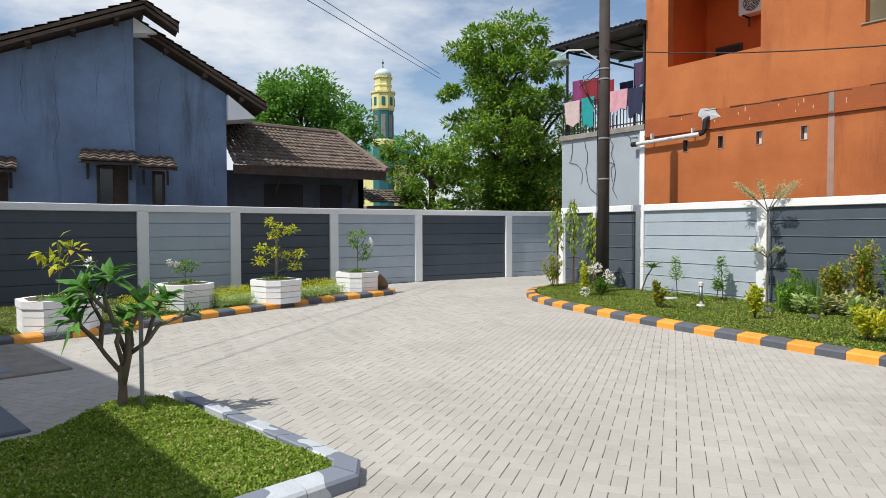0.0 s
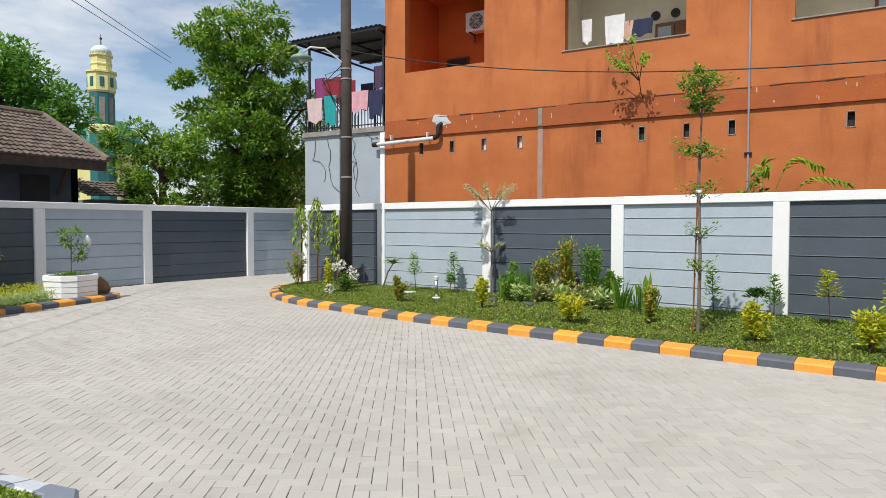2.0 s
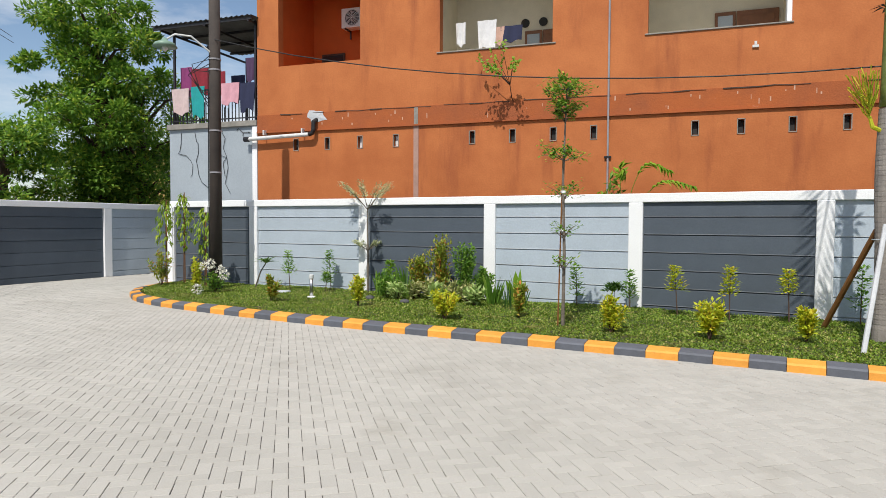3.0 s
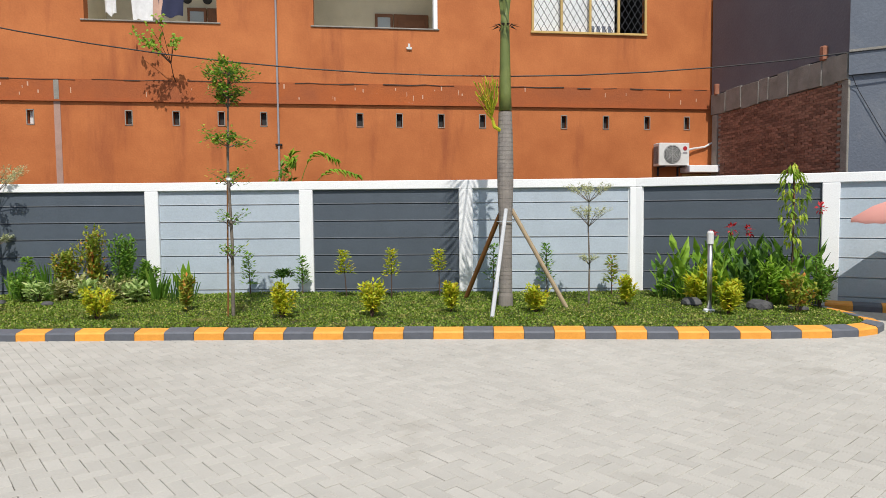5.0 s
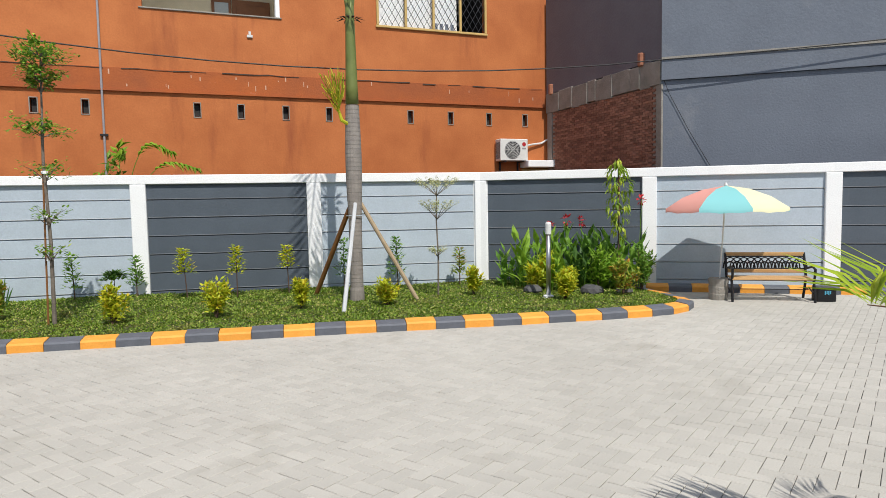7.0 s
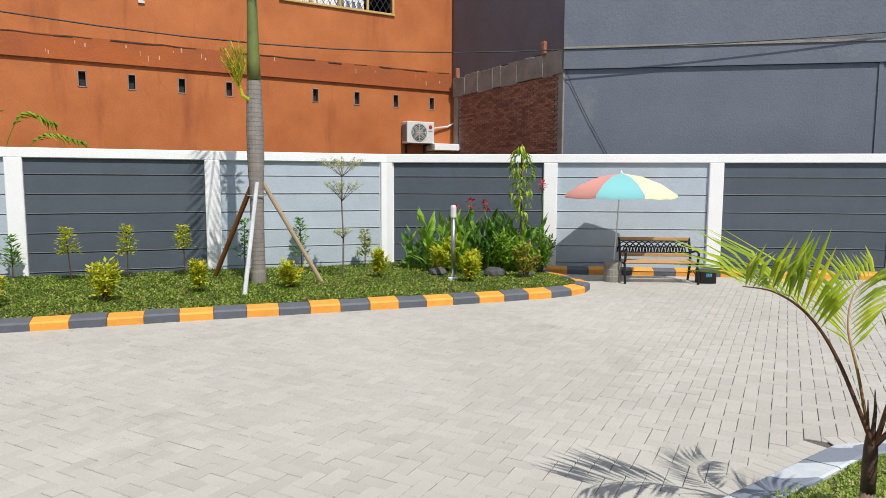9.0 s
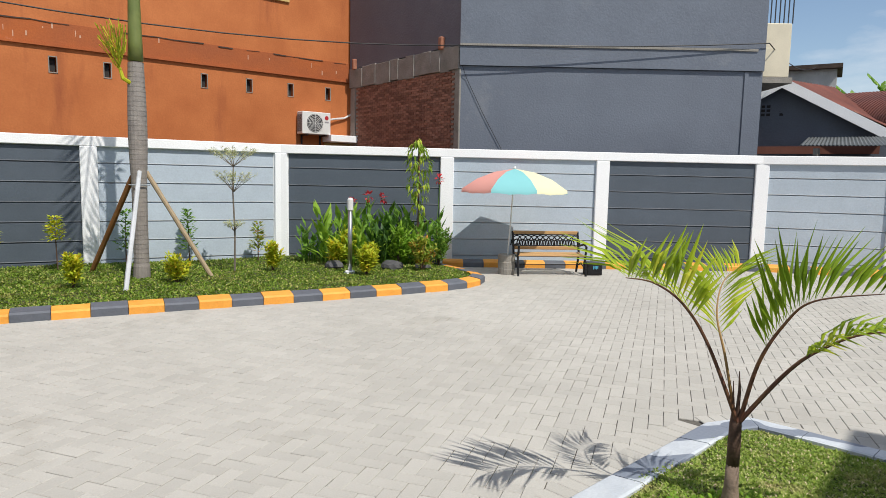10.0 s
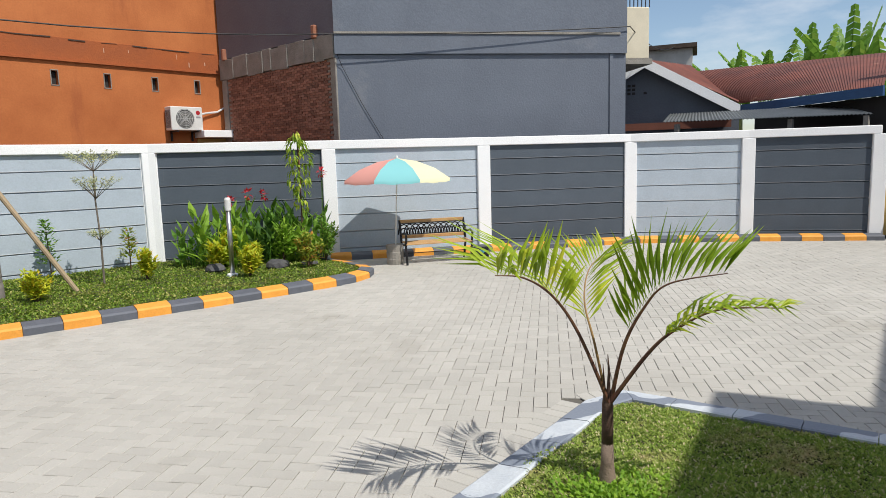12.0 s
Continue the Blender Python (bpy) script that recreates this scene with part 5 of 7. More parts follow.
part("wall", slab(Mesh(), [(-22.0, 8.5, 0), (-28.0, 8.5, 0), (-28.0, 8.5, 3.6), (-22.0, 8.5, 3.6)], (0, -0.2, 0)), M_BLUEDARK, lh)
tiled_roof(lh, (-21.0, 3.85, 3.70), (-21.0, 9.0, 3.64), (-24.3, 8.35, 5.30), (-24.3, 3.85, 5.45), 12, 30, M_OLDTILE, "roof", "brown weathered tile roof")
tiled_roof(lh, (-21.0, 9.0, 3.64), (-28.5, 9.2, 3.7), (-25.5, 8.4, 5.3), (-24.3, 8.35, 5.30), 12, 20, M_OLDTILE)
part("ridge_cap", Mesh().tube([(-24.3, 3.85, 5.5), (-24.3, 8.38, 5.36)], 0.11, 8).tube([(-24.3, 8.38, 5.36), (-21.0, 9.0, 3.72)], 0.10, 8), M_OLDTILE, lh)
part("fascia", slab(Mesh(), [(-21.02, 3.85, 3.70), (-21.02, 8.95, 3.64), (-21.02, 8.95, 3.36), (-21.02, 3.85, 3.42)], (-0.06, 0, 0)), M_TIMBER, lh)
for y0, y1 in ((5.0, 6.3), (6.9, 7.7)):
    part("window", Mesh().box(-22.03, y0, 1.8, -21.97, y1, 3.2, bevel=0.02), M_DARKIN, lh)
for y in (5.3, 7.9):
    part("strut", slab(Mesh(), [(-21.3, y, 3.4), (-21.3, y + 0.08, 3.4), (-22, y + 0.08, 2.7), (-22, y, 2.7)], (0, 0, -0.08)), M_TIMBER, lh)
sh = thing("garden_shed", "small shed with a patched tile roof", "shed")
part("wall", Mesh().box(-27, 9.7, 0, -24, 11.2, 2.6), M_CEMENT, sh)
tiled_roof(sh, (-23.6, 9.4, 2.7), (-23.6, 11.4, 2.7), (-25.6, 11.2, 3.3), (-25.6, 9.5, 3.3), 6, 10, M_OLDTILE)
fh = thing("far_house", "far tan brick house with pale bands", "house")
part("wall", Mesh().box(-36, 23.4, 0, -30, 26.0, 5.6), M_OCHRE, fh)
for z in (3.6, 4.4, 5.2):
    part("band", Mesh().box(-29.98, 23.3, z, -29.9, 26.0, z + 0.18), M_CREAM, fh)
part("window", Mesh().box(-29.98, 23.3, 4.0, -29.92, 24.3, 4.5), M_GLASS, fh)

# ---- mosque with its minaret, far off ----
mq = thing("minaret", "tall green and yellow minaret with a white tiled dome", "minaret", pose(-55.2, 23.48, 0))
M_MGREEN = mat("green_minaret_tile", (0.02, 0.16, 0.14), (0.03, 0.12, 0.15), rough=0.5, scale=1)
M_MYEL = mat("yellow_minaret_paint", (0.80, 0.75, 0.33), rough=0.6, scale=1)
M_DOME = mat("white_dome_tile", (0.75, 0.77, 0.76), (0.5, 0.62, 0.58), rough=0.4, scale=2.5, fine=6)
M_GDOME = mat("green_dome", (0.02, 0.24, 0.17), (0.03, 0.18, 0.13), rough=0.4, scale=0.8)
part("shaft", Mesh().lathe([(1.02, 0), (1.02, 9.0), (1.0, 9.3), (0.98, 12.3)], 8), M_MGREEN, mq)
part("ring", Mesh().lathe([(1.03, 9.02), (1.13, 9.15), (1.13, 9.6), (1.0, 9.74)], 8), M_MYEL, mq)
part("gallery", Mesh().lathe([(1.0, 12.3), (1.09, 12.45), (1.09, 13.8), (1.2, 13.88), (1.2, 14.02), (0.8, 14.08), (0.8, 14.5), (0.86, 14.55), (0.86, 14.65), (0.8, 14.7), (0.8, 15.2), (0.92, 15.25), (0.92, 15.36), (0.72, 15.4)], 8), M_MYEL, mq)
for k in range(8):
    a = (k + 0.5) * math.pi / 4
    w = part("arch_window", Mesh().box(-0.16, -0.05, 12.75, 0.16, 0.05, 13.5, bevel=0.04), M_MGREEN, mq)
    w.matrix_basis = pose(1.02 * math.cos(a), 1.02 * math.sin(a), 0, 0, 0, math.degrees(a) + 90)
    w = part("panel", Mesh().box(-0.2, -0.04, 9.9, 0.2, 0.04, 11.9, bevel=0.02), M_CEMENT, mq)
    w.matrix_basis = pose(0.90 * math.cos(a), 0.90 * math.sin(a), 0, 0, 0, math.degrees(a) + 90)
part("dome", Mesh().lathe([(0.72, 15.4), (0.8, 15.55), (0.74, 15.8), (0.52, 16.02), (0.22, 16.15), (0.06, 16.2)], 16), M_DOME, mq, smooth=True)
part("finial", Mesh().lathe([(0.05, 16.2), (0.04, 16.6), (0.12, 16.7), (0.03, 16.82), (0.02, 17.05)], 8), M_STEEL, mq)
ms = thing("mosque_dome", "broad green dome of a far mosque", "dome", pose(-59.5, 25.6, 0))
part("dome", Mesh().lathe([(3.1, 7.6)] + [(3.1 * math.cos(a * math.pi / 24), 8.0 + 3.0 * math.sin(a * math.pi / 24)) for a in range(12)], 24), M_GDOME, ms, smooth=True)
part("drum", Mesh().lathe([(3.0, 0), (3.0, 7.2), (3.25, 7.3), (3.25, 7.7)], 16), M_MYEL, ms)

# ---- overhead cables ----
def cable(name, a, b, sag, r=0.012, label="black overhead cable strung over the court"):
    a, b = Vector(a), Vector(b)
    pts = [a.lerp(b, t / 16) - Vector((0, 0, sag * 4 * (t / 16) * (1 - t / 16))) for t in range(17)]
    ob = part(name, Mesh().tube(pts, r, 5), M_CABLE)
    return tagged(ob, label, "cable", "overhead cables")


cable("overhead_cable", (-12.67, 11.1, 6.1), (7.2, 12.2, 4.53), 1.06)
cable("overhead_cable", (7.2, 12.2, 4.53), (13.1, 9.15, 4.75), 0.05)
cable("overhead_cable", (13.1, 9.15, 4.75), (24.0, 14.8, 6.1), 0.3)
cable("overhead_cable", (-8.0, -5.4, 7.74), (-31.0, 16.45, 9.64), 0.05, 0.012)
cable("overhead_cable", (-8.0, -4.2, 7.6), (-31.2, 16.5, 9.95), 0.05, 0.012)

# black tube laid on the slate wall in place of a cable's cast shadow
lc = part("cable_shadow_line", Mesh().tube([(0.05, -0.1, 4.15), (0.15, -0.03, 3.9), (0.55, -0.03, 3.1), (1.0, -0.03, 2.3), (1.05, -0.03, 1.6)], 0.006, 5), M_CABLE)
lc.matrix_world = SL
tagged(lc, "thin black line on the slate wall standing in for a cable's shadow", "cable", "overhead cables")

# ---- planting ----
def rnd_dir(r):
    while True:
        v = Vector((r.uniform(-1, 1), r.uniform(-1, 1), r.uniform(-1, 1)))
        if 0.05 < v.length < 1:
            return v.normalized()


def clump(mb, c, rad, n, ln, w, r, up=0.35, shell=0.5, droop=0.25):
    """Leaves scattered in an ellipsoid, pointing outwards."""
    c = Vector(c)
    rad = Vector(rad) if isinstance(rad, (tuple, list)) else Vector((rad, rad, rad))
    for _ in range(n):
        d = rnd_dir(r)
        k = r.uniform(shell, 1.0)
        p = c + Vector((d.x * rad.x, d.y * rad.y, d.z * rad.z)) * k
        q = (d + rnd_dir(r) * 0.7 + Vector((0, 0, up))).normalized()
        mb.leaf(p, q, Vector((0, 0, 1)) + rnd_dir(r) * 0.5, ln * r.uniform(0.7, 1.25), w * r.uniform(0.8, 1.2), droop)


def bush(x, y, h, wid, leaf, label, seed, z=0.1, ln=0.095, w=0.042, name="shrub", dens=2.3, group="bed shrubs"):
    """A small cone-shaped shrub: thin stems fanning out, leaves over them."""
    r = random.Random(seed)
    t = thing(name, label, "shrub", pose(x, y, z, 0, 0, r.uniform(0, 360)), group)
    st, lf = Mesh(), Mesh()
    for k in range(7):
        a, s = r.uniform(0, 6.28), r.uniform(0.15, 0.8)
        tip = Vector((math.cos(a) * wid * s, math.sin(a) * wid * s, h * (1.0 - 0.45 * s)))
        st.tube([(0, 0, -0.02), tip * 0.5 + Vector((0, 0, 0.05)), tip], [0.009, 0.006, 0.003], 5)
        n = int(34 * dens)
        for i in range(n):
            u = r.uniform(0.25, 1.0)
            p = tip * u
            d = (rnd_dir(r) + Vector((tip.x, tip.y, 0)) * 1.0 + Vector((0, 0, 0.9))).normalized()
            lf.leaf(p + rnd_dir(r) * wid * 0.22, d, Vector((0, 0, 1)) + rnd_dir(r) * 0.4, ln * r.uniform(0.7, 1.2), w, 0.15)
    part("stem", st, M_BROWNBARK, t)
    part("foliage", lf, leaf, t)
    return t


def sapling(x, y, h, leaf, label, seed, z=0.1, crown=0.5, wid=0.15, ln=0.085, w=0.045, n=110, group="young saplings"):
    r = random.Random(seed)
    t = thing("sapling", label, "sapling", pose(x, y, z), group)
    st, lf = Mesh(), Mesh()
    lean = Vector((r.uniform(-0.06, 0.06), r.uniform(-0.06, 0.06), 0))
    st.tube([(0, 0, -0.03), lean * 0.5 + Vector((0, 0, h * 0.5)), lean + Vector((0, 0, h * 0.97))], [0.012, 0.009, 0.003], 5)
    for k in range(n):
        u = r.uniform(1 - crown, 1.0)
        a = r.uniform(0, 6.28)
        s = wid * (1.15 - 0.75 * (u - (1 - crown)) / crown)
        p = lean * u + Vector((math.cos(a), math.sin(a), 0)) * s * r.uniform(0.1, 1) + Vector((0, 0, h * u))
        lf.leaf(p, Vector((math.cos(a), math.sin(a), r.uniform(0.1, 1.3))), Vector((0, 0, 1)) + rnd_dir(r) * 0.3, ln * r.uniform(0.7, 1.3), w, 0.2)
    part("stem", st, M_BROWNBARK, t)
    part("foliage", lf, leaf, t)
    return t


YG, BZ, GR = "low yellow-green shrub growing in the turf bed", "bronze-tipped shrub growing in the turf bed", "green leafy sapling standing before the wall"
for i, (x, y, h, w, lf, lb) in enumerate((
        (-5.45, 9.55, 0.55, 0.27, M_LEAFYELLOW, YG), (-4.45, 10.4, 0.62, 0.25, M_LEAFRED, BZ), (-2.65, 9.5, 0.58, 0.26, M_LEAFYELLOW, YG), (-1.30, 9.65, 0.62, 0.28, M_LEAFYELLOW, YG),
        (-0.12, 10.1, 0.52, 0.2, M_LEAFYELLOW, YG), (1.20, 10.0, 0.48, 0.24, M_LEAFYELLOW, YG), (2.78, 10.75, 0.5, 0.2, M_LEAFYELLOW, YG), (4.05, 9.75, 0.55, 0.2, M_LEAFYELLOW, YG),
        (5.08, 9.75, 0.62, 0.3, M_LEAFRED, BZ), (5.72, 10.35, 0.85, 0.32, M_LEAF, GR), (-7.7, 10.2, 0.62, 0.2, M_LEAFYELLOW, YG), (-9.66, 9.9, 0.55, 0.2, M_LEAFRED, BZ), (-12.35, 10.3, 0.85, 0.25, M_LEAFYELLOW, YG),
        (-14.35, 10.95, 0.95, 0.32, M_LEAFRED, BZ), (-7.95, 11.6, 0.6, 0.35, M_LEAF, GR), (4.45, 10.5, 0.45, 0.2, M_LEAFYELLOW, YG))):
    bush(x, y, h, w, lf, lb, 100 + i)
for i, (x, y, h, w, lf) in enumerate(((-7.35, 11.9, 1.0, 0.33, M_LEAFRED), (-6.84, 12.05, 1.45, 0.46, M_LEAFRED), (-6.3, 11.95, 1.22, 0.44, M_LEAF), (-5.95, 12.2, 0.7, 0.3, M_LEAF))):
    bush(x, y, h, w, lf, "tall bushy shrub with coppery new leaves" if lf is M_LEAFRED else "dense dark green shrub in the bed", 140 + i, dens=5.0, ln=0.095)
for i in range(7):
    x = -7.6 + i * 0.3
    bush(x, 11.45 + 0.14 * (i % 3), 0.40, 0.26, M_VARIEG if i % 3 else M_CREAMGREEN, "low variegated croton with cream and pink leaves", 160 + i, ln=0.15, w=0.06, dens=0.7)
for i, (x, y, h, lf, c) in enumerate(((-10.85, 11.8, 0.95, M_LEAFBRIGHT, 0.6), (-10.02, 12.3, 0.95, M_LEAF, 0.6), (-9.95, 12.0, 0.42, M_LEAF, 0.5), (-8.35, 12.35, 0.75, M_LEAFBRIGHT, 0.5), (-4.0, 12.3, 0.82, M_LEAFBRIGHT, 0.75), (-3.0, 12.35, 0.72, M_LEAF, 0.7), (-2.09, 12.0, 0.88, M_LEAFYELLOW, 0.5),
                                      (-1.25, 12.0, 0.9, M_LEAFYELLOW, 0.55), (-0.35, 12.0, 0.88, M_LEAFYELLOW, 0.45), (0.66, 12.35, 0.95, M_LEAF, 0.75), (1.69, 12.35, 0.95, M_LEAF, 0.75), (2.88, 12.2, 0.72, M_LEAFRED, 0.75),
                                      (-2.62, 9.6, 0.72, M_LEAFDARK, 0.15))):
    sapling(x, y, h, lf, "thin sapling with yellow-green leaves before the wall" if lf is M_LEAFYELLOW else "thin leafy sapling growing before the wall", 200 + i, crown=c, n=170)


def tiered_tree(x, y, tiers, leaf, label, seed, r0=0.022, ln=0.06, w=0.035, stake=False, white_to=0.0, dens=1.0):
    """A slim tree with flat tiers of small leaves: tiers are (height, radius, leafiness)."""
    r = random.Random(seed)
    t = thing("tiered_tree", label, "tree", pose(x, y, 0.1))
    h = tiers[-1][0]
    part("trunk", Mesh().tube([(0, 0, -0.05), (0.01, 0.01, h * 0.3), (-0.02, 0.0, h * 0.6), (0.02, 0.01, h)], [r0, r0 * 0.85, r0 * 0.65, r0 * 0.3], 8), M_BARK, t)
    if white_to:
        part("painted_base", Mesh().tube([(0, 0, 0), (0.003, 0.003, white_to)], r0 * 1.12, 8), M_WHITE, t)
    if stake:
        part("stake", Mesh().tube([(-0.09, 0.02, -0.1), (-0.03, 0.03, h * 0.72)], 0.014, 6), M_BAMBOO, t, "bamboo stake tied to the trunk")
        for z in (0.9, 1.5, 2.1):
            part("tie", Mesh().tube([(-0.02, 0.02, z), (-0.02, 0.02, z + 0.04)], 0.045, 8), M_WHITE, t)
    lf, tw = Mesh(), Mesh()
    for z, rad, full in tiers:
        for k in range(7):
            a = k * 2.4 + z * 3 + r.uniform(-0.4, 0.4)
            rk = rad * r.uniform(0.55, 1.2)
            e = Vector((math.cos(a) * rk, math.sin(a) * rk, z + r.uniform(-0.06, 0.14)))
            tw.tube([(0, 0, z - 0.12), e * 0.5 + Vector((0, 0, z * 0.5 - 0.02)), e], [0.008, 0.005, 0.002], 4)
            for _ in range(int(32 * dens * full)):
                u = r.uniform(0.2, 1.08)
                p = Vector((e.x * u, e.y * u, z + (e.z - z) * u)) + rnd_dir(r) * rad * 0.22 * Vector((1, 1, 1)).length / 1.7
                p.z += r.uniform(-0.03, 0.05)
                lf.leaf(p, Vector((math.cos(a), math.sin(a), 0.2)) + rnd_dir(r) * 0.8, Vector((0, 0, 1)), ln * r.uniform(0.7, 1.3), w, 0.1)
    tagged(part("branch", tw, M_BARK, t), kind="stuff")
    part("foliage", lf, leaf, t)
    return t


tiered_tree(-3.5, 9.9, [(1.0, 0.22, 0.35), (1.5, 0.22, 0.35), (2.12, 0.30, 0.5), (2.72, 0.36, 1.3), (3.32, 0.14, 1.0), (3.46, 0.30, 1.3), (3.64, 0.38, 1.5), (3.80, 0.26, 1.0)], M_TREELEAF, "slim young tree with tiers of small leaves tied to a stake", 31, r0=0.03, stake=True, ln=0.07, w=0.042)


def umbrella_tree(x, y, tiers, label, seed, r0=0.02, ln=0.05):
    """A slim tree whose branches rise in a V to flat, lacy tiers: tiers are (top height, radius, depth of the V)."""
    r = random.Random(seed)
    t = thing("umbrella_tree", label, "tree", pose(x, y, 0.1), "umbrella trees")
    h = tiers[-1][0] - tiers[-1][2]
    part("trunk", Mesh().tube([(0, 0, -0.05), (0.012, 0.0, h * 0.4), (-0.01, 0.01, h * 0.75), (0, 0, h + 0.02)], [r0, r0 * 0.85, r0 * 0.7, r0 * 0.5], 8), M_BARK, t)
    for top, rad, deep in tiers:
        lf = Mesh()
        for k in range(11):
            a = k * 2 * math.pi / 11 + r.uniform(-0.25, 0.25)
            rk = rad * r.uniform(0.75, 1.15)
            c, s_ = math.cos(a), math.sin(a)
            e = Vector((c * rk, s_ * rk, top + r.uniform(-0.05, 0.05) * deep))
            b0 = Vector((0, 0, top - deep))
            m0 = b0.lerp(e, 0.5) + Vector((0, 0, deep * 0.06))
            br = part("branch", Mesh().tube([b0, m0, e], [r0 * 0.35, r0 * 0.25, 0.0015], 5), M_BARK, t)
            for _ in range(int(70 * rad / 0.4)):
                u = r.uniform(0.35, 1.08) ** 0.8
                p = (m0.lerp(e, (u - 0.5) * 2) if u > 0.5 else b0.lerp(m0, u * 2)) + Vector((r.uniform(-0.1, 0.1) * rad, r.uniform(-0.1, 0.1) * rad, r.uniform(-0.01, 0.05)))
                lf.leaf(p, Vector((c, s_, 0.15)) + rnd_dir(r) * 0.8, Vector((0, 0, 1)), ln * r.uniform(0.6, 1.2), ln * 0.45, 0.05)
        part("foliage", lf, M_CREAMLEAF, t)
    return t


umbrella_tree(-9.1, 12.5, [(1.17, 0.36, 0.2), (2.48, 0.66, 0.55)], "slim tree with a flat lacy cream canopy before the wall", 32, 0.026, 0.06)
umbrella_tree(2.20, 10.95, [(0.80, 0.15, 0.12), (1.60, 0.30, 0.28), (1.98, 0.38, 0.25)], "thin tree with sparse flat cream variegated tiers", 34, 0.017, 0.045)


def weeping_sapling(x, y, h, seed, label="slender sapling with long drooping wavy leaves", stake=True):
    r = random.Random(seed)
    t = thing("weeping_sapling", label, "sapling", pose(x, y, 0.1), "weeping saplings")
    part("stem", Mesh().tube([(0, 0, -0.05), (0.02, 0, h * 0.5), (0, 0.01, h)], [0.016, 0.012, 0.005], 6), M_BROWNBARK, t)
    if stake:
        part("stake", Mesh().tube([(0.03, 0.02, -0.05), (0.03, 0.02, h * 1.02)], 0.012, 6), M_BAMBOO, t)
    lf = Mesh()
    for k in range(34):
        u = (k / 33) ** 0.75
        z0 = h * (0.42 + 0.58 * u)
        a0 = k * 2.4 + r.uniform(-0.5, 0.5)
        s0 = r.uniform(0.05, 0.22) * (1.15 - 0.95 * max(0.0, u - 0.6) / 0.4) * (0.5 + 0.8 * u)
        c0 = Vector((math.cos(a0) * s0, math.sin(a0) * s0, z0))
        for j in range(r.randint(5, 9)):
            a = a0 + r.uniform(-1.4, 1.4)
            lf.leaf(c0 + rnd_dir(r) * 0.045, (math.cos(a) * 0.7, math.sin(a) * 0.7, r.uniform(-1.3, -0.1)), (math.cos(a) * 0.5, math.sin(a) * 0.5, 0.9), r.uniform(0.11, 0.20), 0.046, 0.3)
    part("foliage", lf, M_WEEPLEAF, t)
    return t


M_WEEPLEAF = leaf_mat("lime_drooping_leaf", (0.16, 0.29, 0.025), (0.36, 0.49, 0.045), (0.62, 0.66, 0.08))
weeping_sapling(-14.72, 11.38, 2.15, 41)
weeping_sapling(-14.45, 11.72, 2.35, 42)
weeping_sapling(-13.35, 11.45, 1.95, 43)
weeping_sapling(5.50, 10.8, 2.3, 44)


def blades(x, y, n, h, spread, leaf, label, seed, w=0.035, name="strap_leaf_plant", flowers=None, lean=0.35):
    """A clump of upright strap leaves, with flower heads on stalks if asked."""
    r = random.Random(seed)
    t = thing(name, label, "plant", pose(x, y, 0.09))
    lf, fl, sk = Mesh(), Mesh(), Mesh()
    for _ in range(n):
        a, s = r.uniform(0, 6.28), r.uniform(0, spread)
        b = Vector((math.cos(a) * s, math.sin(a) * s, 0))
        hh = h * r.uniform(0.55, 1.1)
        d = Vector((math.cos(a) * lean * r.random(), math.sin(a) * lean * r.random(), 1)).normalized()
        sd = Vector((-math.sin(a + 0.7), math.cos(a + 0.7), 0)) * w * r.uniform(0.7, 1.2)
        p0, p1, p2, p3 = b, b + d * hh * 0.4, b + d * hh * 0.75 + Vector((d.x, d.y, 0)) * hh * 0.1, b + d * hh + Vector((d.x, d.y, -0.2)) * hh * 0.2
        k = len(lf.v)
        lf.v += [tuple(p0 - sd * 0.3), tuple(p0 + sd * 0.3), tuple(p1 - sd), tuple(p1 + sd), tuple(p2 - sd * 0.9), tuple(p2 + sd * 0.9), tuple(p3)]
        lf.f += [(k, k + 1, k + 3, k + 2), (k + 2, k + 3, k + 5, k + 4), (k + 4, k + 5, k + 6)]
    part("foliage", lf, leaf, t)
    if flowers:
        for (fx, fy, fz) in flowers:
            part("stalk", Mesh().tube([(fx * 0.6, fy * 0.6, 0), (fx, fy, fz)], [0.008, 0.005], 5), M_LEAF, t)
            f = Mesh()
            clump(f, (fx, fy, fz), (0.045, 0.045, 0.07), 16, 0.07, 0.035, r)
            part("flower", f, M_REDPETAL, t, "red flower head")
    return t


blades(-5.6, 11.85, 26, 0.62, 0.16, M_LEAF, "upright green strap-leaved clump in the bed", 51)
blades(-5.05, 11.7, 40, 0.55, 0.25, M_LEAFDARK, "grassy clump of narrow leaves in the bed", 52, w=0.014)
blades(-5.15, 12.1, 10, 0.7, 0.1, M_LEAFBRIGHT, "upright green strap-leaved clump in the bed", 53, w=0.05)
blades(-8.42, 12.1, 36, 0.6, 0.2, M_LEAF, "grassy clump of narrow leaves in the bed", 54, w=0.016)
blades(-7.8, 12.1, 46, 0.72, 0.22, M_LEAF, "grassy clump of narrow leaves in the bed", 55, w=0.016)
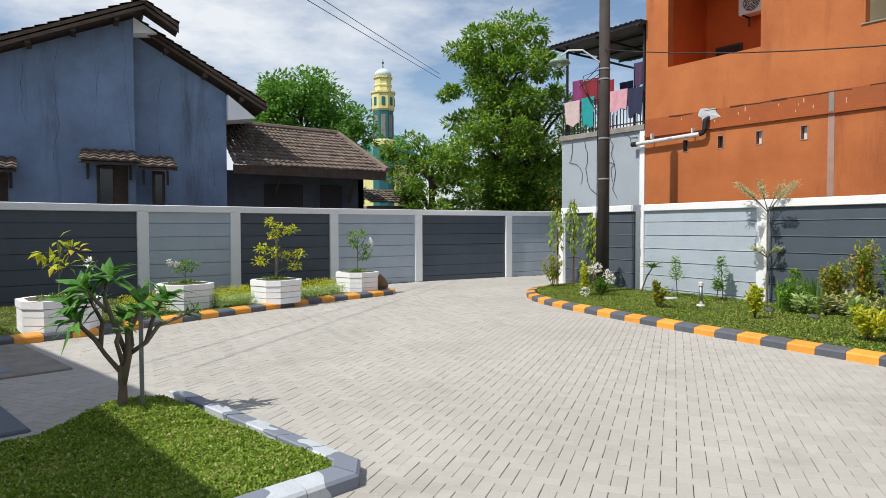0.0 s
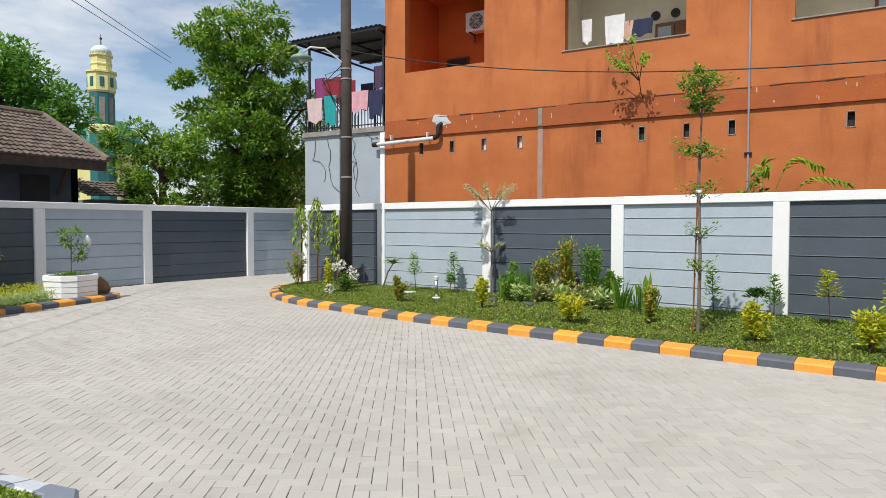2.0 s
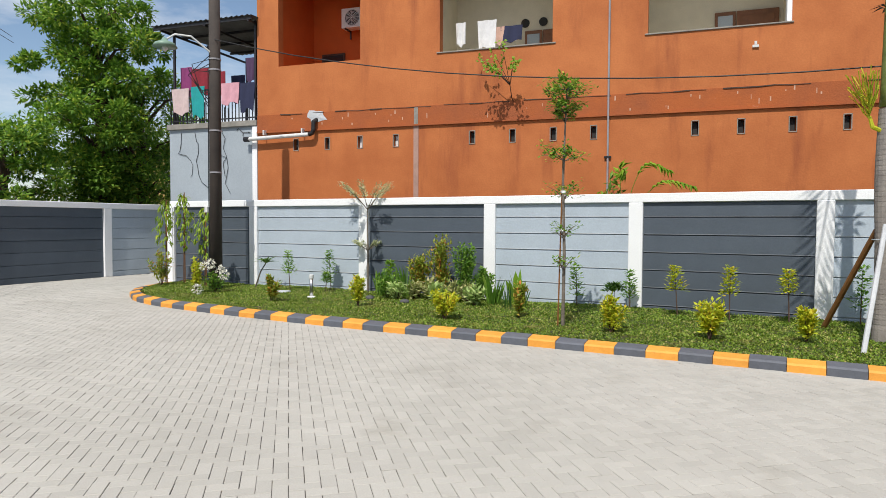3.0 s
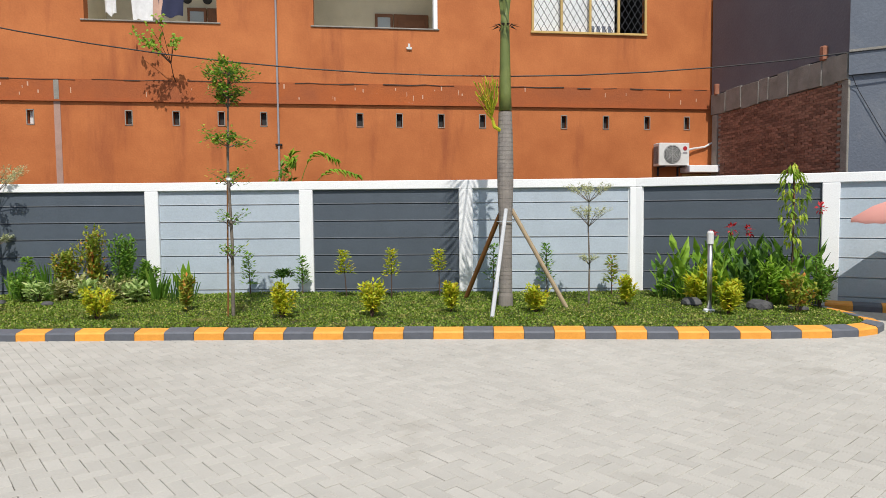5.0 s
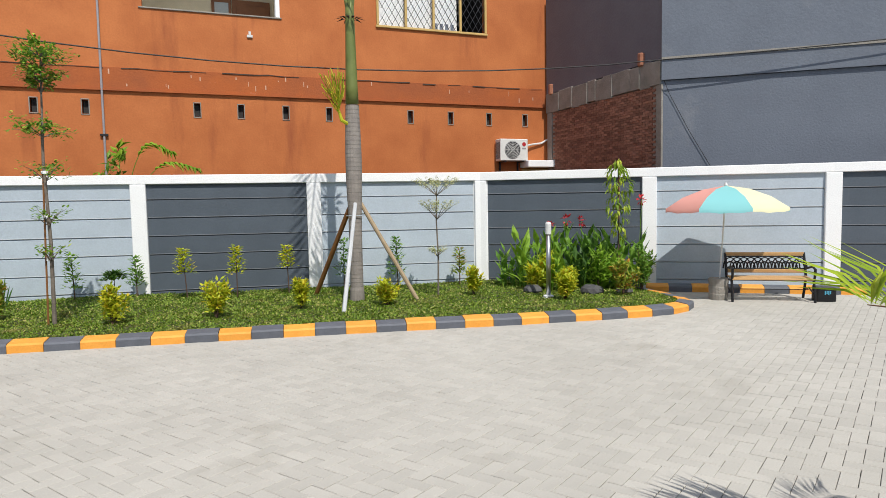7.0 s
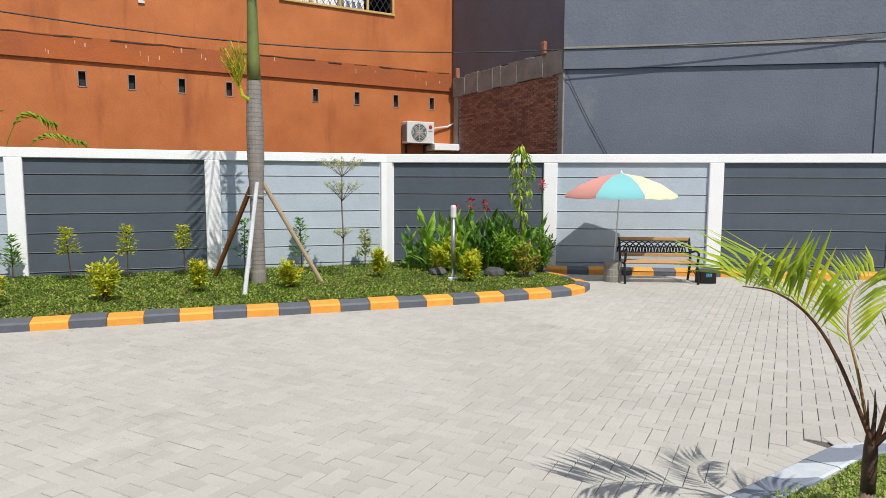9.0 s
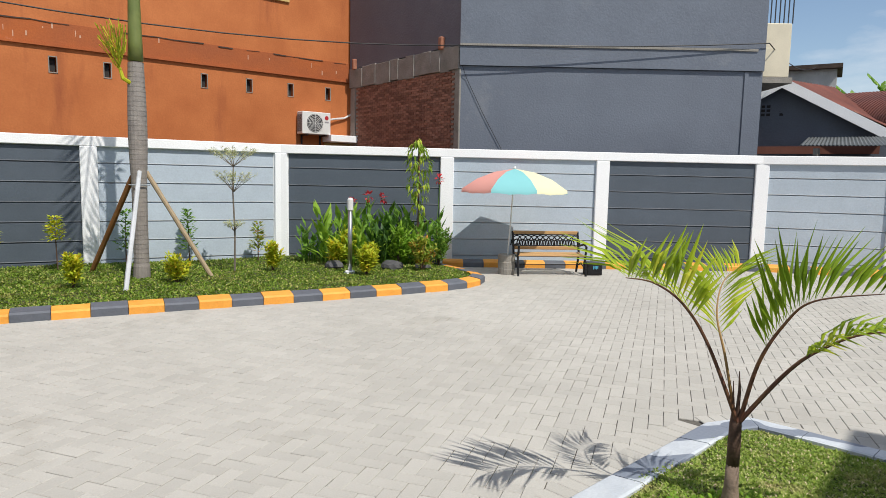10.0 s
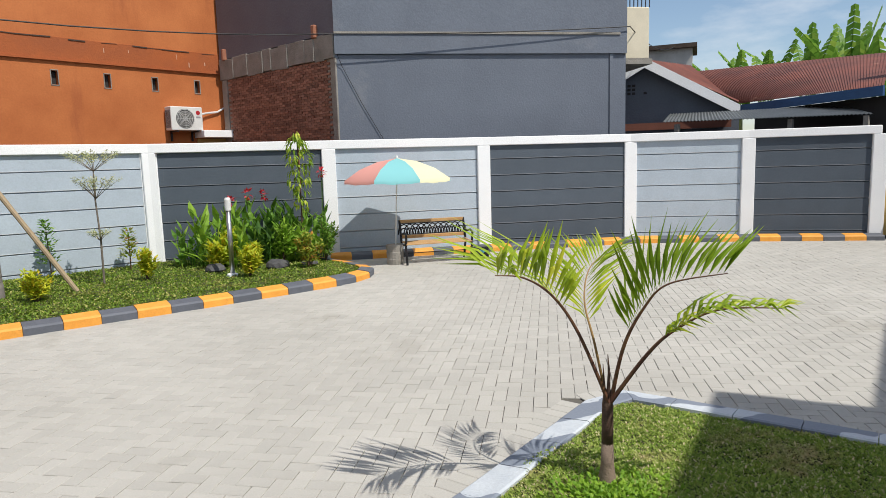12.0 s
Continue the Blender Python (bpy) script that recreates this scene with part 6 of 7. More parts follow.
def canna(x, y, h, stalks, leaf, seed, flowers=()):
    """A clump of leafy stalks: broad pointed leaves set alternately up each one."""
    r = random.Random(seed)
    t = thing("canna", "tall canna clump with broad upright leaves", "plant", pose(x, y, 0.09), "canna clumps")
    st, lf = Mesh(), Mesh()
    for _ in range(stalks):
        a, s = r.uniform(0, 6.28), r.uniform(0.02, 0.22)
        b = Vector((math.cos(a) * s, math.sin(a) * s, -0.02))
        hh = h * r.uniform(0.65, 1.0)
        tip = b + Vector((math.cos(a) * 0.08, math.sin(a) * 0.08, hh * 0.8))
        st.tube([b, (b + tip) / 2, tip], [0.012, 0.01, 0.005], 5)
        for k in range(6):
            u = 0.15 + 0.17 * k
            g_ = a + k * 2.3 + r.uniform(-0.4, 0.4)
            el = 0.9 + 0.35 * k + r.uniform(-0.2, 0.3)
            lf.leaf(b.lerp(tip, u), (math.cos(g_), math.sin(g_), el), (-math.cos(g_), -math.sin(g_), 0.6), r.uniform(0.28, 0.42) * (h / 1.1), r.uniform(0.09, 0.13), r.uniform(0.05, 0.3), 0.2)
    tagged(part("stem", st, M_LEAF, t), kind="stuff")
    part("foliage", lf, leaf, t)
    for fx, fy, fz in flowers:
        part("stalk", Mesh().tube([(fx * 0.6, fy * 0.6, 0), (fx, fy, fz)], [0.008, 0.005], 5), M_LEAF, t)
        f = Mesh()
        clump(f, (fx, fy, fz), (0.05, 0.05, 0.08), 22, 0.08, 0.04, r)
        part("flower", f, M_REDPETAL, t, "red flower head")
    return t


for i, (x, y, h, n, lf, fl) in enumerate(((3.72, 11.6, 0.75, 5, M_LEAF, ()), (4.02, 11.3, 1.2, 6, M_LEAFBRIGHT, ()), (4.4, 11.5, 1.05, 8, M_LEAF, ()), (4.75, 11.6, 1.15, 9, M_LEAFBRIGHT, ((0.1, 0, 1.25), (-0.2, 0.1, 1.12))),
                                          (5.1, 11.5, 1.15, 9, M_LEAF, ((0.05, 0.1, 1.22),)), (5.45, 11.2, 1.05, 9, M_LEAF, ()), (4.75, 10.95, 0.9, 8, M_LEAFDARK, ()), (5.8, 10.85, 1.0, 8, M_LEAF, ((0.25, 0.1, 1.6),)), (4.3, 10.95, 0.8, 6, M_LEAFBRIGHT, ()),
                                          (5.25, 10.8, 0.85, 7, M_LEAFBRIGHT, ()), (3.95, 11.9, 0.9, 6, M_LEAF, ()), (5.65, 11.45, 1.1, 7, M_LEAFDARK, ()))):
    canna(x, y, h, n, lf, 60 + i, fl)
for i, (x, y, h, w) in enumerate(((4.2, 11.0, 0.75, 0.3), (5.0, 10.6, 0.8, 0.28), (5.45, 10.5, 0.6, 0.3), (3.95, 10.9, 0.5, 0.25))):
    bush(x, y, h, w, M_LEAFYELLOW if i in (0, 3) else M_LEAFBRIGHT, "leafy shrub among the canna clumps", 80 + i, ln=0.15, w=0.05, dens=1.3)


def boulder(x, y, s, seed):
    r = random.Random(seed)
    bm = bmesh.new()
    bmesh.ops.create_icosphere(bm, subdivisions=2, radius=s)
    for v in bm.verts:
        v.co *= 1 + 0.25 * (noise.noise(v.co * 3 / s + Vector((seed, 0, 0))))
        v.co.z *= 0.6
    me = bpy.data.meshes.new("stone")
    bm.to_mesh(me)
    bm.free()
    me.materials.append(M_DARKSTONE)
    ob = new("stone", me)
    ob.location = (x, y, 0.1 + s * 0.25)
    return tagged(ob, "dark rounded garden stone in the bed", "stone", "garden stones")


M_DARKSTONE = mat("dark_garden_stone", (0.06, 0.06, 0.065), (0.1, 0.1, 0.1), rough=0.8, scale=6, bump=0.4)
for i, (x, y, s) in enumerate(((4.75, 10.25, 0.2), (3.85, 10.75, 0.17), (5.3, 10.15, 0.15), (-7.2, 11.1, 0.1), (-8.2, 11.3, 0.1))):
    boulder(x, y, s, i + 3)
# white-flowered shrub by the pole
wf = bush(-12.05, 10.6, 0.5, 0.35, M_LEAF, "shrub with large white flower heads by the pole", 90, name="flowering_shrub", dens=1.3)
for i, (x, y, z) in enumerate(((-0.3, -0.1, 0.62), (-0.05, 0.1, 0.66), (0.2, 0.15, 0.5), (0.1, -0.25, 0.42), (-0.5, -0.2, 0.12))):
    f = Mesh()
    clump(f, (x, y, z), 0.085, 60, 0.07, 0.04, random.Random(i), shell=0.7)
    part("flower", f, M_FLOWER, wf, "white flower head")
lp = thing("leaning_sapling", "leaning sapling with a rosette of long leaves", "sapling", pose(-12.1, 11.9, 0.1))
part("stem", Mesh().tube([(0, 0, -0.05), (0.2, 0, 0.4), (0.38, 0, 0.62)], [0.02, 0.017, 0.012], 6), M_BARK, lp)
f = Mesh()
for k in range(14):
    a = k * 2.4
    f.leaf((0.38, 0, 0.62), (math.cos(a), math.sin(a), 0.35 + 0.3 * (k % 3)), (0, 0, 1), 0.34, 0.08, 0.25)
part("foliage", f, M_LEAFDARK, lp)

# ---- royal palm with props ----
def frond(parent, pts, leaf, stem_mat, leaflet, n, width=0.03, lift=0.5, sag=0.3, bare=0.3, r0=0.014, seed=0, name="frond", hang=0.0):
    """A feather leaf: a curved stalk with narrow leaflets on both sides."""
    r = random.Random(seed)
    pts = [Vector(p) for p in pts]
    fine = []
    for i in range(len(pts) - 1):
        p0, p1, p2, p3 = pts[max(i - 1, 0)], pts[i], pts[i + 1], pts[min(i + 2, len(pts) - 1)]
        for k in range(8):
            t = k / 8
            fine.append(0.5 * ((2 * p1) + (p2 - p0) * t + (2 * p0 - 5 * p1 + 4 * p2 - p3) * t * t + (3 * p1 - p0 - 3 * p2 + p3) * t ** 3))
    fine.append(pts[-1])
    st = part(name, Mesh().tube(fine, [r0 * (1 - 0.85 * i / len(fine)) for i in range(len(fine))], 6), stem_mat, parent)
    lf = Mesh()
    for i in range(n):
        u = bare + (1 - bare) * i / (n - 1)
        k = min(int(u * (len(fine) - 1)), len(fine) - 2)
        p, d = fine[k], (fine[k + 1] - fine[k]).normalized()
        s = d.cross(Vector((0, 0, 1)))
        s = s.normalized() if s.length > 0.05 else Vector((1, 0, 0))
        upv = s.cross(d)
        ll = leaflet * (0.55 + 0.9 * math.sin(min(1, (u - bare) / (1 - bare) + 0.18) * 2.6)) * r.uniform(0.85, 1.1)
        for sg in (-1, 1):
            q = (d * 0.75 + s * sg * 0.75 + upv * (lift - hang * r.random()) + rnd_dir(r) * 0.08).normalized()
            lf.leaf(p, q, upv + s * sg * -0.4, ll, width, sag * r.uniform(0.4, 1.3), 0.3)
    part("blade", lf, leaf, st)
    return st


rp = thing("royal_palm", "royal palm with a ringed grey trunk held by three props", "palm", pose(0.78, 10.68, 0.1))
prof = [(0.125, -0.1), (0.118, 0.2)]
for i in range(43):
    z = 0.25 + i * 0.07
    prof += [(0.108 - 0.004 * math.sin(i * 0.2) + (0.022 if z > 1.5 else 0.0) * math.sin((z - 1.5) / 1.75 * math.pi), z), (0.1105 - 0.004 * math.sin(i * 0.2) + (0.022 if z > 1.5 else 0.0) * math.sin((z - 1.5) / 1.75 * math.pi), z + 0.012)]
part("trunk", Mesh().lathe(prof, 16), M_PALMBARK, rp)
part("crownshaft", Mesh().lathe([(0.108, 3.22), (0.098, 3.5), (0.085, 4.0), (0.072, 4.6), (0.06, 5.0)], 14), M_CROWN, rp, "smooth green crownshaft", smooth=True)
stub = Mesh()
for k in range(10):
    a = k * 0.63
    stub.leaf((0.07 * math.cos(a), 0.07 * math.sin(a), 4.55), (math.cos(a), math.sin(a), 0.5), (0, 0, 1), 0.17, 0.06, 0.5)
part("leaf_scars", stub, M_TIMBER, rp, "dark ragged leaf bases")
for k, a in enumerate((-1.75, 0.3, 1.2, 2.2, 3.0)):
    c, s_ = math.cos(a), math.sin(a)
    dz = -0.5 if k == 0 else 0.5
    frond(rp, [(0.04 * c, 0.04 * s_, 4.75), (0.2 * c, 0.2 * s_, 5.6), (0.7 * c, 0.7 * s_, 6.3), (1.3 * c, 1.3 * s_, 6.3 + dz), (1.9 * c, 1.9 * s_, 5.7 + dz)], M_LEAFDARK, M_CROWN, 0.42, 36, 0.035, 0.3, 0.35, 0.3, 0.03, 300 + k)
infl = Mesh()
ir = random.Random(5)
for k in range(46):
    b = Vector((-0.22, -0.1, 3.05 + ir.uniform(0, 0.25)))
    e = b + Vector((ir.uniform(-0.32, 0.12), ir.uniform(-0.25, 0.1), ir.uniform(0.1, 0.62)))
    infl.tube([b, (b + e) / 2 + rnd_dir(ir) * 0.04, e], [0.006, 0.006, 0.009], 4)
infl.tube([(-0.08, -0.06, 2.9), (-0.18, -0.1, 2.95), (-0.22, -0.1, 3.1)], [0.03, 0.03, 0.02], 7)
part("flower_spray", infl, M_LEAFYELLOW, rp, "yellow-green flower spray")
for nm, a, b, rr, mt in (("bamboo_prop", (-0.66, 0.98, 0.0), (-0.08, 0.06, 1.55), 0.04, M_BAMBOO), ("timber_prop", (-0.28, -1.05, 0.0), (0.0, -0.13, 1.62), 0.032, M_PALEGREY), ("timber_prop", (0.98, -0.2, 0.0), (0.1, 0.02, 1.62), 0.034, M_WOODPROP)):
    part(nm, Mesh().tube([Vector(a).lerp(Vector(b), t / 6) for t in range(7)], [rr * (1.0 + (0.06 if t % 2 else 0)) for t in range(7)], 8), mt, rp)
part("rope", Mesh().tube([(0.14 * math.cos(t), 0.14 * math.sin(t), 1.42) for t in np.linspace(0, 6.28, 17)], 0.008, 5), M_PALEBLUE, rp)

# ---- near palm on the small lawn ----
np_ = thing("young_palm", "young palm with arching feather fronds and a swollen base", "palm", pose(0.045, 0.03, 0))
part("trunk_foot", Mesh().lathe([(0.064, 0.02), (0.056, 0.08), (0.043, 0.13), (0.034, 0.20), (0.031, 0.31)], 14, (2.79, 1.95, 0)), M_PALMFOOT, np_, "paler swollen foot", smooth=True)
part("trunk", Mesh().lathe([(0.0312, 0.305), (0.031, 0.42), (0.029, 0.52), (0.021, 0.60)], 12, (2.79, 1.95, 0)), M_BROWNBARK, np_, smooth=True)
part("spear", Mesh().tube([(2.78, 1.94, 0.55), (2.775, 1.93, 0.70), (2.77, 1.935, 0.80)], [0.012, 0.008, 0.002], 6).tube([(2.77, 1.95, 0.55), (2.75, 1.95, 0.75)], [0.01, 0.002], 6), M_BROWNBARK, np_)
frond(np_, [(2.78, 1.935, 0.54), (2.65, 2.03, 0.92), (2.50, 2.07, 1.13), (2.33, 2.10, 1.24), (2.13, 2.09, 1.28)], M_PALMLEAF, M_PALMSTEM, 0.36, 25, 0.026, 0.9, 0.25, 0.42, 0.012, 401, hang=0.7)
frond(np_, [(2.79, 1.93, 0.54), (2.80, 1.86, 0.85), (2.84, 1.77, 1.06), (2.88, 1.66, 1.19), (2.97, 1.41, 1.26)], M_PALMDARK, M_PALMSTEM, 0.33, 22, 0.026, 0.8, 0.10, 0.36, 0.012, 402)
frond(np_, [(2.79, 1.93, 0.54), (2.86, 1.76, 0.82), (2.92, 1.64, 0.96), (3.01, 1.47, 1.07), (3.12, 1.22, 1.10)], M_PALMLEAF, M_PALMSTEM, 0.16, 26, 0.024, 0.75, 0.5, 0.42, 0.012, 403, hang=0.7)
frond(np_, [(2.78, 1.945, 0.54), (2.73, 1.99, 0.86), (2.75, 2.07, 1.06), (2.86, 2.13, 1.21), (3.0, 2.13, 1.29)], M_PALMLEAF, M_PALMSTEM2, 0.22, 26, 0.016, 0.45, 0.25, 0.4, 0.009, 404)
tuft = Mesh()
clump(tuft, (2.72, 1.86, 0.085), (0.42, 0.34, 0.04), 1700, 0.034, 0.026, random.Random(77), up=0.8, shell=0.1)
tagged(part("ground_cover", tuft, M_LEAFBRIGHT), "bright small-leaved ground cover round the palm", "plant", kind="stuff")

# ---- frangipani on its mound ----
fg = thing("frangipani", "frangipani tree with forked bare branches and leaf rosettes", "tree", pose(0, 0, 0))
fb = Vector((-6.66, 0.20, 0.18))


def fpt(px, pz, dx=0.0):
    return Vector((-6.68 + dx, px, pz))


fr = random.Random(21)
FORK, HUBS = fpt(0.20, 0.45), []
part("trunk", Mesh().tube([fb - Vector((0, 0, 0.06)), fpt(0.21, 0.32), FORK, fpt(0.24, 0.62)], [0.048, 0.036, 0.031, 0.025], 10), M_FRANG, fg, smooth=True)
part("trunk", Mesh().tube([fpt(0.21, 0.34), fpt(0.26, 0.6, 0.05), fpt(0.25, 0.85, 0.05)], [0.033, 0.027, 0.022], 8), M_FRANG, fg, smooth=True)
BR = [[FORK, fpt(0.08, 0.62), fpt(-0.02, 0.80, 0.06), fpt(-0.16, 0.96, 0.08)], [fpt(0.04, 0.68), fpt(0.06, 0.90, -0.08), fpt(-0.04, 1.12, -0.1)], [fpt(0.24, 0.62), fpt(0.14, 0.92, 0.05), fpt(0.08, 1.12), fpt(0.11, 1.32)],
      [fpt(0.25, 0.6), fpt(0.40, 0.72, 0.1), fpt(0.50, 0.86, 0.1), fpt(0.66, 0.92, 0.1), fpt(0.80, 0.98, 0.1)], [fpt(0.40, 0.72, 0.1), fpt(0.46, 0.9, 0.0), fpt(0.56, 1.12)], [fpt(0.25, 0.8, 0.05), fpt(0.33, 0.95, 0.1), fpt(0.36, 1.08, 0.15)],
      [fpt(0.22, 0.5), fpt(0.16, 0.75, 0.15), fpt(0.2, 0.9, 0.2)], [fpt(0.1, 1.0), fpt(0.02, 1.1, 0.1), fpt(-0.08, 1.25, 0.12)], [fpt(0.2, 0.5), fpt(0.3, 0.66, -0.15), fpt(0.28, 0.95, -0.2)], [fpt(0.02, 0.74), fpt(-0.1, 0.86, -0.1), fpt(-0.2, 1.08, -0.1)]]
for b in BR:
    part("branch", Mesh().tube(b, [0.022 * (1 - 0.4 * i / (len(b) - 1)) for i in range(len(b))], 8), M_FRANG, fg, smooth=True)
    d = (b[-1] - b[-2]).normalized()
    lf = Mesh()
    small = 0.55 if b in (BR[3], BR[6]) else 1.0
    for k in range(17 if small == 1 else 10):
        a = k * 2.4 + fr.uniform(-0.3, 0.3)
        o = d.orthogonal().normalized()
        o2 = d.cross(o)
        q = (o * math.cos(a) + o2 * math.sin(a)) + d * fr.uniform(0.1, 1.0)
        lf.leaf(b[-1] - d * 0.03 * (k % 4), q, d, fr.uniform(0.20, 0.32) * small, 0.085 * small, fr.uniform(0.1, 0.4), 0.12)
    part("leaf_rosette", lf, M_FRANGLEAF, fg)
fl = Mesh()
clump(fl, fpt(-0.02, 1.42), 0.035, 14, 0.05, 0.025, fr)
part("flower", fl, M_FLOWER, fg, "cluster of white blossoms")
stk = part("plant_stake", Mesh().box(-0.018, -0.018, 0.0, 0.018, 0.018, 0.86, bevel=0.003), M_STEEL2)
stk.location = (-6.62, 0.36, 0.12)
tagged(stk, "grey steel stake beside the frangipani trunk", "stake")

# ---- large trees beyond the walls ----
def big_tree(x, y, h, rad, trunk_h, leaf, label, seed, n_clumps=70, per=95, ln=0.26, w=0.085, shape=(1, 1, 1), low=0.15):
    """A tapered trunk, limbs that fork, and a crown of many leafy clumps with gaps."""
    r = random.Random(seed)
    t = thing("tree", label, "tree", pose(x, y, 0))
    tr_ = Mesh()
    tr_.tube([(0, 0, -0.1), (0.1, 0.05, trunk_h * 0.5), (-0.05, 0.1, trunk_h), (0.1, 0, h * 0.55), (0, 0.1, h * 0.85)], [0.3, 0.24, 0.2, 0.13, 0.05], 10)
    part("trunk", tr_, M_BROWNBARK, t)
    lf = Mesh()
    for k in range(n_clumps):
        u = (k + 0.5) / n_clumps
        z = h * (low + (0.97 - low) * u)
        prof = math.sin(math.pi * (0.12 + 0.86 * (1 - u) ** 0.85)) ** 0.7
        a = k * 2.39996 + r.uniform(-0.4, 0.4)
        s = rad * prof * r.uniform(0.35, 1.08)
        c = Vector((math.cos(a) * s * shape[0], math.sin(a) * s * shape[1], z + r.uniform(-0.3, 0.3)))
        if k % 3 == 0:
            part("limb", Mesh().tube([(0.03, 0.03, max(trunk_h * 0.6, z - 1.3)), c * 0.55 + Vector((0, 0, (z - 0.5) * 0.45)), c], [0.075, 0.05, 0.015], 6), M_BROWNBARK, t)
        cr = r.uniform(0.35, 0.9) * rad / 3.0
        clump(lf, c, (cr * 1.15, cr * 1.15, cr * 0.75), int(per * r.uniform(0.6, 1.3)), ln, w, r, up=0.3, shell=0.35, droop=0.2)
    part("crown", lf, leaf, t)
    return t


big_tree(-24.3, 15.9, 10.6, 2.5, 2.2, M_TREELEAF, "tall dense broadleaf tree with clustered green leaves", 501, 130, 260, 0.21, 0.10, low=0.2)
big_tree(-23.2, 11.8, 5.3, 1.8, 1.6, M_TREELEAF, "bushy broadleaf tree crowding the wall", 502, 60, 200, 0.19, 0.09, low=0.25)
big_tree(-23.8, 17.4, 7.6, 2.4, 1.8, M_TREELEAF, "bushy broadleaf tree crowding the wall", 503, 70, 200, 0.19, 0.09, low=0.2)
big_tree(-40.2, 11.5, 10.9, 4.1, 3.0, M_LEAFTREE2, "broad rounded green tree behind the tiled house", 504, 140, 200, 0.32, 0.17, low=0.3)
big_tree(-39.0, 13.0, 7.6, 2.2, 3.0, M_LEAFTREE2, "rounded green tree behind the houses", 505, 60, 110, 0.4, 0.15, low=0.25)
big_tree(-28.0, 20.5, 6.5, 2.6, 1.6, M_TREELEAF, "leafy tree beside the far houses", 506, 60, 100, 0.28, 0.1, low=0.15)


def banana(x, y, h, seed):
    r = random.Random(seed)
    t = thing("banana_plant", "banana plant with tall torn leaves", "banana plant", pose(x, y, 0), "banana grove")
    part("stem", Mesh().lathe([(0.16, -0.05), (0.14, h * 0.3), (0.1, h * 0.6)], 10), M_CROWN, t)
    for k in range(9):
        a = k * 2.4 + r.uniform(-0.4, 0.4)
        c, s = math.cos(a), math.sin(a)
        lean = r.uniform(0.25, 0.8)
        mb = Mesh()
        ln = h * r.uniform(0.38, 0.5)
        mid = [Vector((c * lean * ln * u + 0.05 * c, s * lean * ln * u + 0.05 * s, h * 0.58 + ln * u * (1.05 - 0.35 * u * lean))) for u in np.linspace(0, 1, 15)]
        mb.tube(mid, [0.03 * (1 - 0.9 * i / 14) for i in range(15)], 5)
        sd = Vector((-s, c, 0))
        for i in range(2, 14):
            wd = 0.24 * math.sin(math.pi * (i - 1) / 13.5) ** 0.6
            for sg in (-1, 1):
                g_ = r.uniform(0.0, 0.05)
                p, q = mid[i], mid[i] + (mid[min(i + 1, 14)] - mid[i]) * (0.95 - g_)
                mb.quad(p, q, q + sd * sg * wd + Vector((0, 0, -0.05 - 0.1 * r.random())), p + sd * sg * wd + Vector((0, 0, -0.05 - 0.1 * r.random())))
        part("leaf", mb, M_LEAF, t)
    return t


for i, (x, y, h) in enumerate(((27.0, 12.6, 7.2), (27.6, 11.2, 7.4), (28.2, 10.0, 7.9), (28.6, 8.9, 6.8), (29.0, 7.6, 7.2), (29.4, 6.2, 6.6), (27.8, 9.6, 7.0), (26.6, 13.4, 6.9))):
    banana(x, y, h * 0.86, 600 + i)

# shrubs between the wall and the orange house
for i, (x, y, h, w, lf) in enumerate(((-4.75, 13.9, 2.75, 0.5, M_LEAF), (-4.1, 13.9, 2.6, 0.45, M_LEAFBRIGHT), (-3.7, 14.0, 3.0, 0.35, M_LEAF))):
    bush(x, y, h, w, lf, "leafy weed shrub rising behind the wall", 620 + i, z=0.0, ln=0.24, w=0.08, dens=1.0, group="weeds")
for i, (x, y, tip) in enumerate(((-3.5, 13.8, (0.9, 0.1, 2.95)), (-3.3, 13.8, (1.2, 0.0, 2.6)), (-3.6, 13.8, (0.1, 0.0, 2.9)))):
    pt = thing("pinnate_shrub", "shrub with drooping paired leaves behind the wall", "shrub", pose(x, y, 0), "weeds")
    frond(pt, [(0, 0, -0.05), (0.05, 0, 1.8), (tip[0] * 0.45, 0, tip[2] * 0.98), (tip[0], tip[1], tip[2] - 0.15)], M_LEAFBRIGHT, M_LEAF, 0.24, 16, 0.09, 0.05, 0.4, 0.62, 0.014, 630 + i)
weed = thing("wall_weed", "wild fig seedling rooted in the crack of the orange wall", "weed", FAC)
wd, wl2 = Mesh(), Mesh()
wr2 = random.Random(12)
for k in range(10):
    e = Vector((7.1 + wr2.uniform(-0.85, 0.5), -0.35 - wr2.uniform(0, 0.75), 5.35 + wr2.uniform(0, 0.75)))
    m0 = Vector((7.22, -0.3, 5.1)).lerp(e, 0.5) + Vector((0, -0.03, 0.06))
    wd.tube([(7.24, 0.0, 4.74), (7.22, -0.12, 4.85), (7.22, -0.3, 5.1), m0, e], [0.014, 0.012, 0.010, 0.006, 0.002], 5)
    for _ in range(13):
        p = m0.lerp(e, wr2.uniform(0.1, 1.1)) + rnd_dir(wr2) * 0.08
        wl2.leaf(p, rnd_dir(wr2) + Vector((0, -0.3, -0.5)), (0, -1, 0.4), wr2.uniform(0.07, 0.12), 0.065, 0.2)
part("stem", wd, M_BROWNBARK, weed)
part("foliage", wl2, M_LEAFBRIGHT, weed)

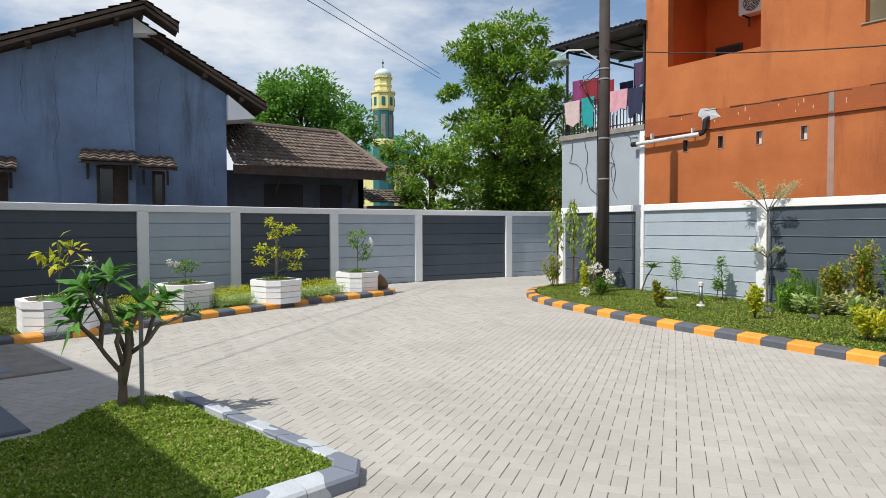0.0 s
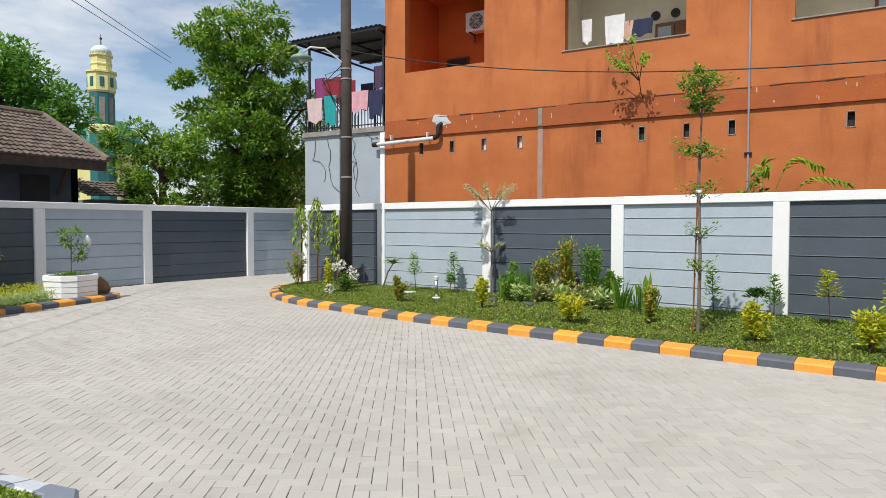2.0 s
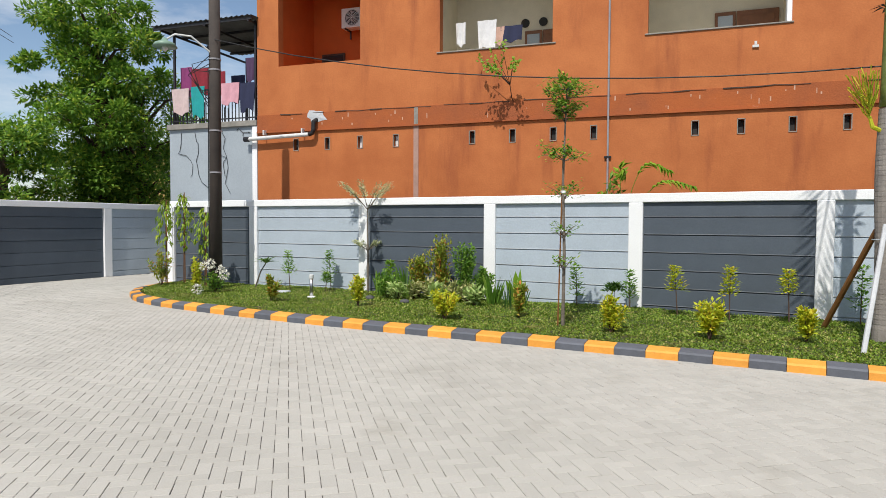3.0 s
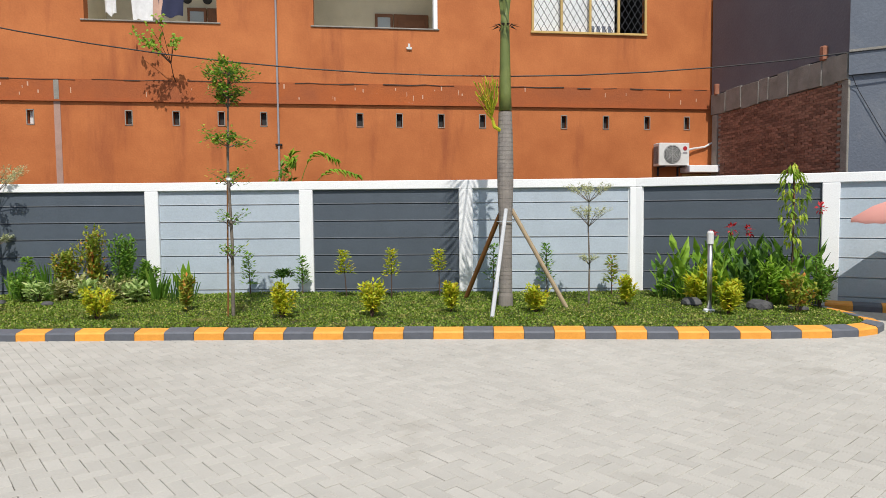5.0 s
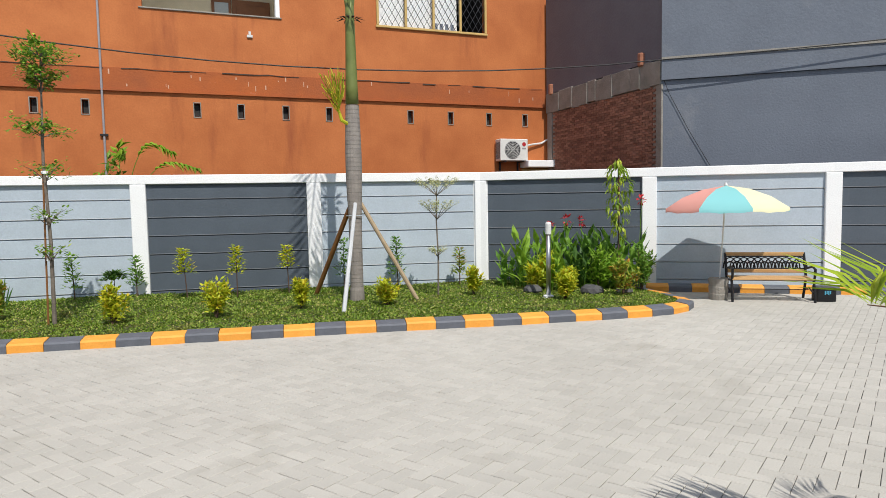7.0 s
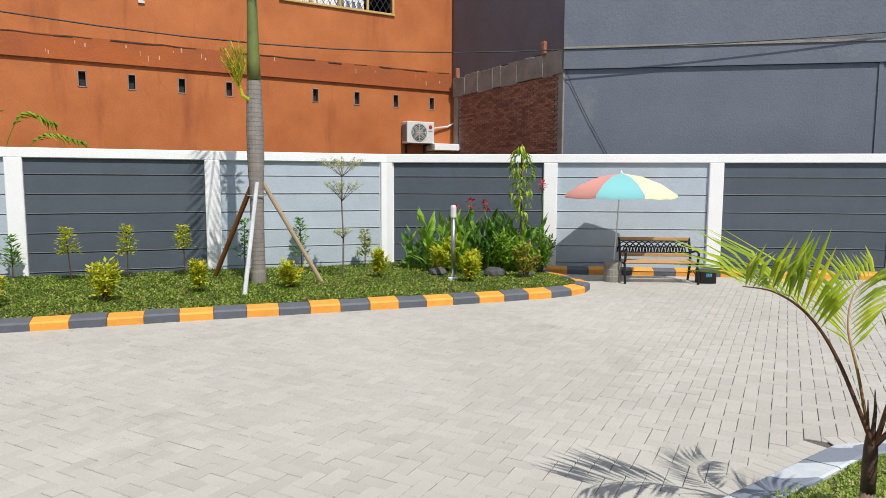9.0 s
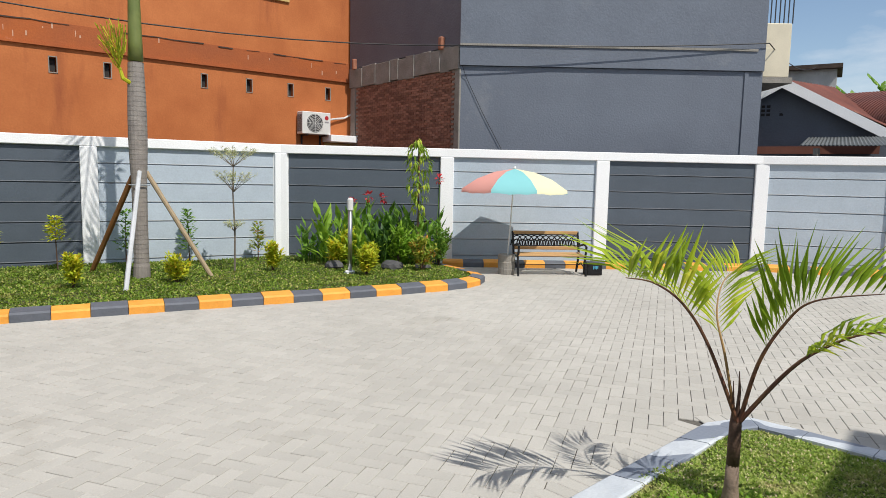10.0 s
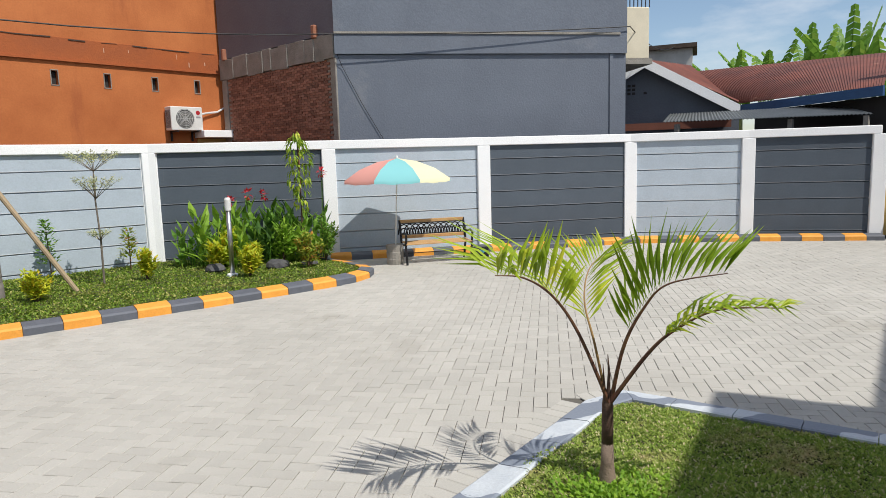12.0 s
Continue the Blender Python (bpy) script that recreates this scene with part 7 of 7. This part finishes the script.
# ---- planters with their plants ----
def planter(x, y, rot, w, label):
    t = thing("planter_box", label, "planter", pose(x, y, 0.1, 0, 0, rot), "white planters")

    def octo(rad, cut):
        return [(rad, -cut), (rad, cut), (cut, rad), (-cut, rad), (-rad, cut), (-rad, -cut), (-cut, -rad), (cut, -rad)]
    for k in range(4):
        rr = w * (0.485 if k < 3 else 0.5)
        part("band", Mesh().prism(octo(rr, rr * 0.55), k * 0.128, k * 0.128 + 0.116), M_WHITE, t)
    part("core", Mesh().prism(octo(w * 0.455, w * 0.25), 0.0, 0.46), M_PALEGREY, t)
    part("soil", Mesh().prism(octo(w * 0.40, w * 0.22), 0.44, 0.503), M_EARTH, t)
    f = Mesh()
    clump(f, (0, 0, 0.5), (w * 0.36, w * 0.36, 0.04), 240, 0.06, 0.03, random.Random(int(x * 10)), up=0.8, shell=0.1)
    tagged(part("ground_cover", f, M_LEAF, t), kind="stuff")
    return t


PL = [(-12.62, -0.50, 12, 1.15), (-14.55, 1.65, 20, 1.0), (-14.65, 3.55, 24, 0.98), (-16.05, 5.98, 20, 0.98)]
for x, y, rt, w in PL:
    planter(x, y, rt, w, "white octagonal planter box of stacked bands")


def potted_tree(x, y, z, h, spots, leaf, label, seed, ln=0.09, w=0.045, r0=0.02, per=40):
    r = random.Random(seed)
    t = thing("potted_tree", label, "tree", pose(x, y, z))
    part("trunk", Mesh().tube([(0, 0, -0.1), (0.01, 0.01, h * 0.5), (0, 0.02, h * 0.92)], [r0, r0 * 0.8, r0 * 0.4], 8), M_BARK, t)
    lf, tw = Mesh(), Mesh()
    for cx, cy, cz, cr in spots:
        tw.tube([(0, 0, max(0.05, cz - 0.15)), (cx * 0.5, cy * 0.5, cz - 0.03), (cx, cy, cz)], [0.01, 0.007, 0.003], 5)
        clump(lf, (cx, cy, cz), (cr, cr, cr * 0.6), per, ln, w, r, shell=0.2)
    part("branch", tw, M_BARK, t)
    part("foliage", lf, leaf, t)
    return t


potted_tree(-12.62, -0.5, 0.6, 0.9, [(0, -0.2, 0.75, 0.12), (0.05, 0.2, 0.8, 0.14), (0, 0, 0.92, 0.12), (0.1, -0.1, 0.55, 0.1), (0, 0.12, 0.5, 0.08)], M_LEAFYELLOW, "small potted tree with broad yellowing leaves", 701, 0.2, 0.085, 0.014, 9)
potted_tree(-14.55, 1.65, 0.6, 0.42, [(0, -0.12, 0.3, 0.13), (0, 0.14, 0.34, 0.15), (0.05, 0, 0.42, 0.1)], M_LEAF, "low rose bush in a planter", 702, 0.07, 0.035, 0.01, 60)
potted_tree(-14.65, 3.55, 0.6, 1.25, [(0, -0.35, 0.42, 0.16), (0, -0.3, 0.68, 0.15), (0, -0.05, 0.62, 0.2), (0, 0.25, 0.5, 0.17), (0.05, 0.5, 0.55, 0.16), (0, 0.4, 0.28, 0.17), (0, -0.05, 0.95, 0.16), (0, 0.1, 1.1, 0.2), (0, 0.35, 1.1, 0.15), (0, -0.12, 1.25, 0.13)],
            M_LEAFYELLOW, "potted tree with yellow-green tiers in a planter", 703, 0.085, 0.05, 0.04, 55)
potted_tree(-16.05, 5.98, 0.6, 0.95, [(0, -0.12, 0.9, 0.15), (0, 0.12, 0.95, 0.13), (0, 0.22, 0.6, 0.17), (0, -0.1, 0.72, 0.1), (0, 0.2, 0.4, 0.13)], M_LEAF, "small mango tree in a planter", 704, 0.13, 0.04, 0.016, 50)
rose = Mesh()
clump(rose, (-14.5, 1.5, 1.0), 0.05, 30, 0.06, 0.04, random.Random(3))
clump(rose, (-14.45, 1.35, 1.04), 0.04, 24, 0.06, 0.04, random.Random(4))
tagged(part("rose_bloom", rose, M_FLOWER), "cream rose blooms on the potted bush", "flower")
bag = Mesh().lathe([(0.02, 0.0), (0.09, 0.06), (0.085, 0.16), (0.03, 0.24), (0.012, 0.27)], 10, (-16.0, 6.32, 1.22))
tagged(part("plastic_bag", bag, M_PVC, smooth=True), "white plastic bag tied round a fruit", "bag")
sack = thing("burlap_sack", "brown burlap sack slumped beside the planter", "sack", pose(-16.3, 6.72, 0.1))
part("body", Mesh().lathe([(0.2, -0.02), (0.22, 0.1), (0.16, 0.25), (0.05, 0.36), (0.01, 0.4)], 9), mat("burlap", (0.22, 0.14, 0.07), rough=0.95, scale=9, fine=120, bump=0.5), sack)


def hedge(name, a, b, wid, h, leaf, label, seed, z=0.1, n=1500, ln=0.05):
    r = random.Random(seed)
    a, b = Vector((*a, 0)), Vector((*b, 0))
    lf = Mesh()
    sd = (b - a).normalized().cross(Vector((0, 0, 1)))
    for _ in range(n):
        p = a.lerp(b, r.random()) + sd * r.uniform(-wid, wid) / 2 + Vector((0, 0, z + h * r.uniform(0.1, 1.0) * (0.85 + 0.15 * math.sin(9 * r.random()))))
        lf.leaf(p, rnd_dir(r) + Vector((0, 0, 0.6)), Vector((0, 0, 1)) + rnd_dir(r) * 0.4, ln * r.uniform(0.7, 1.3), ln * 0.5, 0.15)
    return tagged(part(name, lf, leaf), label, "hedge", "strip hedges")


for i, (a, b) in enumerate((((-13.1, 0.35), (-13.95, 1.25)), ((-14.15, 2.2), (-14.45, 2.95)), ((-15.0, 4.15), (-15.65, 5.4)))):
    hedge("hedge", a, b, 0.42, 0.26, M_CREAMGREEN, "low pale green hedge along the planter strip", 720 + i)
    a2, b2 = (a[0] - 0.75, a[1] + 0.15), (b[0] - 0.75, b[1] + 0.15)
    hedge("hedge", a2, b2, 0.35, 0.36, M_LEAFYELLOW, "low clipped yellow-green hedge behind a block edging", 730 + i)
    u = Vector(b2) - Vector(a2)
    eg = thing("block_edging", "low grey block edging between the hedges", "edging", frame_of((a2[0] + 0.34, a2[1] - 0.1), tuple(u.normalized())))
    part("block", Mesh().box(0, -0.05, 0.05, u.length, 0.05, 0.24, bevel=0.01), M_CEMENT, eg)

# ---- street pole with lamp ----
sp = thing("utility_pole", "dark timber utility pole with a green-shaded lamp", "pole", pose(-12.67, 11.2, 0))
part("pole", Mesh().tube([(0, 0, -0.1), (0.03, -0.01, 4.5), (0.05, -0.02, 7.9)], [0.15, 0.138, 0.125], 14), M_POLE, sp, smooth=True)
for z in (5.6, 5.35, 3.9, 2.9):
    part("steel_band", Mesh().tube([(0.035, -0.01, z), (0.035, -0.01, z + 0.035)], 0.146, 14), M_GREYPVC, sp)
part("lamp_arm", Mesh().tube([(0.03, -0.1, 5.75), (-0.2, -0.5, 6.08), (-0.45, -0.75, 6.1), (-0.62, -0.85, 5.98)], 0.022, 8), M_PVC, sp)
part("lamp_shade", Mesh().lathe([(0.28, -0.12), (0.22, -0.03), (0.08, 0.03), (0.05, 0.09)], 18, (-0.65, -0.87, 5.92)), mat("green_enamel", (0.22, 0.33, 0.25), rough=0.4, bump=0.03), sp, "green enamelled shade", smooth=True)
part("bulb", Mesh().lathe([(0.02, -0.22), (0.07, -0.16), (0.05, -0.09)], 10, (-0.65, -0.87, 5.92)), M_PVC, sp)
lw = Mesh()
pr = random.Random(6)
for k in range(5):
    lw.tube([(0.03, -0.15, 5.7 - 0.1 * k), (-0.35 - pr.uniform(0, 0.25), -0.3, 5.5 - pr.uniform(0, 0.3)), (-0.25, -0.2, 5.0 - pr.uniform(0, 0.2)), (0.0, -0.15, 4.8 - 0.1 * k)], 0.01, 5, cap=False)
part("cable_loop", lw, M_CABLE, sp, "tangled loops of cable")
part("cable_down", Mesh().tube([(-0.14, -0.06, 5.4), (-0.16, -0.06, 2.0), (-0.17, -0.05, 0.1)], 0.012, 5), M_CABLE, sp)
part("ceramic_box", Mesh().box(-0.2, -0.17, 1.95, -0.1, -0.1, 2.1, bevel=0.01), M_PVC, sp)
# ---- bollard lamps ----
def bollard(x, y, h, label):
    t = thing("bollard_lamp", label, "lamp", pose(x, y, 0.09), "garden lamps")
    part("base", Mesh().lathe([(0.085, 0), (0.085, 0.05), (0.05, 0.06)], 14).box(-0.08, -0.08, -0.03, 0.08, 0.08, 0.02, bevel=0.006), M_WHITE, t)
    part("post", Mesh().lathe([(0.038, 0.05), (0.038, h * 0.84)], 14), M_STAINLESS, t, smooth=True)
    part("diffuser", Mesh().lathe([(0.05, h * 0.84), (0.05, h * 0.975), (0.035, h)], 14), M_PVC, t, "frosted white diffuser")
    return t


bollard(3.9, 10.1, 1.27, "tall stainless steel bollard lamp in the bed")
bollard(-9.38, 10.82, 0.52, "short stainless steel bollard lamp in the bed")
pv = part("stepping_slab", Mesh().box(-0.22, -0.18, 0, 0.22, 0.18, 0.05, bevel=0.015), M_PALEGREY)
pv.matrix_world = pose(-10.75, 11.3, 0.09, 0, 0, 15)
tagged(pv, "pale concrete slab lying in the turf", "slab")

# ---- bench, umbrella, drum and box by the wall ----
BM = pose(7.48, 9.36, 0.0, 0, 0, -23) @ Matrix.Diagonal((1.0, 1.0, 0.89, 1.0))
bn = thing("garden_bench", "garden bench with timber slats and black cast-iron ends", "bench", BM)
W2 = 0.62
for sx in (-1, 1):
    x = sx * W2
    part("iron_end", Mesh().tube([(x, -0.30, 0.0), (x, -0.27, 0.2), (x, -0.22, 0.38), (x, -0.26, 0.46), (x, -0.28, 0.60), (x, -0.15, 0.64), (x, 0.12, 0.58)], 0.021, 8)
         .tube([(x, 0.26, 0.0), (x, 0.2, 0.2), (x, 0.14, 0.4), (x, 0.2, 0.62), (x, 0.28, 0.86)], 0.022, 8).tube([(x, -0.24, 0.39), (x, 0.16, 0.38)], 0.02, 8).tube([(x, -0.26, 0.14), (x, 0.0, 0.24), (x, 0.22, 0.14)], 0.013, 6), M_IRON, bn)
for k in range(5):
    part("seat_slat", Mesh().box(-W2, -0.27 + k * 0.085, 0.40 + 0.004 * k, W2, -0.205 + k * 0.085, 0.425 + 0.004 * k, bevel=0.006), M_BENCHWOOD, bn)
for z in (0.485, 0.80):
    part("back_slat", Mesh().box(-W2, 0.165 + (z - 0.4) * 0.22, z, W2, 0.19 + (z - 0.4) * 0.22, z + 0.07, bevel=0.006), M_BENCHWOOD, bn)
gr_ = Mesh()
for k in range(11):
    cx = -0.55 + k * 0.11
    for rr in (0.07, 0.11):
        gr_.tube([(cx + rr * math.cos(a), 0.225, 0.565 + rr * 1.9 * math.sin(a)) for a in np.linspace(0, math.pi, 9)], 0.012, 5, cap=False)
gr_.box(-W2, 0.215, 0.555, W2, 0.235, 0.575).box(-W2, 0.23, 0.78, W2, 0.25, 0.80)
part("iron_back", gr_, M_IRON, bn, "black fan-patterned iron back panel")
part("tie_rod", Mesh().tube([(-W2, 0.0, 0.2), (W2, 0.0, 0.2)], 0.008, 6), M_IRON, bn)
UM = pose(6.84, 9.68, -0.21, 0, 0, 0)
um = thing("parasol", "garden parasol with red, teal and yellow panels", "parasol", UM)
part("pole", Mesh().tube([(-0.07, -0.01, 0.3), (0.0, 0.0, 1.2), (0.06, 0.01, 2.1)], 0.013, 10), M_ACWHITE, um)
M_U = [leaf_mat("coral_canvas", (0.84, 0.40, 0.35), (0.86, 0.42, 0.37), None, 0.3, 0.8), leaf_mat("teal_canvas", (0.27, 0.66, 0.69), (0.29, 0.68, 0.71), None, 0.3, 0.8), leaf_mat("pale_yellow_canvas", (0.88, 0.86, 0.58), (0.90, 0.87, 0.60), None, 0.3, 0.8)]
for k in range(8):
    mb = Mesh()
    a0, a1 = k * math.pi / 4 - 0.225, (k + 1) * math.pi / 4 - 0.225
    rings_ = [(0.02, 2.12), (0.38, 2.06), (0.72, 1.93), (1.0, 1.75), (1.005, 1.69)]
    S = 5
    for rr, zz in rings_:
        for i in range(S + 1):
            a = a0 + (a1 - a0) * i / S
            bow = 1 - 0.06 * math.sin(math.pi * i / S)
            sagz = -0.02 * math.sin(math.pi * i / S) * rr
            mb.v.append((0.06 + rr * bow * math.cos(a), 0.01 + rr * bow * math.sin(a), zz + sagz + (0.012 * (i % 2) if zz == 1.69 else 0)))
    for j in range(len(rings_) - 1):
        for i in range(S):
            q = j * (S + 1) + i
            mb.f.append((q, q + 1, q + S + 2, q + S + 1))
    part("canopy_panel", mb, M_U[(2, 0, 1, 0, 0, 1, 2, 1)[k]], um, smooth=True)
    part("rib", Mesh().tube([(0.06, 0.01, 2.1), (0.06 + 0.7 * math.cos(a0), 0.01 + 0.7 * math.sin(a0), 1.92), (0.06 + 0.99 * math.cos(a0), 0.01 + 0.99 * math.sin(a0), 1.73)], 0.005, 4), M_STEEL2, um)
part("finial", Mesh().lathe([(0.02, 2.1), (0.03, 2.13), (0.012, 2.17)], 8, (0.06, 0.01, 0)), M_PVC, um)
dm = thing("concrete_drum", "grey concrete-filled drum holding the parasol pole", "drum", pose(6.76, 9.66, 0))
part("drum", Mesh().lathe([(0.15, 0), (0.155, 0.1), (0.15, 0.11), (0.158, 0.22), (0.152, 0.23), (0.162, 0.34), (0.155, 0.36), (0.13, 0.355)], 18), M_CEMENT, dm)
bx = thing("loudspeaker", "black box loudspeaker with a blue printed mark beside the bench", "loudspeaker", BM @ Matrix.Diagonal((0.85, 0.85, 0.72, 1)) @ pose(0.98, -0.05, 0))
part("cabinet", Mesh().box(-0.17, -0.15, 0.0, 0.17, 0.15, 0.36, bevel=0.015), M_BLACK, bx)
part("grille", Mesh().box(-0.15, -0.158, 0.03, 0.15, -0.149, 0.33), M_IRON, bx)
for k in range(4):
    part("print_bar", Mesh().box(-0.04 + 0.03 * k, -0.163, 0.18 + 0.02 * (k % 2), -0.02 + 0.03 * k, -0.157, 0.28), M_TEALPRINT, bx)

# ---- paving: concrete blocks in herringbone ----
road = thing("road", "light grey concrete block paving laid in herringbone", "road", kind="structure")
PA = radians(-48)
ca, sa = math.cos(PA), math.sin(PA)
BW = 0.1045
ROAD = [(-19.1, -3.0), (-8.0, -2.6), (6.0, -1.5), (16.5, 3.2), (15.2, 5.0), (13.7, 7.0), (12.0, 8.7), (9.2, 10.1), (6.3, 11.5), (-15.5, 12.9), (-15.6, 19.0), (-19.3, 19.0), (-19.1, 10.0), (-17.0, 1.0)]
BORDER, CUT = 0.235, 0.13
EN = Vector((-ER.y, ER.x))
band_r = [tuple(RC + EN * CUT - ER * CUT), tuple(RC - E2 * 3.6 - ER * CUT), tuple(RF - E2 * 3.6 + E1 * CUT), tuple(RF + E1 * CUT + E2 * 0.05), tuple(RE + EN * CUT + ER * 0.05)]
gap_polys = [bed_in, isl_in, lawn_l, band_r]


def paver(mb, cx, cy, along_x, dz):
    hx, hy = (BW - 0.0017, BW / 2 - 0.0017) if along_x else (BW / 2 - 0.0017, BW - 0.0017)
    e = 0.0032
    k = len(mb.v)
    for o, z in ((0, -0.010 + dz), (0, -0.0035 + dz), (e, dz)):
        for sx, sy in ((-1, -1), (1, -1), (1, 1), (-1, 1)):
            x, y = sx * (hx - o) + cx, sy * (hy - o) + cy
            mb.v.append((x * ca - y * sa, x * sa + y * ca, z))
    for r in (0, 4):
        for j in range(4):
            mb.f.append((k + r + j, k + r + (j + 1) % 4, k + r + 4 + (j + 1) % 4, k + r + 4 + j))
    mb.f.append((k + 8, k + 9, k + 10, k + 11))


cells = []
for iy in range(-260, 260):
    for ix in range(-260, 260):
        k = (ix - iy) % 4
        if k == 0:
            cells.append((ix + 1.0, iy + 0.5, True))
        elif k == 3:
            cells.append((ix + 0.5, iy + 1.0, False))
loc = np.array([(c[0] * BW, c[1] * BW) for c in cells])
wx, wy = loc[:, 0] * ca - loc[:, 1] * sa, loc[:, 0] * sa + loc[:, 1] * ca
keep = inside(ROAD, wx, wy)
for poly in gap_polys:
    keep &= ~inside(poly, wx, wy)
near = keep & (wx > -0.9) & (wx < 1.9) & (wy > 2.3) & (wy < 4.0)
rest = Mesh()
rng = random.Random(9)
H_PAVER, V_PAVER = Mesh(), Mesh()
paver(H_PAVER, 0, 0, True, 0)
paver(V_PAVER, 0, 0, False, 0)
H_PAVER, V_PAVER = H_PAVER.data("paver", M_PAVER_P), V_PAVER.data("paver", M_PAVER_P)
for i in np.nonzero(keep)[0]:
    dz = rng.uniform(-0.002, 0.002)
    if near[i]:
        part("paver", H_PAVER if cells[i][2] else V_PAVER, None, road, m=pose(wx[i] + rng.uniform(-0.0012, 0.0012), wy[i] + rng.uniform(-0.0012, 0.0012), dz))
    else:
        paver(rest, loc[i, 0] + rng.uniform(-0.0012, 0.0012), loc[i, 1] + rng.uniform(-0.0012, 0.0012), cells[i][2], dz)
course = Mesh().box(0.002, 0.004, -0.012, 0.1035, 0.206, 0.0, bevel=0.004).data("border_paver", M_PAVER_P)
for a, u, ln in ((RC - ER * BORDER, ER, 2.34 + BORDER), (RC - E2 * 3.0, E2, 3.0), (RE, (RF - RE).normalized(), 0.33), (RF, -E2, 3.0)):
    m0 = frame_of(tuple(a), tuple(u))
    for i in range(int(ln / 0.1055)):
        part("border_paver", course, None, road, m=m0 @ pose(i * 0.1055, 0.012, 0.005 + rng.uniform(-0.0012, 0.0012)))
tagged(part("paver_field", rest, M_PAVER, road), "field of concrete paving blocks", kind="stuff")
